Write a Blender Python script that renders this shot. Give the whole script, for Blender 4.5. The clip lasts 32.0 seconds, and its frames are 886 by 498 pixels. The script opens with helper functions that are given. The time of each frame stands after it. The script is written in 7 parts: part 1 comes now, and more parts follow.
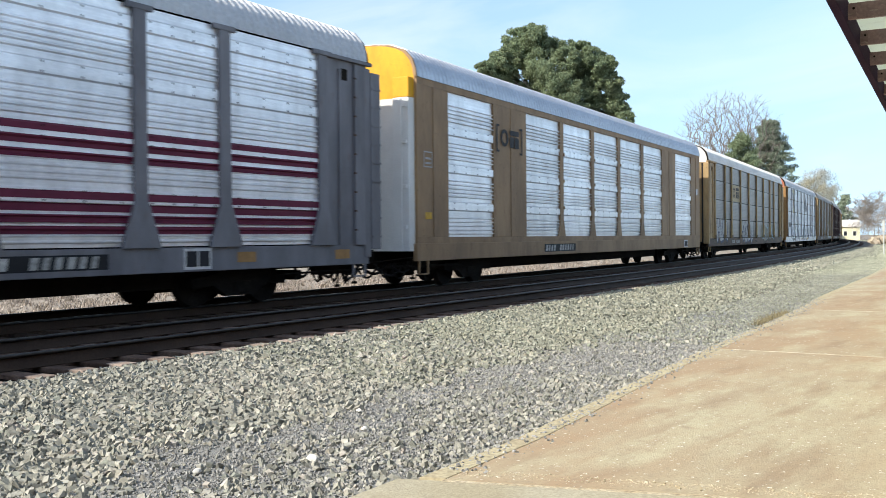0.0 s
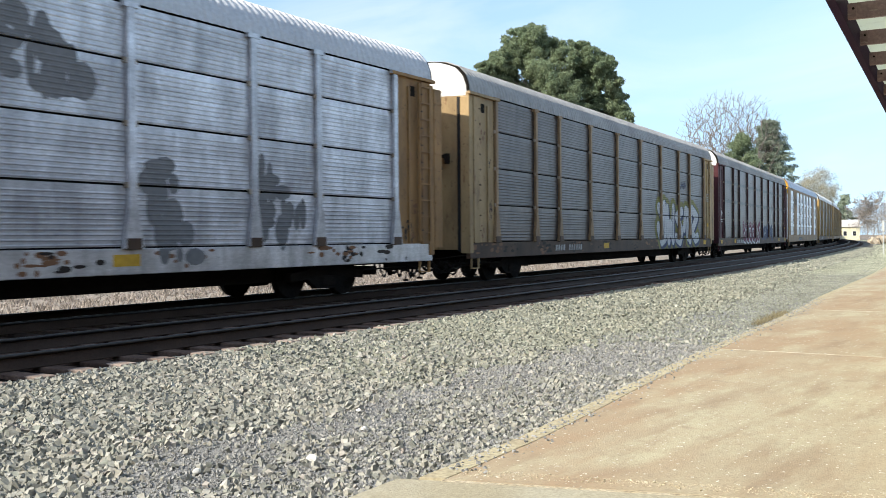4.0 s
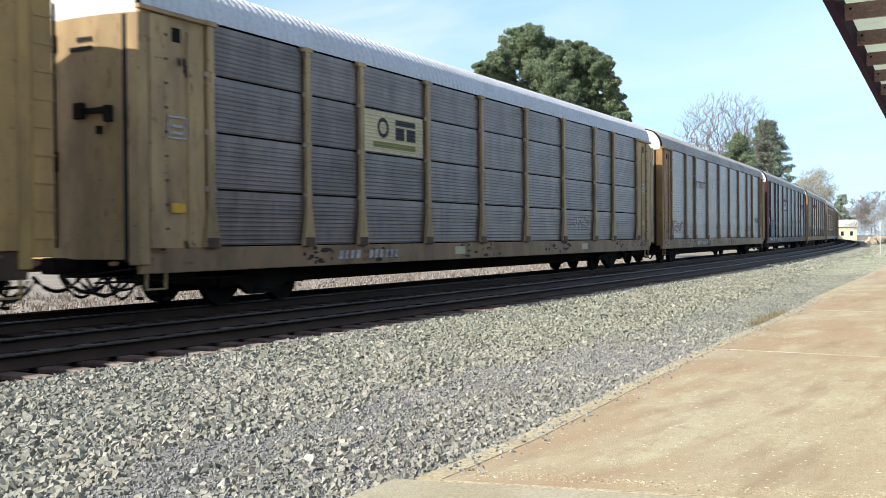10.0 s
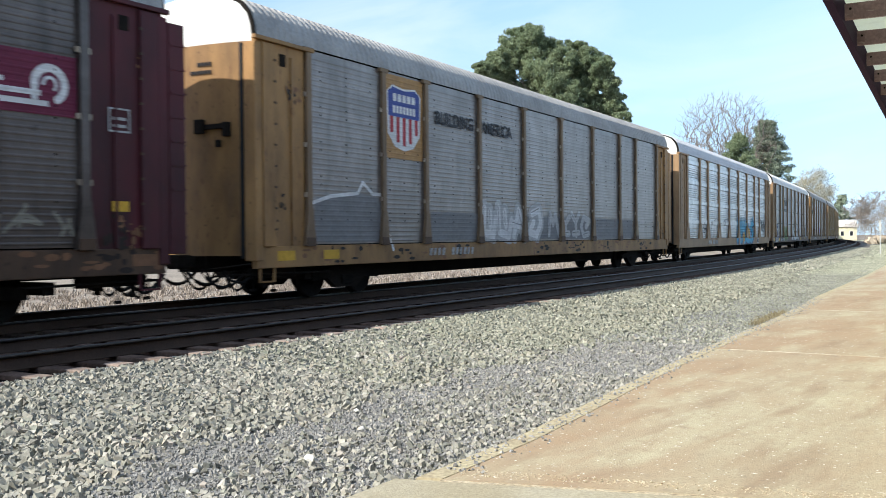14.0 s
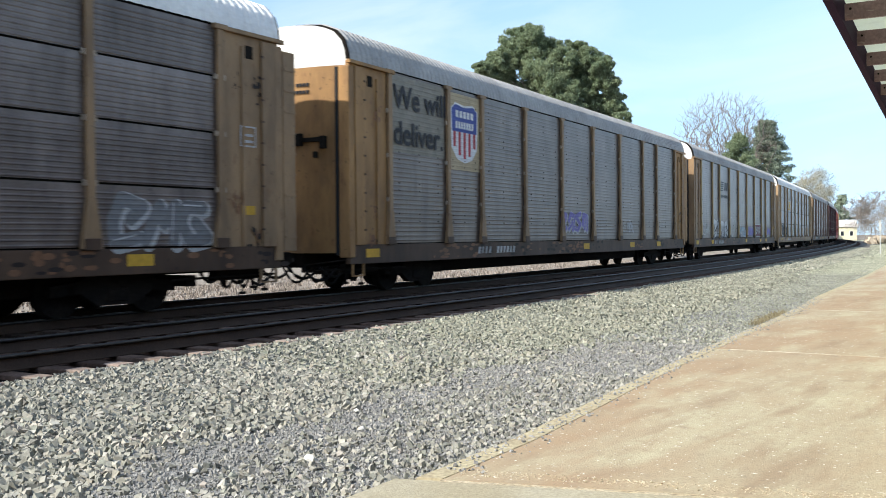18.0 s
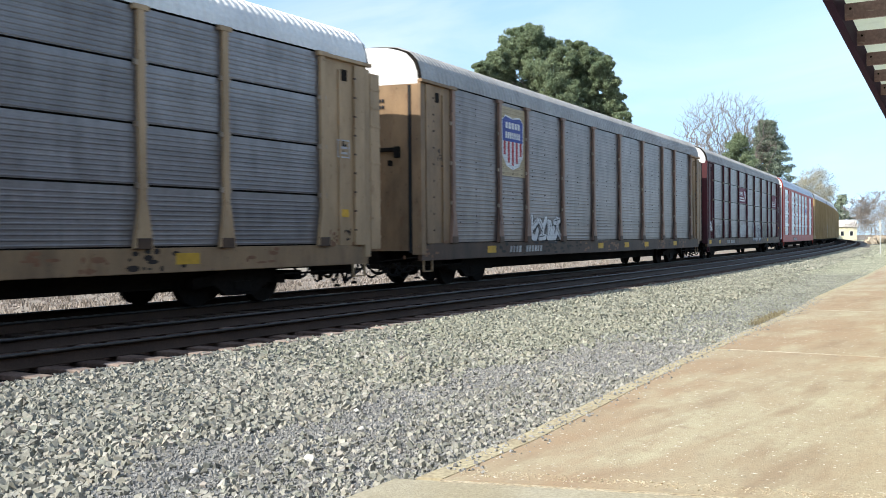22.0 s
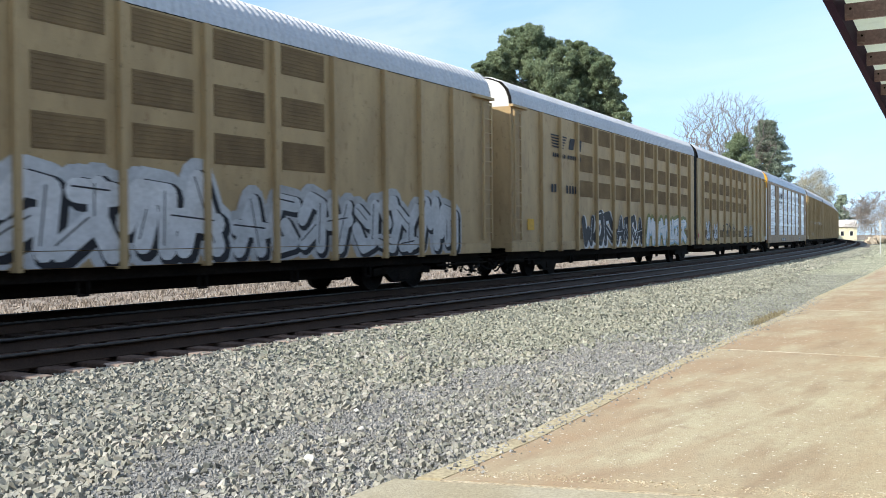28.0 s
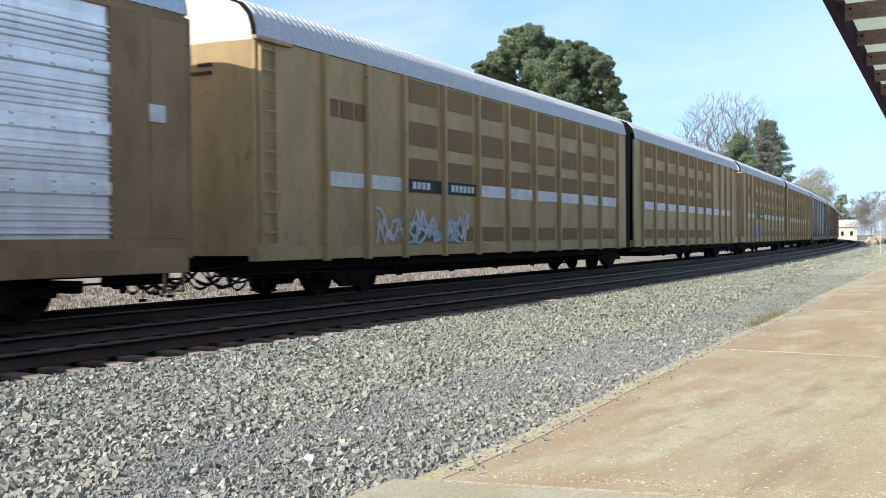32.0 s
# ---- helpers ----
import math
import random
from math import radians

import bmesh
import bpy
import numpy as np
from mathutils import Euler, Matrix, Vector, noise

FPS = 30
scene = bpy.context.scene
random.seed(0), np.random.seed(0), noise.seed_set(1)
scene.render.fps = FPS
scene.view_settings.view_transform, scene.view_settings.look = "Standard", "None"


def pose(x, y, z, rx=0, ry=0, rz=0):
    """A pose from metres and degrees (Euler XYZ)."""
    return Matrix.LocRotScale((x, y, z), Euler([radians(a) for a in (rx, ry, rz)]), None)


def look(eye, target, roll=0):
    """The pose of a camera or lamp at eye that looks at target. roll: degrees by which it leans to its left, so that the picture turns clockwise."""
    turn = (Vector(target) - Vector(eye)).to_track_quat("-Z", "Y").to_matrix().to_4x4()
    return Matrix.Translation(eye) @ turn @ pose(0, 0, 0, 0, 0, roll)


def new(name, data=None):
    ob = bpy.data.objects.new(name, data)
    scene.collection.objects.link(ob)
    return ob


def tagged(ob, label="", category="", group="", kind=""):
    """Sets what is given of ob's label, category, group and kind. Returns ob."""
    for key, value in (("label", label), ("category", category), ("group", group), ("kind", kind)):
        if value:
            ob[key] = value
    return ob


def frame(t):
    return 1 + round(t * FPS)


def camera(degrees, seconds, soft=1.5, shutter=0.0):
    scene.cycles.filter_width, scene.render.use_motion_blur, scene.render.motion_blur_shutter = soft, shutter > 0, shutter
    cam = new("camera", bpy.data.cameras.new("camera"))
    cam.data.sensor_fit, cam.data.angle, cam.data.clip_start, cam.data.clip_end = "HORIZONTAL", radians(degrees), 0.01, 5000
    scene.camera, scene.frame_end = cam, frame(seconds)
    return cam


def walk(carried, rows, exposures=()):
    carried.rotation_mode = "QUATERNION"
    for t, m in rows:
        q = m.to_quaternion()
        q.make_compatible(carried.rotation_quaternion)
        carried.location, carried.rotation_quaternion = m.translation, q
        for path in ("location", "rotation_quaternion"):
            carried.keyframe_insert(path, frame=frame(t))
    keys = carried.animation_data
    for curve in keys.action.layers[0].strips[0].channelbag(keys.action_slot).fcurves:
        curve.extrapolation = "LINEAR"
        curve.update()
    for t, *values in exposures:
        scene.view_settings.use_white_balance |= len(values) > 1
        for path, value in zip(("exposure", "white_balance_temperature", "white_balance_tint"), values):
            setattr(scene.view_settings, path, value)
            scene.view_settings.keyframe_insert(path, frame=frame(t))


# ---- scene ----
cam = camera(50.09, 32.0, soft=0.55, shutter=0.12)
EYE = (0.0, 0.0, 1.195)
AIM, DIP, LEAN = 0.63865, -0.0114, -0.494


def aimed(extra):
    """The camera's pose, turned left by a little more than its resting aim (radians)."""
    a = AIM + extra
    return look(EYE, (-math.sin(a) * 10, math.cos(a) * 10, EYE[2] + 10 * math.tan(DIP)), LEAN)


walk(cam, [(0.0, aimed(0.0029)), (0.5, aimed(0.0039)), (1.5, aimed(0.0043)), (2.0, aimed(0.0039)), (2.5, aimed(0.0031)), (3.5, aimed(0.0027)),
           (5.5, aimed(0.0013)), (6.2, aimed(0.0002)), (6.6, aimed(0.0)), (32.0, aimed(0.0))],
     exposures=[(0.0, 0.85, 7150, 8.0), (2.0, 0.79, 7150, 8.0), (3.5, 0.86, 7150, 8.0), (6.0, 0.88, 7150, 8.0), (8.0, 0.83, 7150, 8.0), (10.0, 0.87, 7050, 8.0), (20.0, 0.89, 6900, 8.0), (25.0, 0.88, 6900, 8.0),
                (28.0, 0.83, 6850, 8.0), (32.0, 0.75, 6750, 8.0)])

# ---- light ----
SUN = Vector((-0.535, -1.25, 1.0)).normalized()
world = bpy.data.worlds.new("sky")
scene.world = world
world.use_nodes = True
wn = world.node_tree.nodes
sky = wn.new("ShaderNodeTexSky")
sky.sky_type, sky.sun_disc = "NISHITA", False
sky.sun_elevation = math.asin(SUN.z)
sky.sun_rotation = math.atan2(SUN.x, SUN.y)
sky.air_density, sky.dust_density, sky.ozone_density = 1.0, 0.7, 2.5
# a clear, even sky: the bright haze right at the horizon is thinned out
dome = wn.new("ShaderNodeTexCoord")
cut = wn.new("ShaderNodeSeparateXYZ")
lift_z = wn.new("ShaderNodeMath")
lift_z.operation = "MULTIPLY_ADD"
lift_z.inputs[1].default_value, lift_z.inputs[2].default_value = 0.42, 0.16
high = wn.new("ShaderNodeMath")
high.operation = "MAXIMUM"
joined = wn.new("ShaderNodeCombineXYZ")
unit = wn.new("ShaderNodeVectorMath")
unit.operation = "NORMALIZE"
wl = world.node_tree.links
wl.new(dome.outputs["Generated"], cut.inputs[0])
wl.new(cut.outputs[2], lift_z.inputs[0])
wl.new(cut.outputs[2], high.inputs[0])
wl.new(lift_z.outputs[0], high.inputs[1])
wl.new(cut.outputs[0], joined.inputs[0])
wl.new(cut.outputs[1], joined.inputs[1])
wl.new(high.outputs[0], joined.inputs[2])
wl.new(joined.outputs[0], unit.inputs[0])
wl.new(unit.outputs[0], sky.inputs[0])
# thin high cirrus, drawn out along one way
wisp_map = wn.new("ShaderNodeMapping")
wisp_map.inputs["Scale"].default_value = (1.2, 3.0, 5.0)
wisp_map.inputs["Rotation"].default_value = (0.2, 0.35, 0.5)
wisp = wn.new("ShaderNodeTexNoise")
wisp.inputs["Scale"].default_value, wisp.inputs["Detail"].default_value, wisp.inputs["Roughness"].default_value, wisp.inputs["Distortion"].default_value = 1.6, 7.0, 0.55, 0.6
wisp_range = wn.new("ShaderNodeMapRange")
wisp_range.inputs[1].default_value, wisp_range.inputs[2].default_value, wisp_range.inputs[4].default_value = 0.42, 0.78, 0.55
wisp_mix = wn.new("ShaderNodeMix")
wisp_mix.data_type = "RGBA"
wisp_mix.inputs["B"].default_value = (4.2, 4.6, 4.9, 1)
wl.new(dome.outputs["Generated"], wisp_map.inputs[0])
wl.new(wisp_map.outputs[0], wisp.inputs["Vector"])
wl.new(wisp.outputs[0], wisp_range.inputs[0])
wl.new(wisp_range.outputs[0], wisp_mix.inputs["Factor"])
wl.new(sky.outputs[0], wisp_mix.inputs["A"])
wl.new(wisp_mix.outputs["Result"], wn["Background"].inputs[0])
wn["Background"].inputs[1].default_value = 0.15
sun = new("sun", bpy.data.lights.new("sun", "SUN"))
sun.data.energy, sun.data.angle, sun.data.color = 3.75, radians(0.53), (1.0, 0.965, 0.92)
sun.matrix_world = look(SUN * 50, (0, 0, 0))

# ---- materials ----


def material(name, color, rough=0.7, metal=0.0, vary=0.25, grain=40.0, blotch=1.2, second=None, streak=0.0, bump=0.15, spec=0.22, island=0.0, obrand=0.0, bands=0.0):
    """A surface with variation at two scales: fine grain and large blotches, towards a second colour."""
    m = bpy.data.materials.new(name)
    m.use_nodes = True
    nt = m.node_tree
    N, L = nt.nodes, nt.links
    b = N["Principled BSDF"]
    b.inputs["Roughness"].default_value, b.inputs["Metallic"].default_value = rough, metal
    b.inputs["Specular IOR Level"].default_value = spec
    tc = N.new("ShaderNodeTexCoord")
    info = N.new("ShaderNodeObjectInfo")
    off = N.new("ShaderNodeVectorMath")
    off.operation = "MULTIPLY_ADD"
    off.inputs[1].default_value = (37.0, 53.0, 29.0)
    L.new(info.outputs["Random"], off.inputs[0])
    L.new(tc.outputs["Object"], off.inputs[2])
    big = N.new("ShaderNodeTexNoise")
    big.inputs["Scale"].default_value, big.inputs["Detail"].default_value, big.inputs["Roughness"].default_value = blotch, 6.0, 0.62
    if streak:
        mp = N.new("ShaderNodeMapping")
        mp.inputs["Scale"].default_value = (streak, streak, 1.0 / streak)
        L.new(off.outputs[0], mp.inputs[0])
        L.new(mp.outputs[0], big.inputs["Vector"])
    else:
        L.new(off.outputs[0], big.inputs["Vector"])
    fine = N.new("ShaderNodeTexNoise")
    fine.inputs["Scale"].default_value, fine.inputs["Detail"].default_value = grain, 3.0
    L.new(off.outputs[0], fine.inputs["Vector"])
    ramp = N.new("ShaderNodeMapRange")
    ramp.inputs[1].default_value, ramp.inputs[2].default_value = 0.36, 0.66
    L.new(big.outputs[0], ramp.inputs[0])
    mix = N.new("ShaderNodeMix")
    mix.data_type = "RGBA"
    c2 = second if second else tuple(c * (1 - vary) for c in color)
    mix.inputs["A"].default_value, mix.inputs["B"].default_value = (*color, 1), (*c2, 1)
    L.new(ramp.outputs[0], mix.inputs["Factor"])
    hsv = N.new("ShaderNodeHueSaturation")
    L.new(mix.outputs["Result"], hsv.inputs["Color"])
    val = N.new("ShaderNodeMapRange")
    val.inputs[1].default_value, val.inputs[2].default_value = 0.25, 0.75
    val.inputs[3].default_value, val.inputs[4].default_value = 1 - vary * 0.7, 1 + vary * 0.7
    L.new(fine.outputs[0], val.inputs[0])
    last = val.outputs[0]
    if island or obrand:
        r = N.new("ShaderNodeMapRange")
        a = island or obrand
        r.inputs[3].default_value, r.inputs[4].default_value = 1 - a, 1 + a
        src = N.new("ShaderNodeNewGeometry").outputs["Random Per Island"] if island else info.outputs["Random"]
        L.new(src, r.inputs[0])
        mul = N.new("ShaderNodeMath")
        mul.operation = "MULTIPLY"
        L.new(last, mul.inputs[0])
        L.new(r.outputs[0], mul.inputs[1])
        last = mul.outputs[0]
    if bands:
        mb = N.new("ShaderNodeMapping")
        mb.inputs["Scale"].default_value = (0.05, 0.05, 1.5)
        L.new(tc.outputs["Object"], mb.inputs[0])
        nb = N.new("ShaderNodeTexNoise")
        nb.inputs["Scale"].default_value, nb.inputs["Detail"].default_value, nb.inputs["Roughness"].default_value = 1.6, 4.0, 0.7
        L.new(mb.outputs[0], nb.inputs["Vector"])
        rb = N.new("ShaderNodeMapRange")
        rb.inputs[1].default_value, rb.inputs[2].default_value = 0.3, 0.7
        rb.inputs[3].default_value, rb.inputs[4].default_value = 1 - bands, 1 + bands
        L.new(nb.outputs[0], rb.inputs[0])
        mm = N.new("ShaderNodeMath")
        mm.operation = "MULTIPLY"
        L.new(last, mm.inputs[0])
        L.new(rb.outputs[0], mm.inputs[1])
        last = mm.outputs[0]
    L.new(last, hsv.inputs["Value"])
    L.new(hsv.outputs[0], b.inputs["Base Color"])
    if bump:
        bp = N.new("ShaderNodeBump")
        bp.inputs["Strength"].default_value, bp.inputs["Distance"].default_value = bump, 0.02
        L.new(fine.outputs[0], bp.inputs["Height"])
        L.new(bp.outputs[0], b.inputs["Normal"])
    return m


MATS = {}


def mat(name, *a, **k):
    if name not in MATS:
        MATS[name] = material(name, *a, **k)
    return MATS[name]


UNDERLAY = mat("packed_fines", (0.115, 0.108, 0.097), rough=0.95, vary=0.6, grain=40, blotch=1.2, second=(0.17, 0.162, 0.145), bump=1.0, spec=0.05)
STONE = mat("ballast_stone", (0.315, 0.315, 0.275), rough=0.95, vary=0.25, grain=60, blotch=2.0, second=(0.24, 0.24, 0.21), island=0.25, spec=0.1)
OLIVE = mat("olive_ballast_stone", (0.30, 0.305, 0.25), rough=0.95, vary=0.25, grain=60, blotch=2.0, second=(0.22, 0.225, 0.185), island=0.25, spec=0.1)
CHIP = mat("grey_chip", (0.315, 0.312, 0.292), rough=0.95, vary=0.3, grain=30, blotch=1.5, second=(0.25, 0.25, 0.238), island=0.2, spec=0.1)
WEEDCHIP = mat("weedy_chip", (0.37, 0.38, 0.295), rough=0.95, vary=0.3, island=0.35, spec=0.05)
GRIT = mat("gravel_fines", (0.235, 0.237, 0.235), rough=0.95, vary=0.7, grain=95, blotch=0.9, second=(0.30, 0.30, 0.285), bump=1.0, spec=0.08)
# oily ballast taken near black: the train's deep shadow is in this colour
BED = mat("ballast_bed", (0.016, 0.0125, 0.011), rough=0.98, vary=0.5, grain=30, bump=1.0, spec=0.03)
VERGE = mat("verge_clods", (0.33, 0.285, 0.255), rough=1.0, vary=0.3, island=0.45, spec=0.1)
GROUND = mat("dry_grass_ground", (0.30, 0.265, 0.225), rough=1.0, vary=0.5, grain=9.0, blotch=0.5, second=(0.22, 0.195, 0.165), bump=0.8, spec=0.05)
WEEDY = mat("weedy_gravel", (0.37, 0.378, 0.285), rough=1.0, vary=0.45, grain=14, blotch=0.35, second=(0.31, 0.325, 0.235), bump=0.8, spec=0.05)
SLAB = mat("tan_concrete", (0.435, 0.39, 0.275), rough=0.92, vary=0.2, grain=70, blotch=0.8, second=(0.39, 0.33, 0.23), bump=0.3, spec=0.2)


def weather(m, *layers):
    """Lays stains with ragged edges over a surface: (scale, low, high, colour, amount, detail, stretch)."""
    nt = m.node_tree
    N, L = nt.nodes, nt.links
    b = N["Principled BSDF"]
    old = b.inputs["Base Color"].links[0].from_socket
    tc, info = N.new("ShaderNodeTexCoord"), N.new("ShaderNodeObjectInfo")
    off = N.new("ShaderNodeVectorMath")
    off.operation = "MULTIPLY_ADD"
    off.inputs[1].default_value = (61.0, 17.0, 43.0)
    L.new(info.outputs["Random"], off.inputs[0])
    L.new(tc.outputs["Object"], off.inputs[2])
    for scale, lo, hi, colour, amount, detail, stretch in layers:
        mp = N.new("ShaderNodeMapping")
        mp.inputs["Scale"].default_value = stretch
        L.new(off.outputs[0], mp.inputs[0])
        n = N.new("ShaderNodeTexNoise")
        n.inputs["Scale"].default_value, n.inputs["Detail"].default_value, n.inputs["Roughness"].default_value = scale, detail, 0.62
        L.new(mp.outputs[0], n.inputs["Vector"])
        r = N.new("ShaderNodeMapRange")
        r.inputs[1].default_value, r.inputs[2].default_value, r.inputs[4].default_value = lo, hi, amount
        L.new(n.outputs[0], r.inputs[0])
        mix = N.new("ShaderNodeMix")
        mix.data_type = "RGBA"
        mix.inputs["B"].default_value = (*colour, 1)
        L.new(r.outputs[0], mix.inputs["Factor"])
        L.new(old, mix.inputs["A"])
        old = mix.outputs["Result"]
    L.new(old, b.inputs["Base Color"])
    return m


def many_hued(m, *hues):
    """Gives every shard of a heap one of a few stone colours, at random."""
    N, L = m.node_tree.nodes, m.node_tree.links
    geo = N.new("ShaderNodeNewGeometry")
    ramp = N.new("ShaderNodeValToRGB")
    ramp.color_ramp.interpolation = "LINEAR"
    el = ramp.color_ramp.elements
    while len(el) < len(hues):
        el.new(0.5)
    for i, (e, c) in enumerate(zip(el, hues)):
        e.position, e.color = i / (len(hues) - 1), (*c, 1)
    L.new(geo.outputs["Random Per Island"], ramp.inputs[0])
    mix = next(n for n in N if n.bl_idname == "ShaderNodeMix")
    L.new(ramp.outputs[0], mix.inputs["A"])


ONE = (1, 1, 1)
many_hued(STONE, (0.185, 0.172, 0.158), (0.34, 0.342, 0.296), (0.278, 0.296, 0.250), (0.372, 0.345, 0.285), (0.30, 0.288, 0.244), (0.445, 0.435, 0.38), (0.238, 0.21, 0.188))
many_hued(OLIVE, (0.165, 0.16, 0.138), (0.325, 0.335, 0.27), (0.26, 0.285, 0.225), (0.355, 0.335, 0.255), (0.27, 0.268, 0.212), (0.42, 0.42, 0.345), (0.21, 0.19, 0.158))
many_hued(CHIP, (0.215, 0.21, 0.205), (0.335, 0.335, 0.325), (0.285, 0.29, 0.285), (0.40, 0.39, 0.36), (0.25, 0.24, 0.225))
weather(SLAB,
        (0.32, 0.42, 0.58, (0.365, 0.26, 0.168), 0.9, 8.0, (1.7, 0.45, 1.0)),
        (0.9, 0.50, 0.66, (0.485, 0.455, 0.32), 0.75, 8.0, (1.5, 0.5, 1.0)),
        (1.5, 0.52, 0.68, (0.26, 0.18, 0.12), 0.6, 8.0, (2.0, 0.4, 1.0)),
        (2.8, 0.50, 0.64, (0.385, 0.31, 0.21), 0.55, 8.0, (1.3, 0.8, 1.0)),
        (5.0, 0.58, 0.72, (0.25, 0.205, 0.155), 0.55, 8.0, ONE),
        (13.0, 0.52, 0.66, (0.33, 0.27, 0.19), 0.45, 4.0, ONE),
        (42.0, 0.57, 0.66, (0.24, 0.195, 0.14), 0.5, 2.0, ONE),
        (24.0, 0.665, 0.70, (0.72, 0.70, 0.61), 0.85, 2.0, ONE))
GREYSLAB = mat("grey_concrete", (0.40, 0.37, 0.285), rough=0.9, vary=0.3, grain=60, blotch=1.0, second=(0.35, 0.31, 0.22), bump=0.3, spec=0.15)
EDGING = mat("worn_concrete_edge", (0.455, 0.405, 0.275), rough=0.95, vary=0.4, grain=30, blotch=2.5, second=(0.37, 0.315, 0.215), bump=0.5, spec=0.1)
JOINT = mat("pale_joint", (0.50, 0.44, 0.33), rough=0.95, vary=0.6, grain=45, blotch=5.0, second=(0.36, 0.29, 0.19))
WHITEJOINT = mat("whitish_joint", (0.66, 0.61, 0.50), rough=0.95, vary=0.5, grain=30, blotch=3.5, second=(0.42, 0.35, 0.24))
# creosoted wood, darkened further to hold the train's shadow
TIEWOOD = mat("shaded_creosoted_tie", (0.062, 0.041, 0.033), rough=0.95, vary=0.4, grain=25, second=(0.15, 0.108, 0.088), obrand=0.3, spec=0.05)
# the same ties' dusty ends, with sunlight beyond the shadow painted in
TIEEND = mat("sunlit_tie_end", (0.34, 0.275, 0.235), rough=0.95, vary=0.35, grain=30, blotch=3.0, second=(0.22, 0.17, 0.145), obrand=0.25, spec=0.05)
RAILSIDE = mat("rusty_rail", (0.06, 0.036, 0.024), rough=0.7, vary=0.3)
RAILTOP = mat("worn_rail_head", (0.085, 0.08, 0.077), rough=0.5, metal=1.0, vary=0.3, grain=8, bump=0.0)
BLACK = mat("grimy_black_steel", (0.012, 0.011, 0.010), rough=0.9, vary=0.4, grain=18, second=(0.022, 0.018, 0.015), spec=0.06)
INNER = mat("dark_inside", (0.014, 0.013, 0.012), rough=0.95, vary=0.2, spec=0.05)
ROOFB = mat("bare_zinc_roof", (0.50, 0.53, 0.58), rough=0.42, metal=0.75, vary=0.15, grain=14, blotch=0.6, second=(0.42, 0.45, 0.50), bump=0.05)
ROOFG = mat("dull_grey_roof", (0.37, 0.37, 0.365), rough=0.6, metal=0.0, vary=0.2, grain=14, blotch=0.8, second=(0.27, 0.27, 0.265), bump=0.05)
MOSSCHIP = mat("mossy_chip", (0.315, 0.325, 0.27), rough=0.95, vary=0.3, island=0.3, spec=0.05)
GRASS = mat("dry_grass", (0.38, 0.33, 0.285), rough=1.0, vary=0.3, island=0.45, spec=0.05)
ROOFS = mat("galvanised_roof", (0.52, 0.535, 0.56), rough=0.5, metal=0.1, vary=0.2, grain=14, blotch=0.6, second=(0.47, 0.485, 0.51), bump=0.05)
ROOFW = mat("white_roof", (0.74, 0.74, 0.72), rough=0.55, metal=0.0, vary=0.15, grain=14, blotch=0.6, second=(0.62, 0.62, 0.61), bump=0.05)
RUBBER = mat("black_rubber", (0.02, 0.02, 0.021), rough=0.75, vary=0.3)
WHITE = mat("white_paint", (0.80, 0.80, 0.78), rough=0.6, vary=0.1, bump=0.05)
INKS_BAR = mat("worn_white_stencil", (0.50, 0.49, 0.47), rough=0.8, vary=0.5, grain=14)
PLATE = mat("black_stencil_ground", (0.02, 0.02, 0.022), rough=0.6, vary=0.2)
NEEDLES = mat("pine_needles", (0.195, 0.25, 0.152), rough=0.85, vary=0.3, grain=4, blotch=0.35, second=(0.26, 0.31, 0.19), island=0.4, spec=0.15)
SPRUCE = mat("spruce_needles", (0.25, 0.305, 0.23), rough=0.85, vary=0.35, grain=4, blotch=0.35, second=(0.32, 0.365, 0.275), island=0.4, spec=0.15)
BARK = mat("grey_bark", (0.27, 0.24, 0.21), rough=0.95, vary=0.3, grain=20)
TWIGS = mat("pale_twigs", (0.265, 0.23, 0.205), rough=0.95, vary=0.2, spec=0.1)
BUDS = mat("budding_twigs", (0.50, 0.465, 0.345), rough=0.9, vary=0.3, island=0.3)
BRUSH = mat("dry_brush", (0.42, 0.37, 0.33), rough=0.95, vary=0.3, island=0.35)

# ---- helpers ----


def link_mesh(name, me, material_=None, parent=None, label=""):
    ob = new(name, me)
    if material_ is not None:
        if not me.materials:
            me.materials.append(material_)
        elif me.materials[0] != material_:
            ob.material_slots[0].link = "OBJECT"
            ob.material_slots[0].material = material_
    if parent is not None:
        ob.parent = parent
    if label:
        ob["label"] = label
    return ob


def bm_mesh(name, bm):
    me = bpy.data.meshes.new(name)
    bm.to_mesh(me)
    bm.free()
    return me


def part(name, bm, material_, parent, label=""):
    return link_mesh(name, bm_mesh(name, bm), material_, parent, label)


def box(bm, x0, x1, y0, y1, z0, z1, bevel=0.0):
    r = bmesh.ops.create_cube(bm, size=1.0, matrix=Matrix.LocRotScale(((x0 + x1) / 2, (y0 + y1) / 2, (z0 + z1) / 2), None, (abs(x1 - x0), abs(y1 - y0), abs(z1 - z0))))
    if bevel:
        vs = set(r["verts"])
        es = [e for e in bm.edges if e.verts[0] in vs and e.verts[1] in vs]
        bmesh.ops.bevel(bm, geom=es, offset=bevel, segments=2, profile=0.5, affect="EDGES")
    return bm


def boxes(*dims, bevel=0.0):
    bm = bmesh.new()
    for d in dims:
        box(bm, *d, bevel=bevel)
    return bm


def rod(bm, a, b, r0, r1=None, sides=8):
    a, b = Vector(a), Vector(b)
    r1 = r0 if r1 is None else r1
    d = b - a
    q = d.to_track_quat("Z", "Y").to_matrix().to_4x4()
    bmesh.ops.create_cone(bm, cap_ends=True, segments=sides, radius1=r0, radius2=r1, depth=d.length, matrix=Matrix.Translation((a + b) / 2) @ q)
    return bm


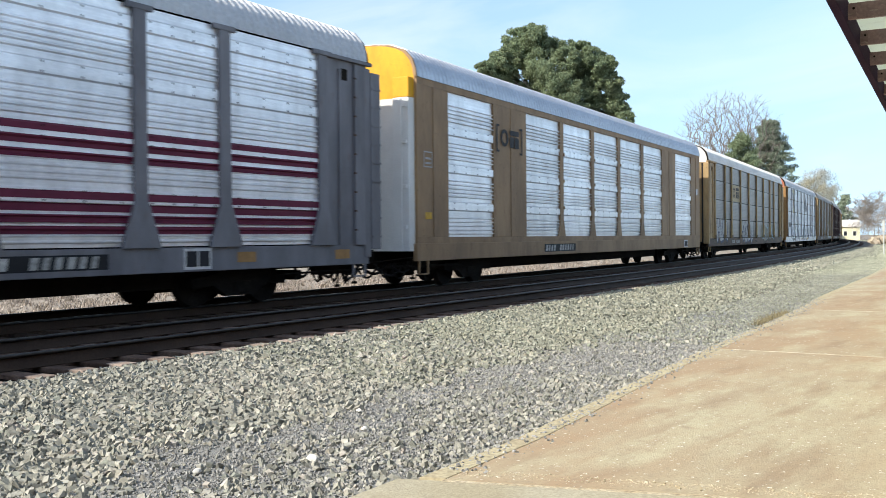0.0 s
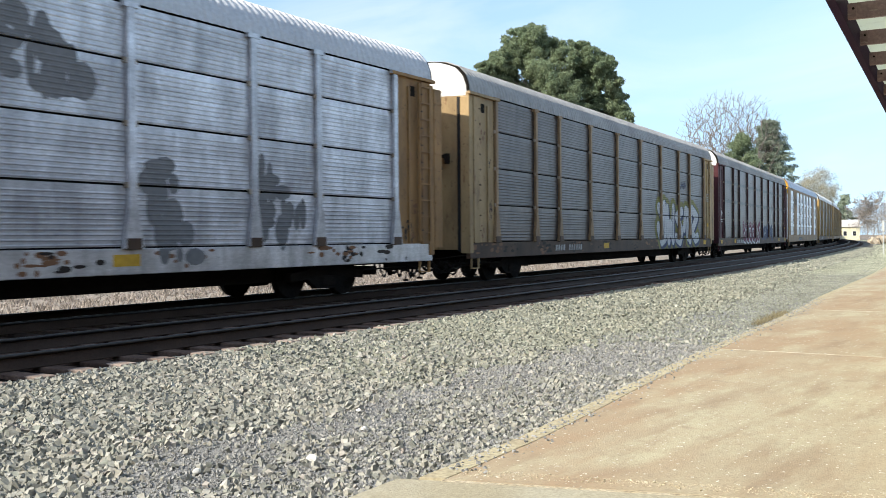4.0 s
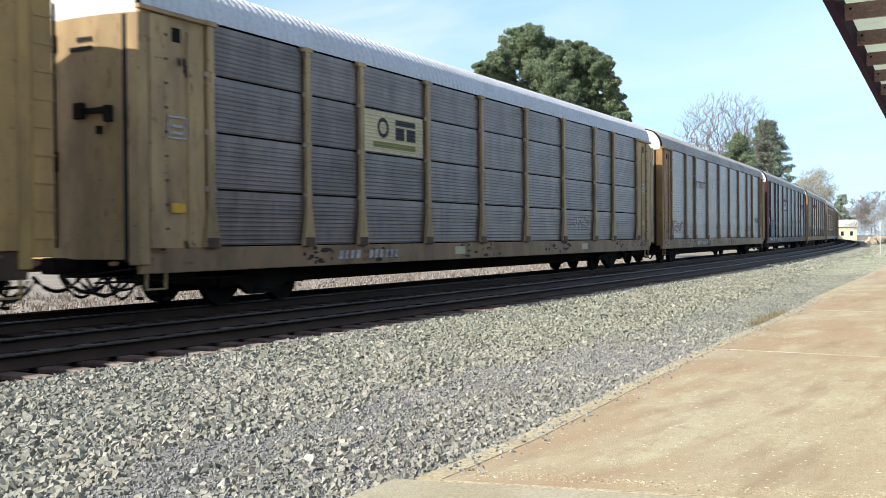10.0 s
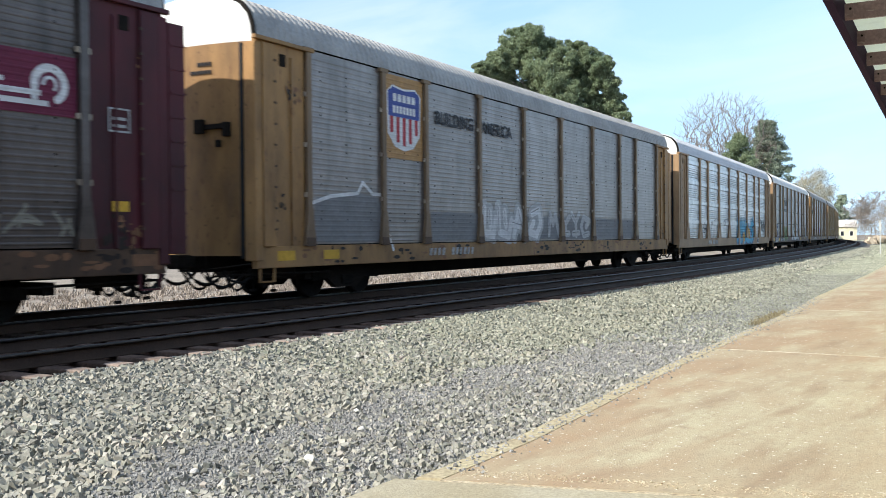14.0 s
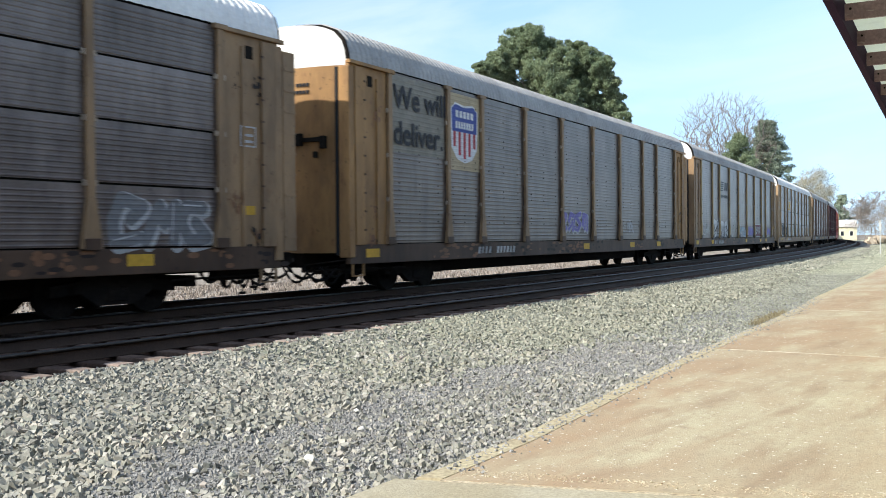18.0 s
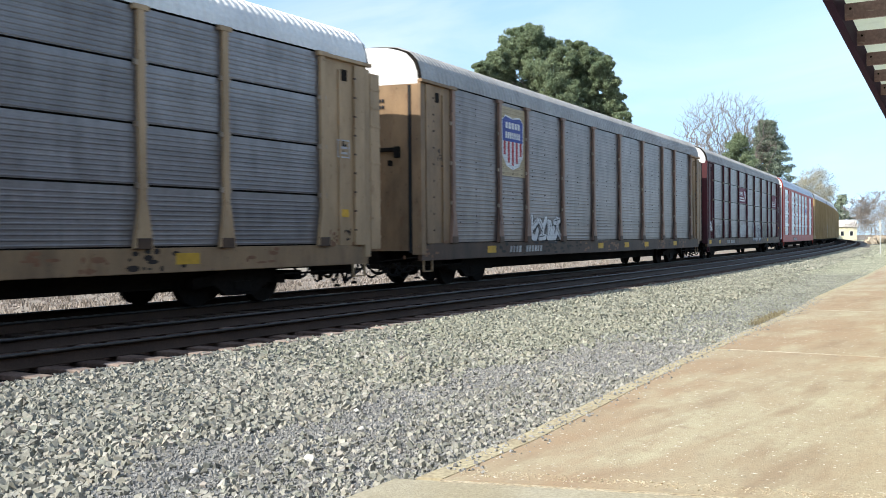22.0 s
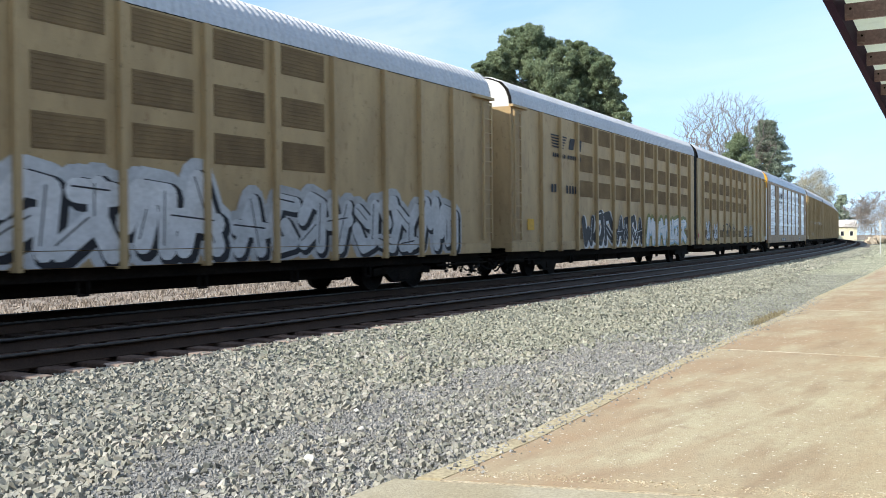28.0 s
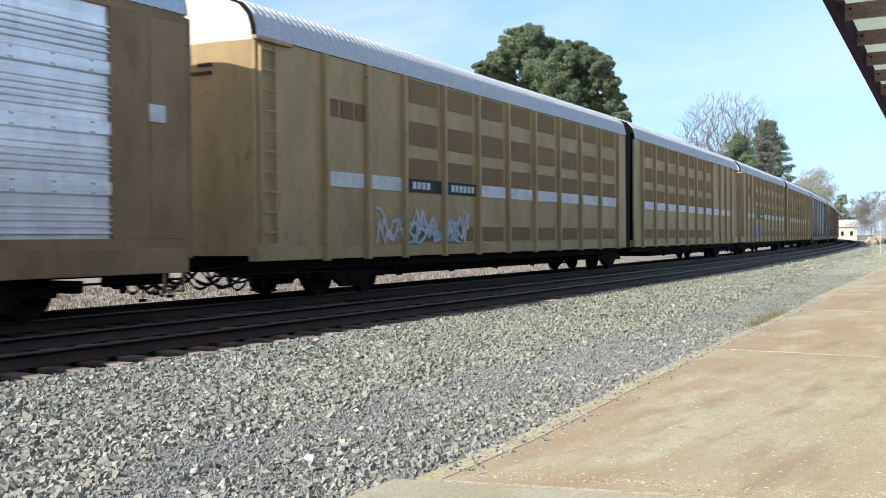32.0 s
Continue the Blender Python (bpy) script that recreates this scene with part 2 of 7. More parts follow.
def arrays_mesh(name, verts, quads, flat=False):
    """A mesh from numpy arrays: vertices (n, 3) and faces (m, k); flat keeps every facet's own edges."""
    me = bpy.data.meshes.new(name)
    k = quads.shape[1]
    me.vertices.add(len(verts))
    me.vertices.foreach_set("co", verts.astype(np.float32).ravel())
    me.loops.add(quads.size)
    me.loops.foreach_set("vertex_index", quads.astype(np.int32).ravel())
    me.polygons.add(len(quads))
    me.polygons.foreach_set("loop_start", np.arange(0, quads.size, k, dtype=np.int32))
    me.polygons.foreach_set("loop_total", np.full(len(quads), k, dtype=np.int32))
    me.update(calc_edges=True)
    me.validate()
    if flat:
        me.shade_flat()
    return me


# ---- the line of the track ----
LAT, HEADING, NEAR, SPEED = 13.683, 0.08138, 3.68, 20.626
# the curve: its tightness (1/m) at some distances along it
BENDS = ((-20.0, 0.00171), (12.0, 0.00174), (30.0, 0.00168), (60.0, 0.00066), (100.0, 0.00050), (150.0, 0.00062))
LINE_S = np.arange(-720.0, 1000.0, 0.5)


def lay_line():
    """Place and heading of the train's track all along, by summing up its bends."""
    k = np.interp(LINE_S, [b[0] for b in BENDS], [b[1] for b in BENDS])
    k[LINE_S < -60] = 0.0
    mid = lambda v: np.concatenate([[0.0], np.cumsum((v[1:] + v[:-1]) / 2 * 0.5)])
    i0 = int(np.argmin(abs(LINE_S)))
    th = mid(k)
    th += HEADING - th[i0]
    x, y = mid(-np.sin(th)), mid(np.cos(th))
    return x - x[i0] - LAT, y - y[i0], th


LINE_X, LINE_Y, LINE_TH = lay_line()


def on_track(s, off=0.0):
    """Place and heading (radians, turned left of +Y) at s metres along the train's track; off: metres towards the platform."""
    x, y, th = np.interp(s, LINE_S, LINE_X), np.interp(s, LINE_S, LINE_Y), np.interp(s, LINE_S, LINE_TH)
    return x + off * np.cos(th), y + off * np.sin(th), th


def strip(name, profile, s_list, material_, closed=False):
    """A sheet swept along the track: profile of (off, z)."""
    n = len(profile)
    vs, fs = [], []
    for s in s_list:
        for o, z in profile:
            x, y, _ = on_track(s, o)
            vs.append((x, y, z))
    m = n if closed else n - 1
    for i in range(len(s_list) - 1):
        for j in range(m):
            k = (j + 1) % n
            fs.append((i * n + j, i * n + k, (i + 1) * n + k, (i + 1) * n + j))
    me = arrays_mesh(name, np.array(vs), np.array(fs))
    me.materials.append(material_)
    return me


LONG = [-60, -45, -30, -20, -12, -6] + [i * 3.0 for i in range(0, 30)] + [90 + i * 12 for i in range(0, 35)]
NEARS = [-30, -20, -12, -6] + [i * 2.0 for i in range(0, 46)] + [92 + i * 8 for i in range(0, 24)]

# ---- ground ----


def build_ground():
    bm = bmesh.new()
    rings = [0.0, 20, 60, 150, 400, 1200, 4200]
    prev = None
    for r in rings:
        ring = [bm.verts.new((r * math.cos(a * math.tau / 48) - 20, r * math.sin(a * math.tau / 48) + 40, -0.46)) for a in range(48)] if r else [bm.verts.new((-20, 40, -0.46))]
        if prev:
            for a in range(48):
                if len(prev) == 1:
                    bm.faces.new((prev[0], ring[a], ring[(a + 1) % 48]))
                else:
                    bm.faces.new((prev[a], ring[a], ring[(a + 1) % 48], prev[(a + 1) % 48]))
        prev = ring
    tagged(part("ground", bm, GROUND, None), "pale dry grass and bare soil around the railway", "ground", kind="structure")
    # this strip carries the shadow tone as far as the tie ends
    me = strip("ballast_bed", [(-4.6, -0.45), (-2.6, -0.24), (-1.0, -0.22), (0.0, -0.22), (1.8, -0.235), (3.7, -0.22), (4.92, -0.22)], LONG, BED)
    tagged(link_mesh("ballast_bed", me), "oily ballast bed under two tracks, coloured near black for train shadow", "track bed", kind="structure")
    me = strip("ballast_shoulder", [(4.92, -0.22), (5.2, -0.21), (6.0, -0.28), (7.3, -0.37), (7.9, -0.385)], LONG, UNDERLAY)
    tagged(link_mesh("ballast_shoulder", me), "grey stone ballast shoulder sloping from the track", "ballast", kind="structure")
    me = strip("gravel_path", [(7.9, -0.385), (8.8, -0.37), (11.0, -0.35)], NEARS[:36], GRIT)
    tagged(link_mesh("gravel_path", me), "fine bluish grey gravel strip beside the platform", "gravel", kind="structure")
    me = strip("gravel_verge", [(7.9, -0.385), (8.8, -0.37), (10.3, -0.35), (12.0, -0.37), (15.0, -0.42), (19.0, -0.45)], NEARS[35:], WEEDY)
    tagged(link_mesh("gravel_verge", me), "weedy greenish gravel beside the curving track", "gravel", kind="structure")


EDGE = 9.57
FLARE_S, FLARE_O = (4.0, 5.5, 7.5, 10.0, 13.0, 17.0, 23.5, 30.0), (0.80, 0.80, 0.64, 0.49, 0.39, 0.31, 0.02, -0.03)


def coarse_edge(s):
    """How far from the track the coarse ballast reaches before the fine gravel takes over."""
    return np.interp(s, [2.5, 3.3, 5.0, 9.0, 16.0, 30.0, 40.0], [8.55, 8.2, 8.0, 7.95, 7.9, 7.3, 6.8])


def stones(name, seed, n, s0, s1, o0, o1, size0, size1, zfun, label, material_, side=0):
    """Angular shards strewn along the track; side 1 keeps those on the coarse side, -1 those on the fine side."""
    rng = np.random.default_rng(seed)
    s = s0 + (s1 - s0) * rng.random(n)
    o = o0 + (o1 - o0) * rng.random(n)
    if side == 2:
        o = EDGE + np.interp(s, FLARE_S, FLARE_O) + np.abs(rng.normal(size=n)) * 0.12
    elif side == 4:
        s = s + 0.27 * (o - 10.6)
    elif side == 3:
        keep = (o > 9.0 + 0.16 * rng.normal(size=n) + 0.2 * np.sin(s * 2.6)) & (o < EDGE + np.interp(s, FLARE_S, FLARE_O) - 0.03)
        s, o = s[keep], o[keep]
        n = len(s)
    elif side:
        keep = side * (coarse_edge(s) + 0.22 * rng.normal(size=n) + 0.25 * np.sin(s * 2.1) * np.cos(s * 0.7) - o) > 0
        s, o = s[keep], o[keep]
        n = len(s)
    size = size0 + (size1 - size0) * rng.random(n) ** 1.5
    base = np.array([(x, y, z) for x in (-1, 1) for y in (-1, 1) for z in (-1, 1)], float) * 0.5
    v = np.repeat(base[None], n, 0) * (1 + rng.uniform(-0.36, 0.26, (n, 8, 3)))
    v[np.arange(n), rng.integers(0, 8, n)] *= 0.45
    v[np.arange(n), rng.integers(0, 8, n)] *= 1.15
    v *= size[:, None, None] * np.stack([rng.uniform(0.95, 1.35, n), rng.uniform(0.75, 1.1, n), rng.uniform(0.6, 0.95, n)], 1)[:, None, :]
    q = rng.normal(size=(n, 4))
    q[:, 0] *= 1.6
    q /= np.linalg.norm(q, axis=1, keepdims=True)
    w, x, y, z = q.T
    R = np.stack([1 - 2 * (y * y + z * z), 2 * (x * y - z * w), 2 * (x * z + y * w), 2 * (x * y + z * w), 1 - 2 * (x * x + z * z), 2 * (y * z - x * w),
                  2 * (x * z - y * w), 2 * (y * z + x * w), 1 - 2 * (x * x + y * y)], 1).reshape(n, 3, 3)
    v = np.einsum("nij,nkj->nki", R, v)
    px, py, _ = on_track(s, o)
    pz = np.interp(o, [p[0] for p in zfun], [p[1] for p in zfun]) + size * rng.uniform(-0.15, 0.4, n)
    v += np.stack([px, py, pz], 1)[:, None, :]
    f = np.array([(0, 1, 3, 2), (4, 6, 7, 5), (0, 4, 5, 1), (2, 3, 7, 6), (0, 2, 6, 4), (1, 5, 7, 3)])
    faces = (np.arange(n) * 8)[:, None, None] + f[None]
    me = arrays_mesh(name, v.reshape(-1, 3), faces.reshape(-1, 4), True)
    return tagged(link_mesh(name, me, material_), label, "ballast", kind="stuff")


SURF = [(4.5, -0.22), (5.2, -0.20), (6.0, -0.27), (7.3, -0.36), (7.9, -0.38), (8.8, -0.365), (11.0, -0.345)]


def build_stones():
    lab = "loose angular grey and tan ballast stones on the shoulder"
    stones("ballast_stones", 1, 28000, 1, 7.2, 5.2, 9.2, 0.020, 0.058, SURF, lab, STONE, 1)
    stones("ballast_stones", 16, 18500, 10.6, 15, 5.1, 9.2, 0.022, 0.060, SURF, lab, OLIVE, 1)
    for seed, m in ((17, STONE), (18, OLIVE)):
        stones("ballast_stones", seed, 7500, 7.1, 10.7, 5.15, 9.2, 0.021, 0.059, SURF, lab, m, 1)
    stones("ballast_stones", 2, 28000, 15, 40, 5.0, 8.6, 0.032, 0.070, SURF, lab, OLIVE, 1)
    stones("ballast_stones", 3, 10000, 40, 110, 4.95, 7.0, 0.06, 0.11, SURF, lab, OLIVE)
    stones("ballast_stones", 4, 3000, 1, 14, 4.95, 5.3, 0.015, 0.035, SURF, lab, STONE)
    stones("ballast_stones", 15, 4200, 1.5, 8.6, 8.7, 10.5, 0.010, 0.046, SURF, "mixed stones between the gravel and the platform", STONE, 3)
    stones("verge_stones", 8, 5000, 2, 40, -11.0, -4.2, 0.02, 0.06, [(-12, -0.46), (-4.6, -0.45), (-4.0, -0.40)], "pale stones and clods on the verge behind the track", VERGE)
    lab = "small grey chips scattered over fine gravel"
    stones("gravel_chips", 5, 38000, 1, 12, 7.6, 10.6, 0.006, 0.022, SURF, lab, CHIP, -1)
    stones("gravel_chips", 6, 20000, 12, 40, 6.6, 10.1, 0.012, 0.036, SURF, lab, MOSSCHIP, -1)
    stones("gravel_chips", 7, 2600, 1.5, 16.0, 7.6, 10.3, 0.016, 0.046, SURF, lab, STONE, -1)
    stones("gravel_chips", 12, 9000, 62, 150, 6.4, 15.0, 0.04, 0.10, [(6.4, -0.32)] + SURF[3:] + [(15.0, -0.42)], "pale greenish grey stones on the weedy verge", WEEDCHIP)
    stones("gravel_chips", 13, 1500, 4.0, 22.0, 0, 0, 0.006, 0.024, [(0, -0.299), (30, -0.299)], "gravel spilled over the platform's edge", CHIP, 2)
    stones("gravel_chips", 14, 1500, 3.92, 4.08, 10.5, 15.0, 0.004, 0.011, [(0, -0.301), (30, -0.301)], "gravel caught in the platform's joint", JOINT, 4)
    stones("gravel_chips", 9, 12000, 38, 66, 6.8, 9.9, 0.018, 0.045, SURF, lab, WEEDCHIP)


def build_dry_grass():
    """Bleached grass blades in tufts on the verge behind the train."""
    rng = np.random.default_rng(77)
    m = 1500
    ts, to = 1 + 60 * rng.random(m) ** 1.3, -4.4 - 9.0 * rng.random(m)
    n = 26000
    k = rng.integers(0, m, n)
    x, y, _ = on_track(ts[k] + rng.normal(size=n) * 0.10, to[k] + rng.normal(size=n) * 0.10)
    h = rng.uniform(0.04, 0.16, n) * (0.6 + 0.8 * rng.random(m)[k])
    a = rng.uniform(0, math.tau, n)
    base = np.stack([x, y, np.full(n, -0.455)], 1)
    side = np.stack([np.cos(a), np.sin(a), np.zeros(n)], 1) * 0.012
    lean = rng.normal(size=(n, 3)) * np.array([0.4, 0.4, 0.0]) * h[:, None]
    mid_ = base + lean * 0.4 + np.stack([0 * h, 0 * h, h * 0.6], 1)
    tip = base + lean + np.stack([0 * h, 0 * h, h], 1)
    V = np.stack([base - side, base + side, mid_ + side * 0.7, tip, mid_ - side * 0.7], 1)
    me = arrays_mesh("dry_grass", V.reshape(-1, 3), np.arange(n * 5).reshape(n, 5))
    tagged(link_mesh("dry_grass", me, GRASS), "bleached dry grass tufts behind the railway", "grass", kind="stuff")


def build_small_finds():
    """A few pale rocks in the gravel, and dry weeds at the platform's edge."""
    rng = random.Random(8)
    for s, o, w in ((3.94, 9.35, 0.085), (4.98, 9.02, 0.05), (5.6, 8.5, 0.045), (3.3, 8.9, 0.05)):
        bm = bmesh.new()
        bmesh.ops.create_icosphere(bm, subdivisions=2, radius=1.0)
        for v in bm.verts:
            v.co *= rng.uniform(0.82, 1.12)
        bmesh.ops.scale(bm, vec=(w * 0.75, w * 0.55, w * 0.42), verts=bm.verts)
        for f in bm.faces:
            f.smooth = False
        rock = tagged(part("rock", bm, PALEROCK, None), "pale whitish rock lying in the grey gravel", "rock")
        x, y, _ = on_track(s, o)
        rock.matrix_world = pose(x, y, -0.345, 0, 0, rng.uniform(0, 360))
    g = np.random.default_rng(5)
    n = 1500
    s = 15.2 + 2.6 * g.random(n)
    x, y, _ = on_track(s, EDGE + np.interp(s, FLARE_S, FLARE_O) - 0.02 - np.abs(g.normal(size=n)) * 0.10)
    h = g.uniform(0.02, 0.09, n)
    a = g.uniform(0, math.tau, n)
    base = np.stack([x, y, np.full(n, -0.35)], 1)
    side = np.stack([np.cos(a), np.sin(a), 0 * a], 1) * 0.006
    tip = base + np.stack([g.normal(size=n) * 0.04, g.normal(size=n) * 0.04, h + 0.03], 1)
    me = arrays_mesh("weeds", np.stack([base - side, base + side, tip], 1).reshape(-1, 3), np.arange(n * 3).reshape(n, 3))
    tagged(link_mesh("weeds", me, WEEDS), "dry brown weeds along the platform's edge", "weeds", kind="stuff")


PALEROCK = mat("pale_rock", (0.72, 0.71, 0.67), rough=0.9, vary=0.2, grain=40, second=(0.58, 0.57, 0.53))
WEEDS = mat("dry_weeds", (0.27, 0.235, 0.15), rough=1.0, vary=0.3, island=0.4, spec=0.05)

# ---- platform ----


def flare(s):
    """The platform's edge draws nearer to the viewer at its near end."""
    return float(np.interp(s, FLARE_S, FLARE_O))


SKEW = 0.27  # the near joint runs askew to the track


def slab_mesh(s0, s1, o0, o1, z0, z1, n):
    bm = bmesh.new()
    rows = []
    for i in range(n + 1):
        s = s0 + (s1 - s0) * i / n
        d = flare(s)
        skew = SKEW * min(1.0, max(0.0, 1 - (s - 4.0) / 7.25))
        rows.append([bm.verts.new((*on_track(s + skew * (o - 10.6), o + (d if o < 11.0 else 0.0))[:2], z)) for o, z in ((o0, z0), (o0, z1 - 0.012), (o0 + 0.012, z1), (o1, z1), (o1, z0))])
    for a, b in zip(rows, rows[1:]):
        for j in range(4):
            bm.faces.new((a[j], a[j + 1], b[j + 1], b[j]))
    bm.faces.new(rows[0][::-1])
    bm.faces.new(rows[-1])
    bmesh.ops.recalc_face_normals(bm, faces=bm.faces)
    return bm


def build_platform():
    base = part("platform", slab_mesh(-8, 62, EDGE + 0.02, 24, -0.45, -0.312, 30), GREYSLAB, None)
    tagged(base, "low concrete station platform, stained orange and tan", "platform", kind="structure")
    joints = [4.0, 11.25, 18.5, 25.75, 33.0, 40.25, 47.5, 54.75, 61.9]
    for a, b in zip(joints, joints[1:]):
        part("slab", slab_mesh(a + 0.014, b - 0.014, EDGE + 0.145, 23.9, -0.318, -0.30, 6), SLAB, base)
        part("edge_slab", slab_mesh(a + 0.02, b - 0.02, EDGE, EDGE + 0.165, -0.42, -0.296, 6), EDGING, base)
        part("joint_filler", slab_mesh(b - 0.016, b + 0.016, EDGE + 0.32, 23.9, -0.316, -0.2985, 1), WHITEJOINT, base, "pale worn filler in the joint")
    part("slab", slab_mesh(-7.9, 3.98, EDGE - 0.12, 23.9, -0.42, -0.304, 6), GREYSLAB, base, "bare grey concrete slab")
    part("joint_filler", slab_mesh(3.98, 4.015, EDGE + 0.15, 23.9, -0.318, -0.302, 1), JOINT, base)


# ---- tracks ----


def build_tracks():
    head = [(-0.036, -0.01), (-0.03, 0.0), (0.03, 0.0), (0.036, -0.01), (0.036, -0.035), (-0.036, -0.035)]
    foot = [(-0.012, -0.035), (0.012, -0.035), (0.014, -0.14), (0.07, -0.155), (0.07, -0.165), (-0.07, -0.165), (-0.07, -0.155), (-0.014, -0.14)]
    tie = bmesh.new()
    box(tie, -1.30, 1.30, -0.115, 0.115, -0.345, -0.167, bevel=0.012)
    tie_me = bm_mesh("tie", tie)
    end_me = bm_mesh("tie_end", boxes((1.285, 1.54, -0.112, 0.112, -0.34, -0.160), bevel=0.012))
    tie_me.materials.append(TIEWOOD)
    plate_bm = boxes((-0.92, -0.58, -0.09, 0.09, -0.167, -0.152), (0.58, 0.92, -0.09, 0.09, -0.167, -0.152))
    plate_me = bm_mesh("tie_plate", plate_bm)
    rng = random.Random(4)
    for nm, c in (("train", 0.0), ("near", NEAR)):
        tr = tagged(new("railway_track"), "steel rails on dark wooden ties in shadow", "railway track", kind="structure")
        x, y, th = on_track(0, c)
        tr.matrix_world = pose(x, y, 0)
        inv = tr.matrix_world.inverted()
        for g in (-0.755, 0.755):
            h = link_mesh("rail", strip("rail", [(c + g + a, z) for a, z in foot], LONG, RAILSIDE, True), None, tr)
            t = link_mesh("rail_head", strip("rail_head", [(c + g + a, z) for a, z in head], LONG, RAILTOP, True), None, h, "bright worn running surface")
            h.matrix_parent_inverse = inv
        far = []
        count = 130 if nm == "near" else 60
        for i in range(-10, 330):
            s = i * 0.533 + rng.uniform(-0.04, 0.04)
            x, y, th = on_track(s, c + rng.uniform(-0.05, 0.05))
            m = pose(x, y, rng.uniform(-0.008, 0.002), 0, 0, math.degrees(th) + rng.uniform(-1, 1))
            if 0 <= i < count:
                t = link_mesh("tie", tie_me, None, tr)
                t.matrix_basis = inv @ m
                if nm == "near":
                    link_mesh("tie_end", end_me, TIEEND, t, "dusty end of the tie, painted paler as if sunlit").location = (rng.uniform(-0.05, 0.04), 0, 0)
            else:
                far.append(m)
        bm = bmesh.new()
        for m in far:
            bmesh.ops.create_cube(bm, size=1.0, matrix=m @ Matrix.LocRotScale((0, 0, -0.256), None, (2.6, 0.23, 0.178)))
        f = part("ties", bm, TIEWOOD, tr)
        f["kind"] = "stuff"
        f.matrix_parent_inverse = inv


# ---- train ----
HALF_W = 1.50
Z_SILL, Z_DECK, Z_EAVE, Z_TOP = 0.70, 1.15, 5.27, 6.147
ARCH = [(-1, 0.0), (-0.985, 0.22), (-0.93, 0.50), (-0.80, 0.75), (-0.55, 0.92), (-0.25, 0.98), (0, 1.0), (0.25, 0.98), (0.55, 0.92), (0.80, 0.75), (0.93, 0.50), (0.985, 0.22), (1, 0.0)]
MESHES = {}


def cached(key, make):
    if key not in MESHES:
        MESHES[key] = make()
    return MESHES[key]


def ribbed_panel(w, h, ridges, depth=0.03):
    """A sheet in the side's plane, facing -Y, ribbed along X; ridges: list of (z0, z1) raised bands."""
    prof = [(0.0, 0.0)]
    for a, b in ridges:
        r = min((b - a) * 0.36, 0.03)
        prof += [(a, 0.0), (a + r, -depth), (b - r, -depth), (b, 0.0)]
    prof.append((h, 0.0))
    n = len(prof)
    vs = [(x, y, z) for x in (-w / 2, w / 2) for z, y in prof] + [(x, 0.05, z) for x in (-w / 2, w / 2) for z in (0.0, h)]
    fs = [(i, n + i, n + i + 1, i + 1) for i in range(n - 1)]
    k = 2 * n
    fs += [(k, k + 2, n, 0), (n - 1, 2 * n - 1, k + 3, k + 1)]
    me = bpy.data.meshes.new("panel")
    me.from_pydata(vs, [], fs)
    return me


def even(h, pitch, duty=0.55, margin=0.04):
    n = int((h - 2 * margin) / pitch)
    return [(margin + i * pitch, margin + i * pitch + pitch * duty) for i in range(n)]


def grouped(h):
    """Ridges in groups with flat bands between them."""
    out, z = [], 0.06
    while z < h - 0.12:
        for i in range(5):
            if z + 0.07 < h - 0.05:
                out.append((z, z + 0.06))
            z += 0.105
        z += 0.10
        if z + 0.30 < h - 0.05:
            out.append((z, z + 0.26))
        z += 0.36
    return out


def dots(h, depth):
    """Heights and depths of the rivet rows: two on each wide flat band."""
    return [(a + (b - a) * k, -depth) for a, b in grouped(h) if b - a > 0.2 for k in (0.2, 0.8)]


def roof_mesh(length):
    def make():
        ribs = int(length / 0.205)
        arc = ARCH
        xs = []
        for i in range(ribs):
            x0 = -length / 2 + length * i / ribs
            d = length / ribs
            xs += [(x0, 0.0), (x0 + d * 0.42, 0.0), (x0 + d * 0.55, 0.042), (x0 + d * 0.88, 0.042)]
        xs.append((length / 2, 0.0))
        vs = []
        for x, up in xs:
            for a, b in arc:
                vs.append((x, a * (HALF_W + 0.02) * (1 + up / 3.2), Z_EAVE + b * (Z_TOP - Z_EAVE) + up * b * 1.4))
        n = len(arc)
        fs = []
        for i in range(len(xs) - 1):
            for j in range(n - 1):
                fs.append((i * n + j, (i + 1) * n + j, (i + 1) * n + j + 1, i * n + j + 1))
        return arrays_mesh("roof", np.array(vs), np.array(fs), True)
    return cached(("roof", round(length, 2)), make)


def arch_points(inset=0.0):
    pts = []
    for a, b in ARCH[::-1]:
        pts.append((a * (HALF_W - inset), Z_EAVE + b * (Z_TOP - Z_EAVE) - inset * b))
    return pts


def shell_mesh(length, z0=Z_DECK):
    def make():
        bm = bmesh.new()
        w = HALF_W - 0.07
        pts = [(w, z0)] + arch_points(inset=0.07) + [(-w, z0)]
        ends = []
        for x in (-length / 2 + 0.12, length / 2 - 0.12):
            ends.append([bm.verts.new((x, y, z)) for y, z in pts])
        n = len(pts)
        for i in range(n):
            j = (i + 1) % n
            bm.faces.new((ends[0][i], ends[1][i], ends[1][j], ends[0][j]))
        bm.faces.new(ends[0])
        bm.faces.new(ends[1][::-1])
        bmesh.ops.recalc_face_normals(bm, faces=bm.faces)
        return bm_mesh("shell", bm)
    return cached(("shell", round(length, 2), z0), make)


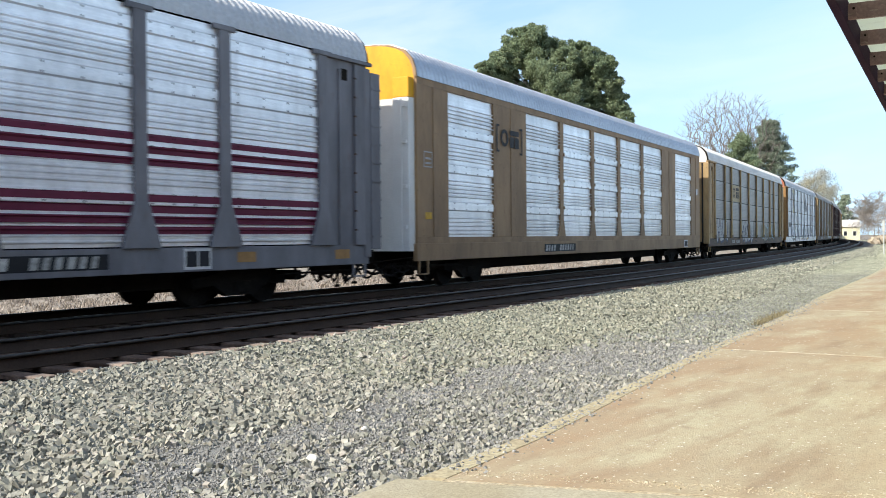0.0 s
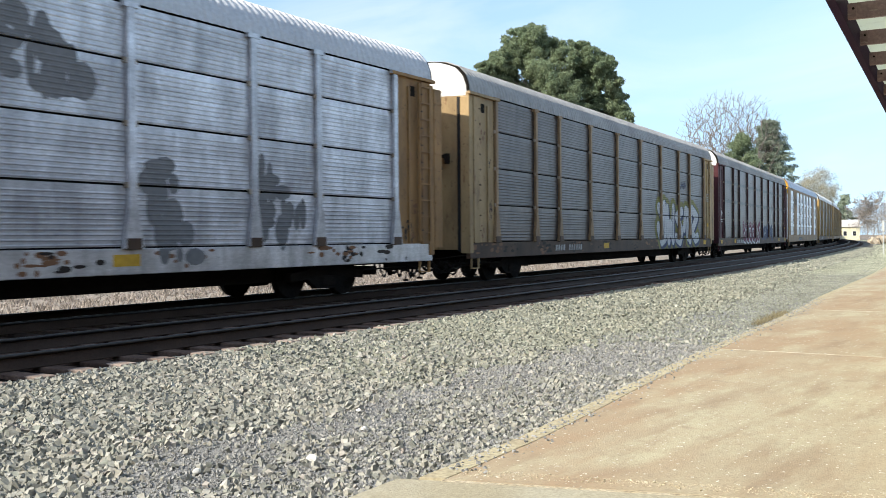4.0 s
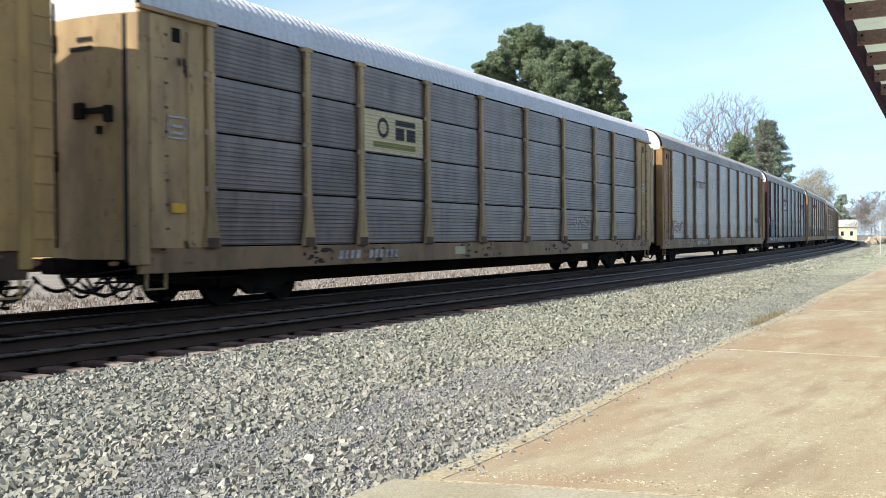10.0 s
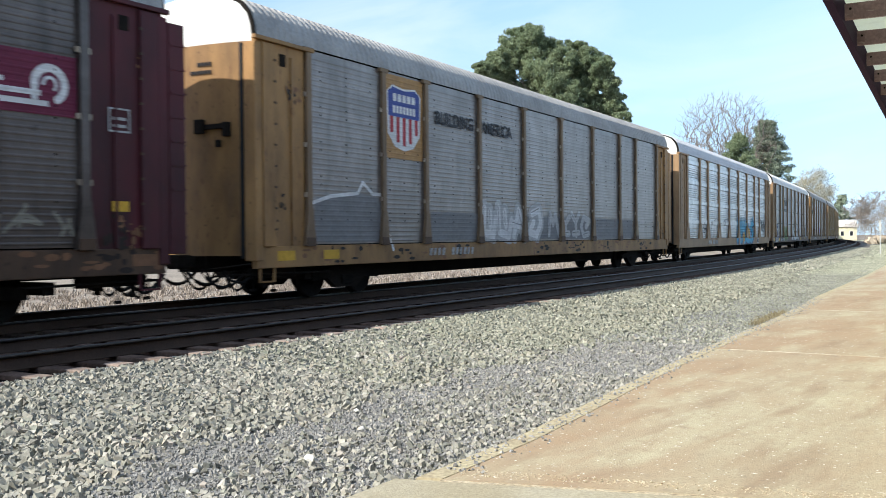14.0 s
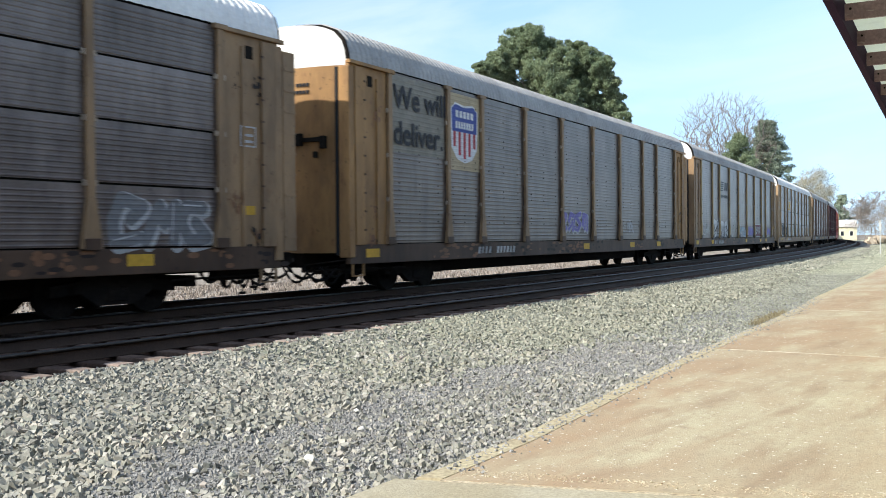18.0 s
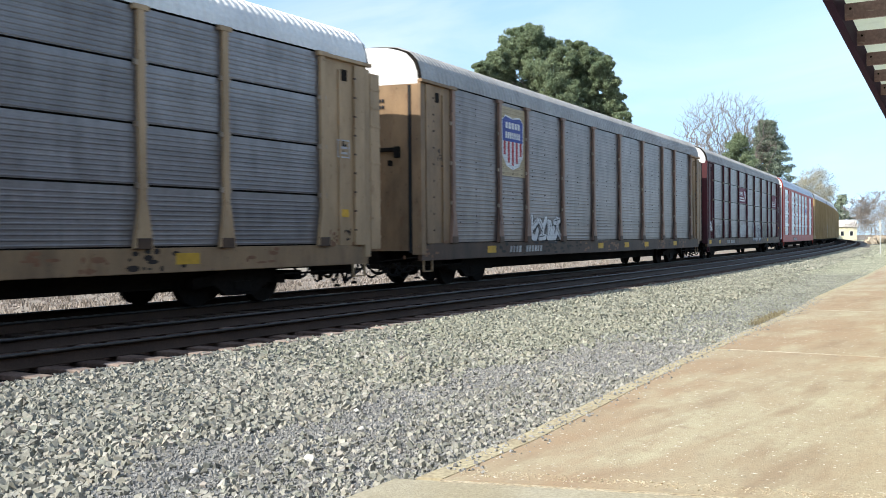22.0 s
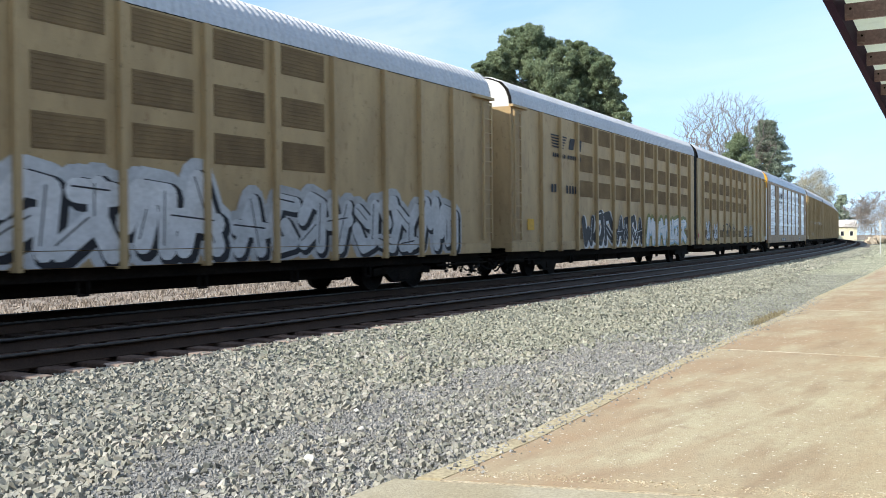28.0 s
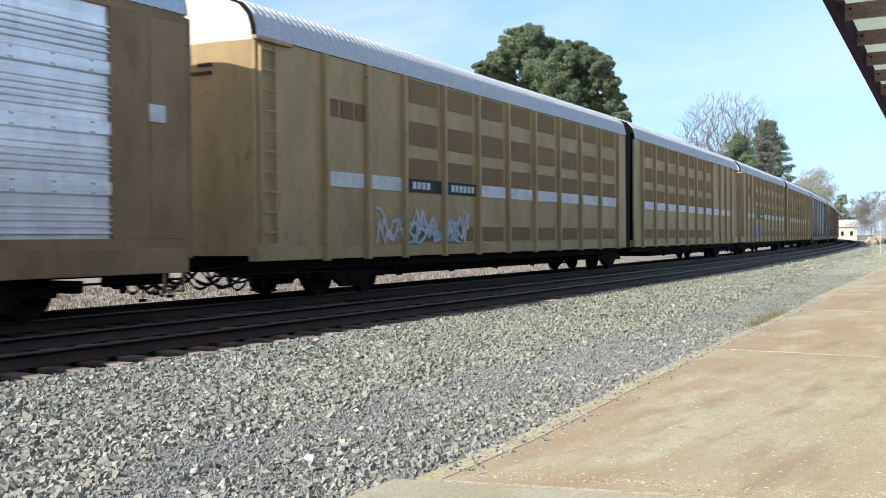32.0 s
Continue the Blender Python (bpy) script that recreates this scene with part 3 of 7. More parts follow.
def end_face(z0, z1, x, bulge, flip):
    """A slightly bowed sheet across the car's end between two heights, cut to the roof's arch."""
    def make():
        bm = bmesh.new()
        cols = [-1 + i / 6 for i in range(13)]
        arch = sorted((y, z) for y, z in arch_points(inset=0.02))
        ay, az = [p[0] for p in arch], [p[1] for p in arch]
        lo, hi = [], []
        for c in cols:
            y = c * (HALF_W - 0.06)
            top = min(z1, float(np.interp(y, ay, az)))
            xx = x - flip * bulge * (1 - c * c)
            lo.append(bm.verts.new((xx, y, min(z0, top - 0.01))))
            hi.append(bm.verts.new((xx, y, top)))
        for i in range(12):
            bm.faces.new((lo[i], lo[i + 1], hi[i + 1], hi[i]))
        bmesh.ops.recalc_face_normals(bm, faces=bm.faces)
        bmesh.ops.solidify(bm, geom=bm.faces[:], thickness=0.04)
        return bm_mesh("end_door", bm)
    return cached(("end", z0, z1, x, bulge, flip), make)


def truck_parts(parent, x):
    """A two-axle freight truck under the car."""
    def frame_me():
        bm = bmesh.new()
        for sy in (-1, 1):
            pts = [(-1.25, 0.36), (-1.25, 0.54), (-0.72, 0.60), (-0.40, 0.78), (0.40, 0.78), (0.72, 0.60), (1.25, 0.54), (1.25, 0.36), (0.72, 0.40), (0.38, 0.18), (-0.38, 0.18), (-0.72, 0.40)]
            f = bm.faces.new([bm.verts.new((a, sy * 1.02 - 0.08, b)) for a, b in pts])
            r = bmesh.ops.extrude_face_region(bm, geom=[f])
            bmesh.ops.translate(bm, verts=[v for v in r["geom"] if isinstance(v, bmesh.types.BMVert)], vec=(0, 0.16, 0))
        box(bm, -0.2, 0.2, -1.05, 1.05, 0.45, 0.72)
        bmesh.ops.recalc_face_normals(bm, faces=bm.faces)
        return bm_mesh("truck", bm)

    def wheel_me():
        bm = bmesh.new()
        for sy in (-1, 1):
            rod(bm, (0, sy * 0.69, 0), (0, sy * 0.82, 0), 0.46, 0.46, 24)
            rod(bm, (0, sy * 0.67, 0), (0, sy * 0.70, 0), 0.485, 0.485, 24)
            rod(bm, (0, sy * 0.82, 0), (0, sy * 0.86, 0), 0.2, 0.16, 12)
        rod(bm, (0, -1.1, 0), (0, 1.1, 0), 0.085, 0.085, 10)
        return bm_mesh("wheelset", bm)
    tr = link_mesh("truck", cached("truck", frame_me), BLACK, parent, "grimy black two-axle truck")
    tr.location = (x, 0, 0)
    for a in (-0.9, 0.9):
        w = link_mesh("wheelset", cached("wheelset", wheel_me), BLACK, tr)
        w.location = (a, 0, 0.46)
    for sy in (-1.03, 1.03):
        sp = link_mesh("spring_pack", cached("springs", lambda: bm_mesh("spring_pack", boxes((-0.22, 0.22, -0.1, 0.1, 0.24, 0.46), bevel=0.02))), BLACK, tr)
        sp.location = (0, sy, 0)
    return tr


def ladder_me():
    bm = bmesh.new()
    for x in (-0.22, 0.22):
        box(bm, x - 0.025, x + 0.025, -0.06, 0.0, 0.0, 3.9)
    for i in range(10):
        box(bm, -0.22, 0.22, -0.075, -0.05, 0.2 + i * 0.4, 0.23 + i * 0.4)
    return bm_mesh("ladder", bm)


def post_me(w, foot, h):
    """An upright hat-section post with a cap plate and a flared gusset at its foot."""
    bm = bmesh.new()
    box(bm, -w / 2, w / 2, -0.075, 0.0, 0.0, h, bevel=0.01)
    box(bm, -w * 1.05, w * 1.05, -0.085, 0.0, h - 0.09, h)
    pts = [(-w / 2 - foot, 0.0), (w / 2 + foot, 0.0), (w / 2 + foot * 0.8, 0.18), (w / 2, 0.78), (-w / 2, 0.78), (-w / 2 - foot * 0.8, 0.18)]
    f = bm.faces.new([bm.verts.new((a, -0.088, b)) for a, b in pts])
    r = bmesh.ops.extrude_face_region(bm, geom=[f])
    bmesh.ops.translate(bm, verts=[v for v in r["geom"] if isinstance(v, bmesh.types.BMVert)], vec=(0, 0.08, 0))
    bmesh.ops.recalc_face_normals(bm, faces=bm.faces)
    return bm_mesh("post", bm)


POSTS = [-12.0, -9.2, -7.27, -4.38, -1.46, 1.46, 4.38, 7.27, 9.2, 12.0]


def rim_me(x):
    """A thin hoop round the end of the roof."""
    bm = bmesh.new()
    ring = []
    for xx in (x - 0.03, x + 0.03):
        ring.append([[bm.verts.new((xx, y * k, Z_EAVE + (z - Z_EAVE) * k + d)) for y, z in arch_points()] for k, d in ((1.022, 0.0), (0.975, -0.01))])
    for j in range(len(ARCH) - 1):
        loop = [ring[0][0], ring[1][0], ring[1][1], ring[0][1]]
        for a, b in zip(loop, loop[1:] + loop[:1]):
            bm.faces.new((a[j], b[j], b[j + 1], a[j + 1]))
    bmesh.ops.recalc_face_normals(bm, faces=bm.faces)
    return bm_mesh("roof_rim", bm)


def car_base(label, length, trucks, roof, sillm, coupled=(True, True), rim=None):
    car = tagged(new("autorack_car"), label, "railway car", group="cars of the freight train")
    L2 = length / 2
    link_mesh("shell", shell_mesh(length), INNER, car)
    link_mesh("roof", roof_mesh(length), roof, car, "ribbed galvanised roof")
    for f in (-1, 1):
        link_mesh("roof_rim", cached(("rim", f, round(length, 2)), lambda: rim_me(f * L2)), rim or BLACK, car, "edge hoop round the roof's end")
    link_mesh("center_sill", cached(("csill", round(length, 2)), lambda: bm_mesh("center_sill", boxes((-L2 - 0.1, L2 + 0.1, -0.36, 0.36, 0.62, 1.0), (-L2 + 4.8, L2 - 4.8, -0.75, 0.75, 0.36, 0.72), bevel=0.02))), BLACK, car)
    link_mesh("deck", cached(("deck", round(length, 2)), lambda: bm_mesh("deck", boxes((-L2 + 0.05, L2 - 0.05, -1.36, 1.36, 0.95, 1.148)))), BLACK, car)
    for x in trucks:
        truck_parts(car, x)
    for f, c in zip((-1, 1), coupled):
        if c:
            cp = link_mesh("coupler", cached(("coupler", f, round(length, 2)), lambda: bm_mesh("coupler", boxes((f * L2, f * (L2 + 0.45), -0.12, 0.12, 0.72, 0.96), (f * (L2 + 0.30), f * (L2 + 0.60), -0.18, 0.18, 0.70, 0.98), bevel=0.03))), BLACK, car)
            link_mesh("brake_rigging", cached(("rigging", f, round(length, 2)), lambda: rigging_me(f, L2)), BLACK, cp)
            for n, h in enumerate(HOSES):
                link_mesh("air_hose", cached(("hose", n, f, round(length, 2)), lambda: hose_me(f, L2, *h)), RUBBER, cp)
    return car


HOSES = ((-0.45, 1.1, 0.038, 0.85), (-0.95, 1.25, 0.03, 1.0), (-1.2, 0.9, 0.025, 0.7), (-0.7, 1.4, 0.03, 0.6), (-1.05, 1.55, 0.028, 0.5), (0.3, 1.1, 0.036, 0.85), (-0.2, 1.5, 0.028, 0.7))


def hose_me(f, L2, y0, sag, r, reach):
    """A brake hose or cable that sags between the cars: one bent tube."""
    pts = [Vector((f * (L2 - 0.35 + reach * k), y0 + 0.2 * k, 0.65 - sag * k * (1 - k))) for k in [i / 9 for i in range(10)]]
    vs, fs = [], []
    for i, p in enumerate(pts):
        d = (pts[min(i + 1, 9)] - pts[max(i - 1, 0)]).normalized()
        u = d.orthogonal().normalized()
        w = d.cross(u)
        vs += [tuple(p + (u * math.cos(a * math.tau / 6) + w * math.sin(a * math.tau / 6)) * r) for a in range(6)]
    for i in range(9):
        fs += [(i * 6 + a, i * 6 + (a + 1) % 6, i * 6 + 6 + (a + 1) % 6, i * 6 + 6 + a) for a in range(6)]
    return arrays_mesh("air_hose", np.array(vs), np.array(fs))


def rigging_me(f, L2):
    """The brackets, pipes and levers that hold the hoses under the car's end."""
    bm = bmesh.new()
    box(bm, f * (L2 - 0.9), f * (L2 - 0.05), -0.9, -0.82, 0.6, 0.64)
    rod(bm, (f * (L2 - 2.6), -1.32, 0.56), (f * (L2 + 0.1), -1.32, 0.58), 0.022, 0.022, 6)
    rod(bm, (f * (L2 + 0.1), -1.32, 0.58), (f * (L2 + 0.25), -0.7, 0.55), 0.02, 0.02, 6)
    for x, z in ((0.15, 0.30), (0.45, 0.36), (0.75, 0.26)):
        rod(bm, (f * (L2 - x), -1.28, 0.62), (f * (L2 - x - 0.05), -1.26, z), 0.016, 0.016, 5)
        box(bm, f * (L2 - x - 0.10), f * (L2 - x + 0.02), -1.30, -1.22, z - 0.05, z)
    rod(bm, (f * (L2 + 0.02), -1.42, 0.80), (f * (L2 + 0.30), -0.35, 0.66), 0.018, 0.018, 6)
    box(bm, f * (L2 - 0.9), f * (L2 - 0.82), -0.9, -0.82, 0.35, 0.75)
    box(bm, f * (L2 - 1.5), f * (L2 - 0.2), -1.25, -1.1, 0.50, 0.70)
    box(bm, f * (L2 - 2.1), f * (L2 - 1.9), -1.2, 1.2, 0.42, 0.62)
    return bm_mesh("brake_rigging", bm)


def side_sill(car, length, m):
    def make():
        bm = boxes((-length / 2, length / 2, -HALF_W - 0.02, -HALF_W + 0.10, Z_SILL, Z_DECK - 0.01), (-length / 2, length / 2, HALF_W - 0.10, HALF_W + 0.02, Z_SILL, Z_DECK - 0.01), bevel=0.012)
        return bm_mesh("side_sill", bm)
    return link_mesh("side_sill", cached(("sill", round(length, 2)), make), m, car)


def ends(car, length, body, cap, doorm=None, zcap=5.15, ladder=False, leaf=True):
    """End doors, corner sheets and ladders at both ends."""
    L2 = length / 2
    for f in (-1, 1):
        d = link_mesh("end_door", end_face(Z_DECK - 0.2, zcap, f * (L2 - 0.05), 0.22, -f), doorm or body, car)
        link_mesh("door_cap", end_face(zcap, 9.0, f * (L2 - 0.05), 0.22, -f), cap, d)
        link_mesh("door_slot", cached(("slot", f, L2), lambda: bm_mesh("door_slot", boxes((f * (L2 + 0.08), f * (L2 + 0.19), -0.98, -0.35, 3.46, 3.56), (f * (L2 + 0.08), f * (L2 + 0.21), -1.0, -0.88, 3.30, 3.58), (f * (L2 + 0.12), f * (L2 + 0.25), -0.42, -0.22, 3.38, 3.66), (f * (L2 + 0.12), f * (L2 + 0.20), -0.80, -0.70, 3.10, 3.24), bevel=0.012))), BLACK, d)
        lo, hi = sorted((f * (L2 - 0.02), f * 12.1 if L2 > 12.5 else f * (L2 - 1.2)))
        def corner():
            bm = boxes((lo, hi, -HALF_W - 0.01, -HALF_W + 0.09, Z_DECK - 0.02, Z_EAVE - 0.02), bevel=0.012)
            for k in (0.33, 0.72):
                x = lo + (hi - lo) * k
                box(bm, x - 0.03, x + 0.03, -HALF_W - 0.045, -HALF_W, Z_DECK, Z_EAVE - 0.3)
                for n in range(12):
                    box(bm, x + 0.06, x + 0.085, -HALF_W - 0.024, -HALF_W, 1.35 + n * 0.3, 1.375 + n * 0.3)
            return bm_mesh("corner_sheet", bm)
        link_mesh("corner_sheet", cached(("corner", f, L2), corner), body, car)
        col = link_mesh("ladder_column", cached(("lcol", f, L2), lambda: bm_mesh("ladder_column", boxes((f * (L2 - 0.52), f * (L2 - 0.17), -HALF_W - 0.07, -HALF_W - 0.012, Z_DECK - 0.02, Z_EAVE - 0.13), bevel=0.01))), body, car)
        link_mesh("rungs", cached(("rungs", f, L2), lambda: bm_mesh("rungs", boxes(*[(f * (L2 - 0.55), f * (L2 - 0.49), -HALF_W - 0.085, -HALF_W - 0.05, 1.45 + n * 0.42, 1.49 + n * 0.42) for n in range(9)]))), RUSTSILL, col)
        link_mesh("corner_post", cached(("cpost", f, L2), lambda: bm_mesh("corner_post", boxes((f * (L2 - 0.16), f * (L2 + 0.06), -HALF_W - 0.05, -HALF_W + 0.22, Z_DECK - 0.3, Z_EAVE - 0.15), bevel=0.02))), body, car)
        # black strip drawn in place of the shaded gap at the door's edge
        link_mesh("door_seal", cached(("seal", f, L2), lambda: bm_mesh("door_seal", boxes((f * (L2 - 0.12), f * (L2 + 0.075), -HALF_W + 0.222, -HALF_W + 0.30, Z_DECK - 0.25, Z_EAVE - 0.16), bevel=0.008))), RUBBER, d)
        link_mesh("eave_bracket", cached(("brk", f, L2), lambda: bm_mesh("eave_bracket", boxes((f * (L2 + 0.08), f * (L2 - 1.75), -HALF_W - 0.10, -HALF_W, Z_EAVE - 0.10, Z_EAVE - 0.02), bevel=0.01))), body, car)
        link_mesh("latch_hole", cached(("latch", f, L2), lambda: bm_mesh("latch_hole", boxes((f * (L2 - 0.92), f * (L2 - 0.72), -HALF_W - 0.016, -HALF_W, 4.75, 5.0)))), BLACK, car)
        if ladder:
            ld = link_mesh("ladder", cached("ladder", ladder_me), body, car)
            ld.location = (f * (L2 - 0.42), -HALF_W - 0.05, Z_DECK + 0.05)
        link_mesh("lock_rod", cached(("rod", f, L2), lambda: bm_mesh("lock_rod", boxes((f * (L2 + 0.17), f * (L2 + 0.20), 0.28, 0.31, Z_DECK, Z_EAVE + 0.2), (f * (L2 + 0.16), f * (L2 + 0.22), 0.25, 0.34, 2.5, 2.85), (f * (L2 + 0.16), f * (L2 + 0.22), 0.25, 0.34, 4.6, 4.9), bevel=0.008))), BLACK, d)
        if f > 0 and leaf:
            def leaf_me():
                bm = boxes((L2 + 0.064, L2 + 0.42, -HALF_W - 0.06, -HALF_W - 0.02, Z_DECK - 0.12, Z_EAVE - 0.22), bevel=0.015)
                for k in range(9):
                    box(bm, L2 + 0.10, L2 + 0.42, -HALF_W - 0.075, -HALF_W - 0.06, 1.3 + k * 0.42, 1.34 + k * 0.42)
                return bm_mesh("door_leaf", bm)
            link_mesh("door_leaf", cached(("leaf", L2), leaf_me), body, car, "folded back edge of the end door")
        def step():
            return bm_mesh("step", boxes((f * (L2 - 0.1), f * (L2 - 0.55), -HALF_W - 0.02, -HALF_W + 0.03, 0.42, 0.45), (f * (L2 - 0.1), f * (L2 - 0.13), -HALF_W - 0.02, -HALF_W + 0.03, 0.42, 0.72), (f * (L2 - 0.52), f * (L2 - 0.55), -HALF_W - 0.02, -HALF_W + 0.03, 0.42, 0.72)))
        link_mesh("step", cached(("step", f, L2), step), body, car)


def far_side(car, length, m):
    link_mesh("far_side", cached(("farside", round(length, 2)), lambda: bm_mesh("far_side", boxes((-length / 2 + 0.1, length / 2 - 0.1, HALF_W - 0.06, HALF_W - 0.01, Z_DECK, Z_EAVE)))), m, car)


def marks(car, x, n1=4, n2=6, plate=True):
    """The reporting mark on the sill as slanted pale bars; on newer cars they stand on a black plate."""
    under = car
    if plate:
        under = link_mesh("number_plate", cached(("plate",), lambda: bm_mesh("number_plate", boxes((-1.22, 1.42, -HALF_W - 0.028, -HALF_W - 0.02, 0.80, 1.05)))), PLATE, car)
        under.location = (x, 0, 0)
    def bars():
        bm = bmesh.new()
        for n, a0 in ((n1, -1.15), (n2, 0.0)):
            for i in range(n):
                w = 0.12 if i % 3 else 0.14
                v = [bm.verts.new((a0 + i * 0.215 + dx + (z - 0.82) * 0.22, -HALF_W - 0.033, z)) for dx, z in ((0, 0.83), (w, 0.83), (w, 1.02), (0, 1.02))]
                r = bmesh.ops.extrude_face_region(bm, geom=[bm.faces.new(v)])
                bmesh.ops.translate(bm, verts=[q for q in r["geom"] if isinstance(q, bmesh.types.BMVert)], vec=(0, 0.008, 0))
        bmesh.ops.recalc_face_normals(bm, faces=bm.faces)
        return bm_mesh("stencil_bar", bm)
    ob = link_mesh("stencil_bar", cached(("bars", n1, n2), bars), INKS_BAR, under)
    if not plate:
        ob.location = (x, 0, 0)


def rivet_me(w, rows, seams, n=4):
    """Dark rivet heads in rows, and thin open seams, on the face of one panel."""
    bm = bmesh.new()
    for z, y in rows:
        for i in range(n):
            x = (i + 0.5) / n * w - w / 2
            box(bm, x - 0.014, x + 0.014, y - 0.008, y + 0.004, z - 0.016, z + 0.016)
    for z, y in seams:
        box(bm, -w / 2 + 0.1, w / 2 - 0.1, y - 0.004, y + 0.004, z - 0.010, z + 0.010)
    return bm_mesh("rivets", bm)


def post_foot(post):
    link_mesh("post_foot", cached("foot", lambda: bm_mesh("post_foot", boxes((-0.155, 0.155, -0.10, 0.0, -0.02, 0.17), bevel=0.01))), RUSTSILL, post)
    link_mesh("post_hinge", cached("lugs", lambda: bm_mesh("hinge_lugs", boxes(*[(-0.13, 0.13, -0.055, 0.0, z - 0.05, z + 0.05) for z in (1.06, 2.10, 3.15)], bevel=0.01))), LUG, post)


def four_row_car(label, panelm, postm, endm, sillm, roof, cap=None, posts=POSTS):
    L = 27.2
    car = car_base(label, L, (-10.06, 10.06), roof, sillm)
    side_sill(car, L, sillm)
    far_side(car, L, panelm)
    ends(car, L, endm, cap or WHITE, ladder=endm == ORANGE)
    rows = [(1.17, 2.19), (2.23, 3.24), (3.28, 4.29), (4.33, 5.24)]
    for a, b in zip(posts, posts[1:]):
        w = b - a - 0.02
        for z0, z1 in rows:
            me = cached(("p4", round(w, 2), round(z1 - z0, 2)), lambda: ribbed_panel(w, z1 - z0, even(z1 - z0, 0.085, 0.5, 0.01), 0.007))
            pn = link_mesh("panel", me, panelm, car)
            pn.location = ((a + b) / 2, -HALF_W + 0.01, z0)
    for x in posts:
        po = link_mesh("post", cached("post4", lambda: post_me(0.15, 0.12, Z_EAVE - Z_DECK + 0.01)), postm, car)
        post_foot(po)
        po.location = (x, -HALF_W + 0.0, Z_DECK - 0.01)
    return car


def one_row_car(label, panelm, postm, endm, sillm, roof, cap=None, big=False, first=None):
    L = 27.2
    car = car_base(label, L, (-10.06, 10.06), roof, sillm)
    side_sill(car, L, sillm)
    far_side(car, L, panelm)
    ends(car, L, endm, cap or WHITE)
    h = 4.08
    for a, b in zip(POSTS, POSTS[1:]):
        w = b - a - 0.02
        me = cached(("p1", round(w, 2), big), lambda: ribbed_panel(w, h, grouped(h) if big else even(h, 0.11, 0.5), 0.035 if big else 0.0045))
        pn = link_mesh("panel", me, panelm, car)
        pn.location = ((a + b) / 2, -HALF_W + 0.01, Z_DECK + 0.015)
        if big:
            link_mesh("rivets", cached(("rvb", round(w, 2)), lambda: rivet_me(w, dots(h, 0.035), [])), BLACK, pn)
        else:
            link_mesh("rivets", cached(("rv1", round(w, 2)), lambda: rivet_me(w, [(z + d, -0.0035) for z in (0.62, 1.36, 2.10, 2.84, 3.58) for d in (-0.09, 0.09)], [], 3)), BLACK, pn)
    for j, x in enumerate(POSTS):
        k = (0.26, 0.26) if big else (0.155, 0.10)
        po = link_mesh("post", cached(("post1", big), lambda: post_me(k[0], k[1], Z_EAVE - Z_DECK + 0.01)), first if first and j < 2 else postm, car)
        if not big:
            post_foot(po)
        po.location = (x, -HALF_W + 0.0, Z_DECK - 0.01)
    return car


INSET = [(-12.01, -9.38), (-7.16, -4.48), (-4.18, -1.58), (-1.28, 1.28), (1.58, 4.19), (4.50, 7.14), (9.24, 12.01)]


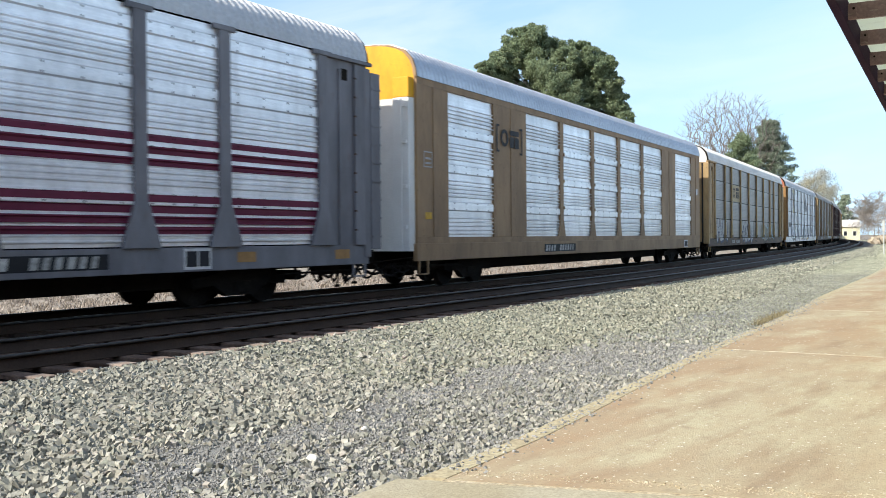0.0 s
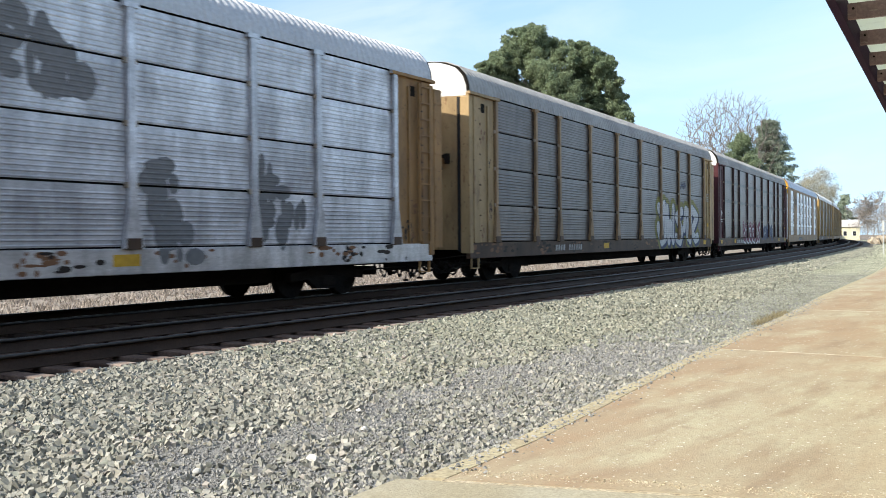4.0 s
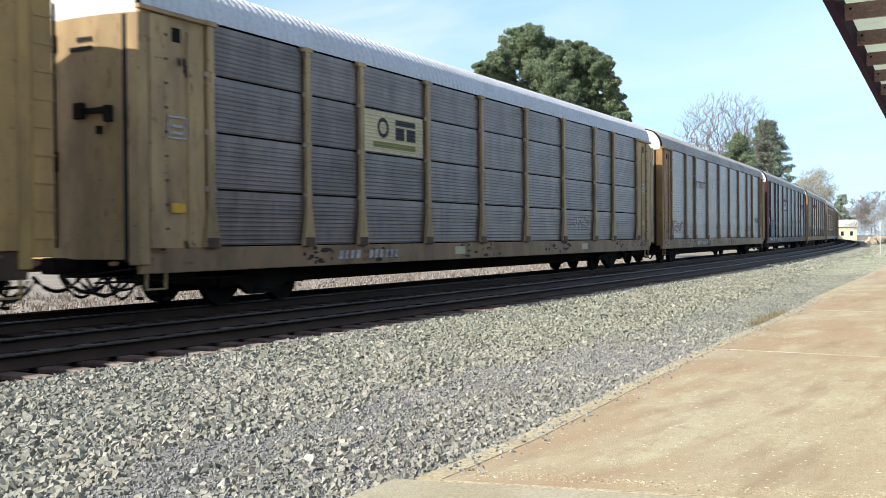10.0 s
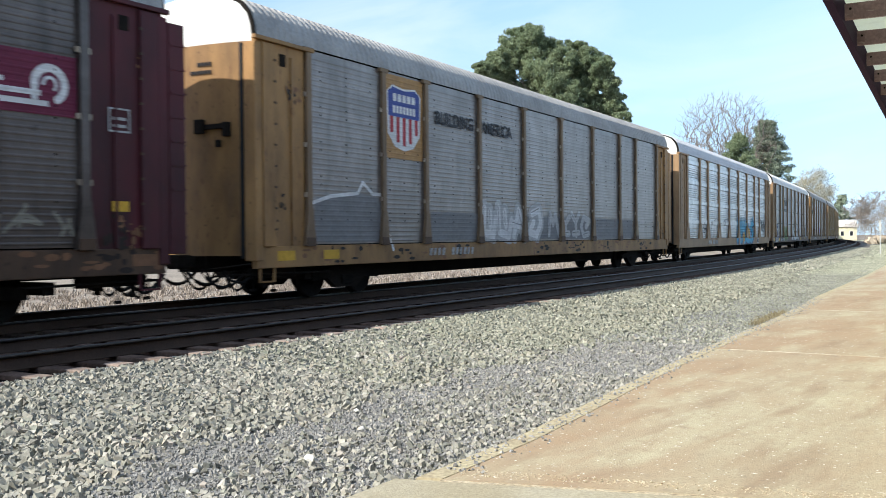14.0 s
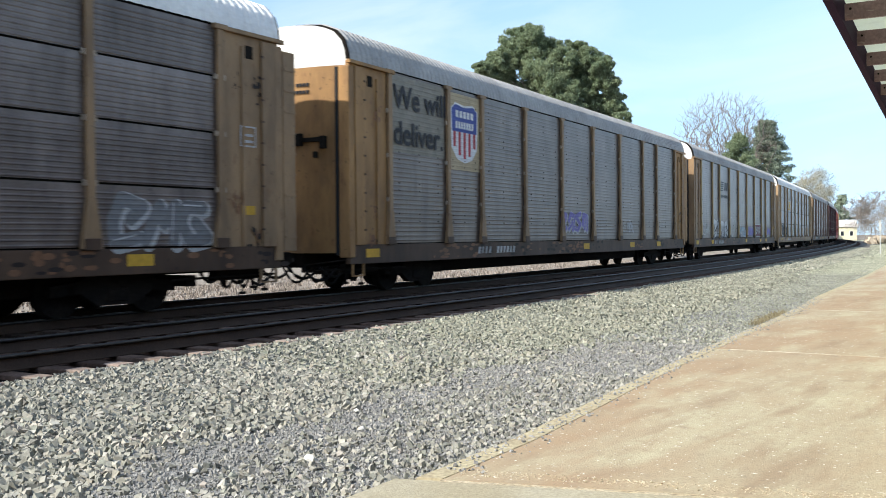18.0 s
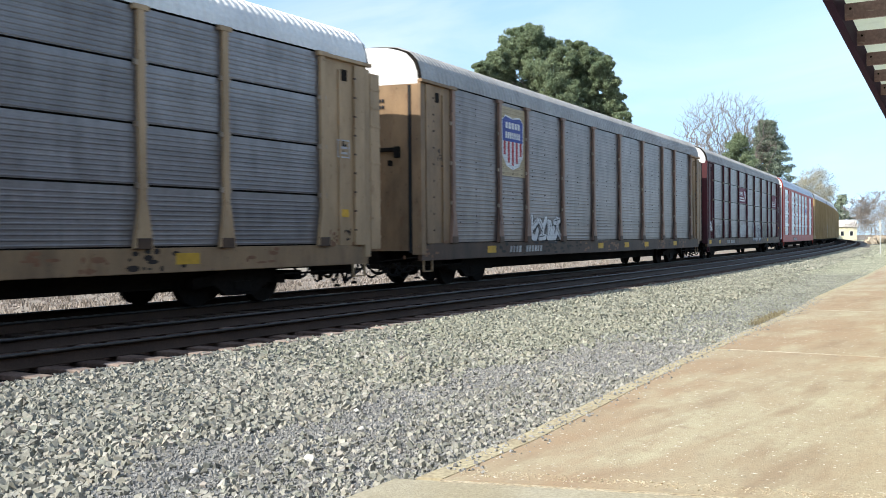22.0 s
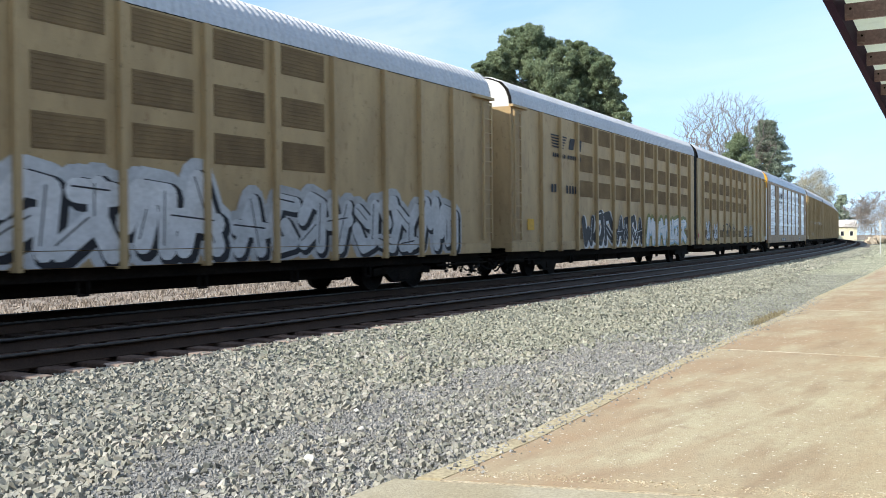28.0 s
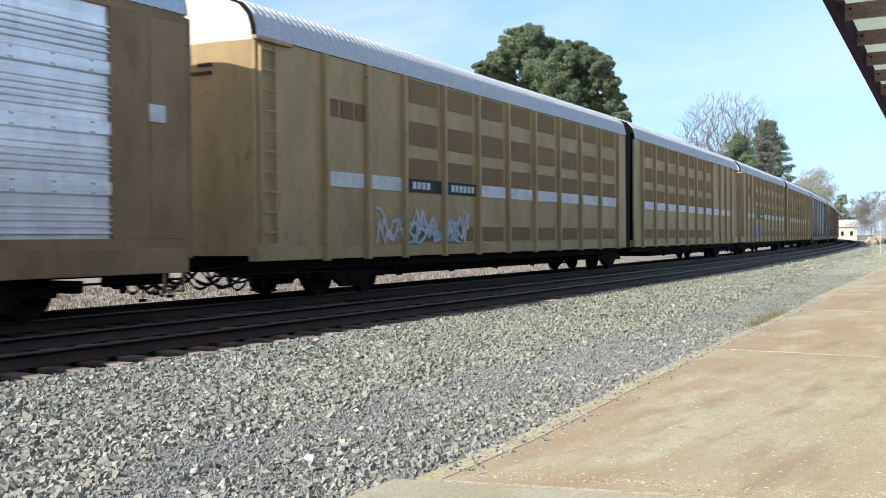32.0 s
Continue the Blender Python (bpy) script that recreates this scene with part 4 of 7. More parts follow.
def inset_car(label, frame_m, panelm, roof, endm, capm):
    """A modern car: a smooth painted side with bright ribbed panels set into openings."""
    L = 27.2
    car = car_base(label, L, (-10.06, 10.06), roof, frame_m, rim=frame_m)
    side_sill(car, L, frame_m)
    far_side(car, L, frame_m)
    z0, z1 = 1.30, 5.10
    xs = [-L / 2 + 0.02]
    for a, b in INSET:
        xs += [a, b]
    xs.append(L / 2 - 0.02)
    for i in range(0, len(xs), 2):
        a, b = xs[i], xs[i + 1]
        def sheet():
            bm = boxes((a, b, -HALF_W - 0.015, -HALF_W + 0.06, z0, z1), bevel=0.008)
            if b - a < 0.6:
                for sg, e in ((-1, a), (1, b)):
                    v = [bm.verts.new((e + sg * dx, y, z)) for y in (-HALF_W - 0.012, -HALF_W + 0.01) for dx, z in ((0.0, z0), (0.17, z0), (0.0, z0 + 0.55))]
                    for q in ((0, 1, 2), (3, 5, 4), (0, 3, 4, 1), (1, 4, 5, 2), (2, 5, 3, 0)):
                        bm.faces.new([v[i] for i in q])
                    for z in (z0 + 0.95, z0 + 1.85, z0 + 2.75):
                        box(bm, min(e, e + sg * 0.06), max(e, e + sg * 0.06), -HALF_W - 0.03, -HALF_W + 0.02, z - 0.05, z + 0.05)
                bmesh.ops.recalc_face_normals(bm, faces=bm.faces)
            if b - a > 1:
                box(bm, (a + b) / 2 - 0.012, (a + b) / 2 + 0.012, -HALF_W - 0.03, -HALF_W, z0, z1)
            return bm_mesh("side_sheet", bm)
        link_mesh("side_sheet", cached(("sheet", i), sheet), frame_m, car)
    link_mesh("top_rail", cached("toprail", lambda: bm_mesh("top_rail", boxes((-L / 2 + 0.02, L / 2 - 0.02, -HALF_W - 0.015, -HALF_W + 0.06, z1, Z_EAVE - 0.005)))), frame_m, car)
    link_mesh("bottom_rail", cached("botrail", lambda: bm_mesh("bottom_rail", boxes((-L / 2 + 0.02, L / 2 - 0.02, -HALF_W - 0.015, -HALF_W + 0.06, Z_DECK - 0.01, z0)))), frame_m, car)
    for a, b in INSET:
        w, h = b - a, z1 - z0
        pn = link_mesh("panel", cached(("inset", round(w, 2)), lambda: ribbed_panel(w, h, grouped(h), 0.045)), panelm, car, "bright white ribbed metal panel")
        pn.location = ((a + b) / 2, -HALF_W + 0.045, z0)
        link_mesh("rivets", cached(("rvi", round(w, 2)), lambda: rivet_me(w, dots(h, 0.045), [])), BLACK, pn)
    L2 = L / 2
    for f in (-1, 1):
        d = link_mesh("end_door", end_face(Z_DECK - 0.2, 4.75, f * (L2 - 0.02), 0.12, -f), endm, car)
        link_mesh("door_cap", end_face(4.75, 9.0, f * (L2 - 0.02), 0.12, -f), capm, d)
        link_mesh("hinge_post", cached(("hinge", f), lambda: bm_mesh("hinge_post", boxes((f * (L2 - 0.1), f * (L2 + 0.20), -HALF_W + 0.08, -HALF_W + 0.52, Z_DECK - 0.2, 4.745), (f * (L2 + 0.20), f * (L2 + 0.23), -HALF_W + 0.26, -HALF_W + 0.30, Z_DECK - 0.2, 4.745), *[(f * (L2 + 0.20), f * (L2 + 0.25), -HALF_W + 0.12, -HALF_W + 0.24, z, z + 0.10) for z in (1.5, 2.5, 3.6, 4.5)], bevel=0.01))), WHITE if f < 0 else frame_m, car, "hinged door edge")
        link_mesh("hinge_head", cached(("hhead", f), lambda: bm_mesh("hinge_head", boxes((f * (L2 - 0.1), f * (L2 + 0.20), -HALF_W + 0.08, -HALF_W + 0.52, 4.75, Z_EAVE - 0.02), (f * (L2 + 0.05), f * (L2 + 0.25), -0.12, 0.12, 4.75, Z_EAVE + 0.4), bevel=0.02))), capm if f < 0 else frame_m, car)
        link_mesh("step", cached(("stepw", f), lambda: bm_mesh("step", boxes((f * (L2 - 0.1), f * (L2 - 0.55), -HALF_W - 0.02, -HALF_W + 0.03, 0.36, 0.39), (f * (L2 - 0.1), f * (L2 - 0.13), -HALF_W - 0.02, -HALF_W + 0.03, 0.36, 0.72), (f * (L2 - 0.52), f * (L2 - 0.55), -HALF_W - 0.02, -HALF_W + 0.03, 0.36, 0.72)))), frame_m, car)
    return car


UNIT_POSTS = [-8.54, -6.99, -5.44, -3.53, -1.65, 0.21, 2.09, 4.00, 5.88, 7.77, 9.68]


def max_unit(label, bodym, ventm, roof, capm, front):
    """One half of an articulated car: flat bays between slim posts, with ventilation screens."""
    L = 21.41
    L2 = L / 2
    trucks = (-6.9, 10.0) if front else (6.9,)
    car = car_base(label, L, trucks, roof, bodym, coupled=(front, not front))
    xs = UNIT_POSTS if front else [-x for x in UNIT_POSTS[::-1]]
    far_side(car, L, bodym)
    edges = [-L2] + xs + [L2]
    for i, (a, b) in enumerate(zip(edges, edges[1:])):
        w = b - a - 0.01
        pn = link_mesh("side_panel", cached(("flat", round(w, 2)), lambda: bm_mesh("side_panel", boxes((-w / 2, w / 2, -HALF_W - 0.01, -HALF_W + 0.06, 1.12, Z_EAVE - 0.01), bevel=0.006))), bodym, car)
        pn.location = ((a + b) / 2, 0, 0)
        bx = link_mesh("sill_box", cached(("sbox", round(w, 2)), lambda: bm_mesh("sill_box", boxes((-w / 2, w / 2, -HALF_W - 0.02, -HALF_W + 0.2, 0.84, 1.118), bevel=0.01))), bodym, car)
        bx.location = ((a + b) / 2, 0, 0)
        vented = (1 <= i <= 7) if not front else (3 <= i <= 10)
        if vented and w > 1.6:
            for z, h in ((4.93, 0.58), (3.88, 0.60), (2.98, 0.58), (1.38, 0.40)):
                def screen():
                    bm = boxes((-0.68, 0.68, -HALF_W - 0.016, -HALF_W - 0.008, -h / 2, h / 2))
                    for k in range(8):
                        zz = -h / 2 + (k + 0.5) * h / 8
                        box(bm, -0.66, 0.66, -HALF_W - 0.024, -HALF_W - 0.012, zz - 0.014, zz + 0.014)
                    return bm_mesh("vent_screen", bm)
                vs = link_mesh("vent_screen", cached(("screen", h), screen), ventm, pn)
                vs.location = (0, 0, z)
    for x in xs:
        po = link_mesh("post", cached("slimpost", lambda: bm_mesh("post", boxes((-0.055, 0.055, -HALF_W - 0.125, -HALF_W - 0.005, 0.80, Z_EAVE - 0.02), (-0.10, 0.10, -HALF_W - 0.03, -HALF_W - 0.005, 0.80, 1.3), bevel=0.012))), bodym, car)
        po.location = (x, 0, 0)
    link_mesh("under_beam", cached("ubeam", lambda: bm_mesh("under_beam", boxes((-L2 + 0.3, L2 - 0.3, -1.25, 1.25, 0.62, 0.86)))), BLACK, car)
    for i in range(5):
        hk = link_mesh("tie_down", cached("tiedown", lambda: bm_mesh("tie_down", boxes((-0.12, -0.08, -1.25, -1.2, 0.36, 0.66), (0.08, 0.12, -1.25, -1.2, 0.36, 0.66), (-0.12, 0.12, -1.25, -1.2, 0.36, 0.40)))), BLACK, car)
        hk.location = (-5.2 + i * 2.6, 0, 0)
    f = -1 if front else 1
    d = link_mesh("end_door", end_face(Z_DECK - 0.2, 5.2, f * (L2 - 0.05), 0.22, -f), bodym, car)
    link_mesh("door_cap", end_face(5.2, 9.0, f * (L2 - 0.05), 0.22, -f), capm, d)
    ld = link_mesh("ladder", cached("ladder", ladder_me), bodym, car)
    ld.location = (f * (L2 - 0.3), -HALF_W - 0.05, Z_DECK + 0.05)
    link_mesh("eave_bracket", cached(("mbrk", f), lambda: bm_mesh("eave_bracket", boxes((f * (L2 + 0.08), f * (L2 - 1.0), -HALF_W - 0.12, -HALF_W, Z_EAVE - 0.10, Z_EAVE - 0.02), bevel=0.01))), bodym, car)
    if front:
        link_mesh("bellows", cached(("bellows", f), lambda: bellows_me(-f * (L2 - 0.06), -f * (L2 + 0.86))), RUBBER, car)
    return car


def bellows_me(a, b):
    """A black folded rubber cover between two car bodies."""
    bm = bmesh.new()
    pts = [(HALF_W - 0.1, Z_DECK - 0.35)] + [(y * 0.97, z - 0.06) for y, z in arch_points()] + [(-HALF_W + 0.1, Z_DECK - 0.35)]
    rows = []
    for i in range(13):
        x = a + (b - a) * i / 12
        k = 1.0 if i % 2 else 0.965
        rows.append([bm.verts.new((x, y * k, Z_DECK + (z - Z_DECK) * (1 if i % 2 else 0.99))) for y, z in pts])
    for p, q in zip(rows, rows[1:]):
        for j in range(len(pts) - 1):
            bm.faces.new((p[j], p[j + 1], q[j + 1], q[j]))
    bmesh.ops.recalc_face_normals(bm, faces=bm.faces)
    return bm_mesh("bellows", bm)


def paint(name, color, dirty=None, vary=0.11, rough=0.6, rust=0.7):
    """Old enamel: faded in drawn-out patches, with rust runs and soot."""
    dirty = dirty or tuple(c * 0.75 for c in color)
    color, dirty = (color[0] * 1.04, color[1], color[2] * 0.94), (dirty[0] * 1.04, dirty[1], dirty[2] * 0.94)
    m = mat(name, color, rough=rough, spec=0.28, vary=vary, grain=60, blotch=0.8, second=tuple(c * 0.8 for c in dirty), streak=1.7, bump=0.06)
    if rust:
        low = min(color[0], 0.24)
        weather(m, (1.5, 0.56, 0.72, (low * 0.55, low * 0.32, low * 0.2), 0.5 * rust, 9.0, (1.6, 1.6, 0.7)),
                (5.0, 0.60, 0.68, (low * 0.7, low * 0.34, low * 0.16), 0.8 * rust, 7.0, (1.5, 1.5, 0.45)),
                (11.0, 0.64, 0.69, (0.02, 0.015, 0.012), 0.8 * rust, 5.0, (1.2, 1.2, 0.8)))
    return m


def sheetmetal(name, color, dirty=None, vary=0.18, soot=0.5):
    """Weathered galvanised sheet: dusty bands along the ribs, dark runs down them, pale scuffs."""
    m = mat(name, tuple(min(0.93, c * 1.4) for c in color), rough=0.36, spec=0.5, metal=0.5, vary=vary, grain=26, blotch=1.3, second=tuple(min(0.8, c * 1.4) for c in (dirty or tuple(c * 0.75 for c in color))), streak=1.5, bump=0.05, obrand=0.12, bands=0.26)
    dark, pale = tuple(c * 0.42 for c in color), tuple(min(0.9, c * 1.55) for c in color)
    weather(m, (1.1, 0.54, 0.72, dark, soot, 8.0, (2.6, 2.6, 0.35)),
            (0.8, 0.56, 0.74, pale, soot * 0.7, 8.0, (0.45, 1.0, 4.5)),
            (7.0, 0.63, 0.70, dark, soot, 5.0, (0.6, 1.0, 1.5)))
    return m


TAN = paint("tan_enamel", (0.30, 0.20, 0.115), (0.215, 0.145, 0.088))
BROWN = paint("brown_enamel", (0.325, 0.215, 0.125), (0.26, 0.170, 0.100), rust=0.5)
SAND = paint("sand_enamel", (0.42, 0.30, 0.185), (0.33, 0.235, 0.145), rust=0.5)
CREAM = paint("cream_enamel", (0.405, 0.292, 0.155), (0.29, 0.208, 0.115), rust=1.0)
YELLOW = paint("armour_yellow", (0.44, 0.285, 0.105), (0.32, 0.21, 0.092))
ORANGE = paint("orange_tan", (0.34, 0.195, 0.078), (0.225, 0.13, 0.058), rust=1.0)
MAROON = paint("maroon_enamel", (0.082, 0.015, 0.023), (0.052, 0.016, 0.021), rust=0.35)
SOOTMAROON = paint("sooty_maroon_enamel", (0.062, 0.028, 0.027), (0.05, 0.030, 0.027), rust=0.4)
DUSTPOST = paint("dusty_post_paint", (0.215, 0.150, 0.095), (0.16, 0.112, 0.074))
REDBOX = paint("orange_red_enamel", (0.45, 0.052, 0.032), (0.39, 0.062, 0.044), vary=0.13, rough=0.5, rust=0.4)
PINKTAN = paint("pinkish_tan_enamel", (0.29, 0.185, 0.140), (0.20, 0.130, 0.105), rust=0.7)
GREYP = paint("grey_enamel", (0.20, 0.205, 0.24), (0.16, 0.165, 0.195), rust=0.3)
BEIGE = paint("beige_enamel", (0.435, 0.322, 0.175), (0.42, 0.305, 0.165), vary=0.09, rust=0.6)
VENT = mat("beige_screen", (0.24, 0.165, 0.088), rough=0.9, vary=0.3, grain=60, blotch=1.0, second=(0.155, 0.107, 0.062), spec=0.08)
VENTPALE = mat("pale_beige_screen", (0.29, 0.20, 0.112), rough=0.9, vary=0.3, grain=60, second=(0.24, 0.165, 0.095), spec=0.08)
WHITEP = sheetmetal("white_ribbed_metal", (0.58, 0.578, 0.59), (0.46, 0.455, 0.465), 0.12, 0.22)
PALE = sheetmetal("pale_grey_metal", (0.165, 0.148, 0.138), (0.118, 0.104, 0.096))
MID = sheetmetal("weathered_grey_metal", (0.125, 0.103, 0.094), (0.078, 0.063, 0.057))
DARK = sheetmetal("sooty_grey_metal", (0.080, 0.066, 0.060), (0.049, 0.040, 0.036))
LUG = paint("worn_pale_lugs", (0.40, 0.35, 0.29), (0.24, 0.19, 0.15))
SLATE = sheetmetal("slate_grey_metal", (0.150, 0.142, 0.143), (0.108, 0.100, 0.100), soot=0.3)
SMOKE = sheetmetal("smoky_brown_metal", (0.098, 0.079, 0.066), (0.064, 0.050, 0.042))
DULLZINC = sheetmetal("dull_zinc_sheet", (0.40, 0.395, 0.39), (0.29, 0.285, 0.28), 0.15, 0.4)
ZINC = sheetmetal("bare_zinc_sheet", (0.50, 0.52, 0.51), (0.36, 0.375, 0.365), 0.18, 0.42)
UMBER = sheetmetal("sooty_brown_metal", (0.084, 0.058, 0.049), (0.052, 0.035, 0.030))
CHALK = sheetmetal("white_oversprayed_metal", (0.47, 0.47, 0.49), (0.25, 0.245, 0.255), 0.3)
STRIPED = WHITEP
RUSTSILL = paint("rusty_tan_sill", (0.092, 0.055, 0.036), (0.058, 0.035, 0.024), rust=0.9)
YTOP = paint("bright_yellow_top", (0.75, 0.42, 0.035), (0.66, 0.36, 0.035), vary=0.1, rust=0.2)
REDTOP = paint("faded_red_top", (0.60, 0.20, 0.15), (0.55, 0.23, 0.14), vary=0.15, rust=0.3)

# where each car's middle stands on the line as the clip starts
CENTRES = (-26.3, 2.11, 30.37, 58.80, 87.26, 115.44, 143.73, 171.97, 200.22, 228.53, 256.89, 285.25, 313.71, 342.20, 370.59, 399.10, 427.57, 455.97, 484.46, 512.95, 541.43,
           566.77, 588.40, 610.40, 631.98, 657.02, 682.25, 704.05, 725.85, 747.65, 772.40, 800.80, 829.30, 857.70, 886.10)
CARS = []


def add(car):
    """Puts a car into the train, at its true length and height."""
    car.scale = (0.969, 1.0, 0.9435)
    CARS.append((car, CENTRES[len(CARS)]))
    return car


def build_train():
    c = {}
    for i in (-1, 0):
        c[i] = add(one_row_car("grey autorack car with white ribbed panels and maroon stripes", STRIPED, GREYP, GREYP, GREYP, ROOFS, YTOP, big=True))
    c[1] = add(inset_car("brown autorack car with bright white inset panels", BROWN, WHITEP, ROOFB, WHITE, YTOP))
    c[2] = add(four_row_car("weathered grey autorack car with cream posts and graffiti", MID, CREAM, CREAM, RUSTSILL, ROOFW))
    c[3] = add(four_row_car("whitewashed autorack car with orange tan ends", CHALK, CHALK, ORANGE, CHALK, ROOFS, REDTOP))
    c[4] = add(four_row_car("sooty grey autorack car with tan posts and bold graffiti", DARK, TAN, CREAM, RUSTSILL, ROOFG))
    c[5] = add(one_row_car("sooty brown autorack car with maroon ends and posts", UMBER, SOOTMAROON, MAROON, RUSTSILL, ROOFG))
    c[6] = add(inset_car("brown autorack car with bright white inset panels", BROWN, WHITEP, ROOFB, WHITE, YTOP))
    c[7] = add(four_row_car("yellow ended autorack car with dark grey panels and a shield", DARK, YELLOW, YELLOW, RUSTSILL, ROOFW))
    c[8] = add(four_row_car("cream autorack car with weathered grey panels", MID, CREAM, CREAM, TAN, ROOFS))
    c[9] = add(one_row_car("pale grey autorack car with tan posts and ends", PALE, TAN, ORANGE, TAN, ROOFG))
    c[10] = add(one_row_car("sooty grey autorack car with maroon ends and graffiti", DARK, DARK, MAROON, RUSTSILL, ROOFG, first=SOOTMAROON))
    c[11] = add(one_row_car("pale grey autorack car with orange tan ends and a shield", PALE, DUSTPOST, ORANGE, ORANGE, ROOFG))
    c[12] = add(one_row_car("white ribbed autorack car with brown posts and graffiti", DULLZINC, BROWN, BROWN, BROWN, ROOFS, big=True))
    c[13] = add(four_row_car("dark grey autorack car with tan posts and graffiti", MID, TAN, TAN, RUSTSILL, ROOFW))
    c[14] = add(one_row_car("weathered brown autorack car with tan ends and a slogan", SMOKE, TAN, ORANGE, RUSTSILL, ROOFG))
    c[15] = add(one_row_car("weathered grey autorack car with cream ends and graffiti", MID, CREAM, TAN, RUSTSILL, ROOFG))
    c[16] = add(four_row_car("grey autorack car with cream posts and a yellow emblem", SLATE, SAND, SAND, TAN, ROOFW))
    c[17] = add(one_row_car("weathered grey autorack car with tan posts and a shield", MID, PINKTAN, TAN, RUSTSILL, ROOFG))
    c[18] = add(four_row_car("grey panelled autorack car with maroon ends and posts", MID, MAROON, MAROON, RUSTSILL, ROOFG))
    c[19] = add(inset_car("orange red autorack car with dull silvery inset panels", REDBOX, ZINC, ROOFB, REDBOX, WHITE))
    for k, (n, s) in enumerate(((20, 0), (21, 1), (22, 2), (23, 3))):
        front = k % 2 == 0
        c[n] = add(max_unit("beige articulated autorack unit with graffiti along its foot", BEIGE, VENT, ROOFS, WHITE, front))
    c[24] = add(inset_car("brown autorack car with bright white inset panels", BROWN, WHITEP, ROOFB, WHITE, YTOP))
    for k in range(4):
        front = k % 2 == 0
        c[25 + k] = add(max_unit("beige articulated autorack unit with a white stripe", BEIGE, VENTPALE, ROOFS, WHITE, front))
    for k in range(5):
        c[29 + k] = add(four_row_car("weathered grey autorack car with tan posts", MID, TAN, TAN, RUSTSILL, ROOFS))
    return c


# ---- canopy over the platform ----


def build_canopy():
    """A straight canopy along the platform: fascia, joists and a thin roof sheet, in its own axes."""
    roof = tagged(new("platform_canopy"), "open platform canopy with purple brown beams", "canopy", kind="structure")
    roof.matrix_world = pose(-2.0, 7.61, 0, 0, 0, 8.58)
    part("fascia", boxes((0, 0.07, -5.0, 26.0, 2.99, 3.205), bevel=0.006), PURPLE, roof, "dark purple brown edge beam")
    for i in range(26):
        y = -5.25 + i * 1.227
        j = part("joist", boxes((0.08, 4.2, y, y + 0.05, 3.015, 3.15), bevel=0.005), PURPLEG, roof, "faded purple joist")
        part("bracket", boxes((0.08, 0.15, y - 0.010, y - 0.002, 3.02, 3.145), bevel=0.003), PURPLEG, j)
        part("bolt", rod(bmesh.new(), (0.125, y - 0.016, 3.10), (0.125, y - 0.008, 3.10), 0.011, 0.011, 8), BLACK, j)
    part("roof_sheet", boxes((0.02, 4.4, -5.1, 26.1, 3.208, 3.218)), PALEBOARD, roof, "pale translucent roof sheet")
    # added wall, never in view: keeps horizon light off the train's lower side
    w = tagged(part("station_wall", boxes((4.62, 4.9, -34.0, 27.0, -0.45, 4.6)), SHADEWALL, None), "plain brown wall added out of view to block low sky light", "wall", kind="structure")
    w.matrix_world = roof.matrix_world
    for y in (2.0, 10.0, 18.0, 25.0):
        part("column", boxes((3.3, 3.5, y - 0.1, y + 0.1, -0.302, 3.06), bevel=0.02), PURPLE, roof)


PURPLE = mat("purple_brown_paint", (0.028, 0.008, 0.040), rough=0.85, vary=0.2)
# dark brown so that the added wall bounces little light
SHADEWALL = mat("brown_shading_wall", (0.15, 0.105, 0.08), rough=0.9, vary=0.3, grain=12)
PURPLEG = weather(mat("faded_purple_boards", (0.29, 0.205, 0.21), rough=0.85, vary=0.3), (3.0, 0.5, 0.66, (0.12, 0.08, 0.085), 0.7, 8.0, (0.6, 3.0, 3.0)), (9.0, 0.60, 0.68, (0.42, 0.36, 0.34), 0.6, 6.0, (0.7, 3.0, 3.0)))
PALEBOARD = weather(mat("pale_roof_sheet", (0.64, 0.68, 0.62), rough=0.7, vary=0.2), (2.5, 0.54, 0.68, (0.30, 0.30, 0.24), 0.6, 8.0, (1.0, 2.0, 1.0)))
pale_nodes = PALEBOARD.node_tree.nodes
seep = pale_nodes.new("ShaderNodeBsdfTranslucent")
seep.inputs[0].default_value = (0.75, 0.80, 0.72, 1)
seep_mix = pale_nodes.new("ShaderNodeMixShader")
seep_mix.inputs[0].default_value = 0.6
PALEBOARD.node_tree.links.new(pale_nodes["Principled BSDF"].outputs[0], seep_mix.inputs[1])
PALEBOARD.node_tree.links.new(seep.outputs[0], seep_mix.inputs[2])
PALEBOARD.node_tree.links.new(seep_mix.outputs[0], pale_nodes["Material Output"].inputs[0])

# ---- trees and distance ----


def tufts(rng, centres, size, slim=0.45):
    """Small crossed leaf blades filling rough ellipsoids: (x, y, z, rx, rz, n)."""
    V = []
    for cx, cy, cz, rx, rz, n in centres:
        p = rng.normal(size=(n, 3))
        p *= (rng.random(n) ** 0.4 / np.linalg.norm(p, axis=1))[:, None] * 1.15
        p = p * np.array([rx, rx, rz]) + np.array([cx, cy, cz])
        a = rng.normal(size=(n, 3))
        b = rng.normal(size=(n, 3))
        a /= np.linalg.norm(a, axis=1, keepdims=True)
        b -= a * (a * b).sum(1)[:, None]
        b /= np.linalg.norm(b, axis=1, keepdims=True)
        s = size * rng.uniform(0.5, 1.3, n)[:, None]
        a, b = a * s, b * s * slim
        V.append(np.stack([p - a, p - b, p + a, p + b], 1))
    V = np.concatenate(V)
    n = len(V)
    return arrays_mesh("crown", V.reshape(-1, 3), np.arange(n * 4).reshape(n, 4))


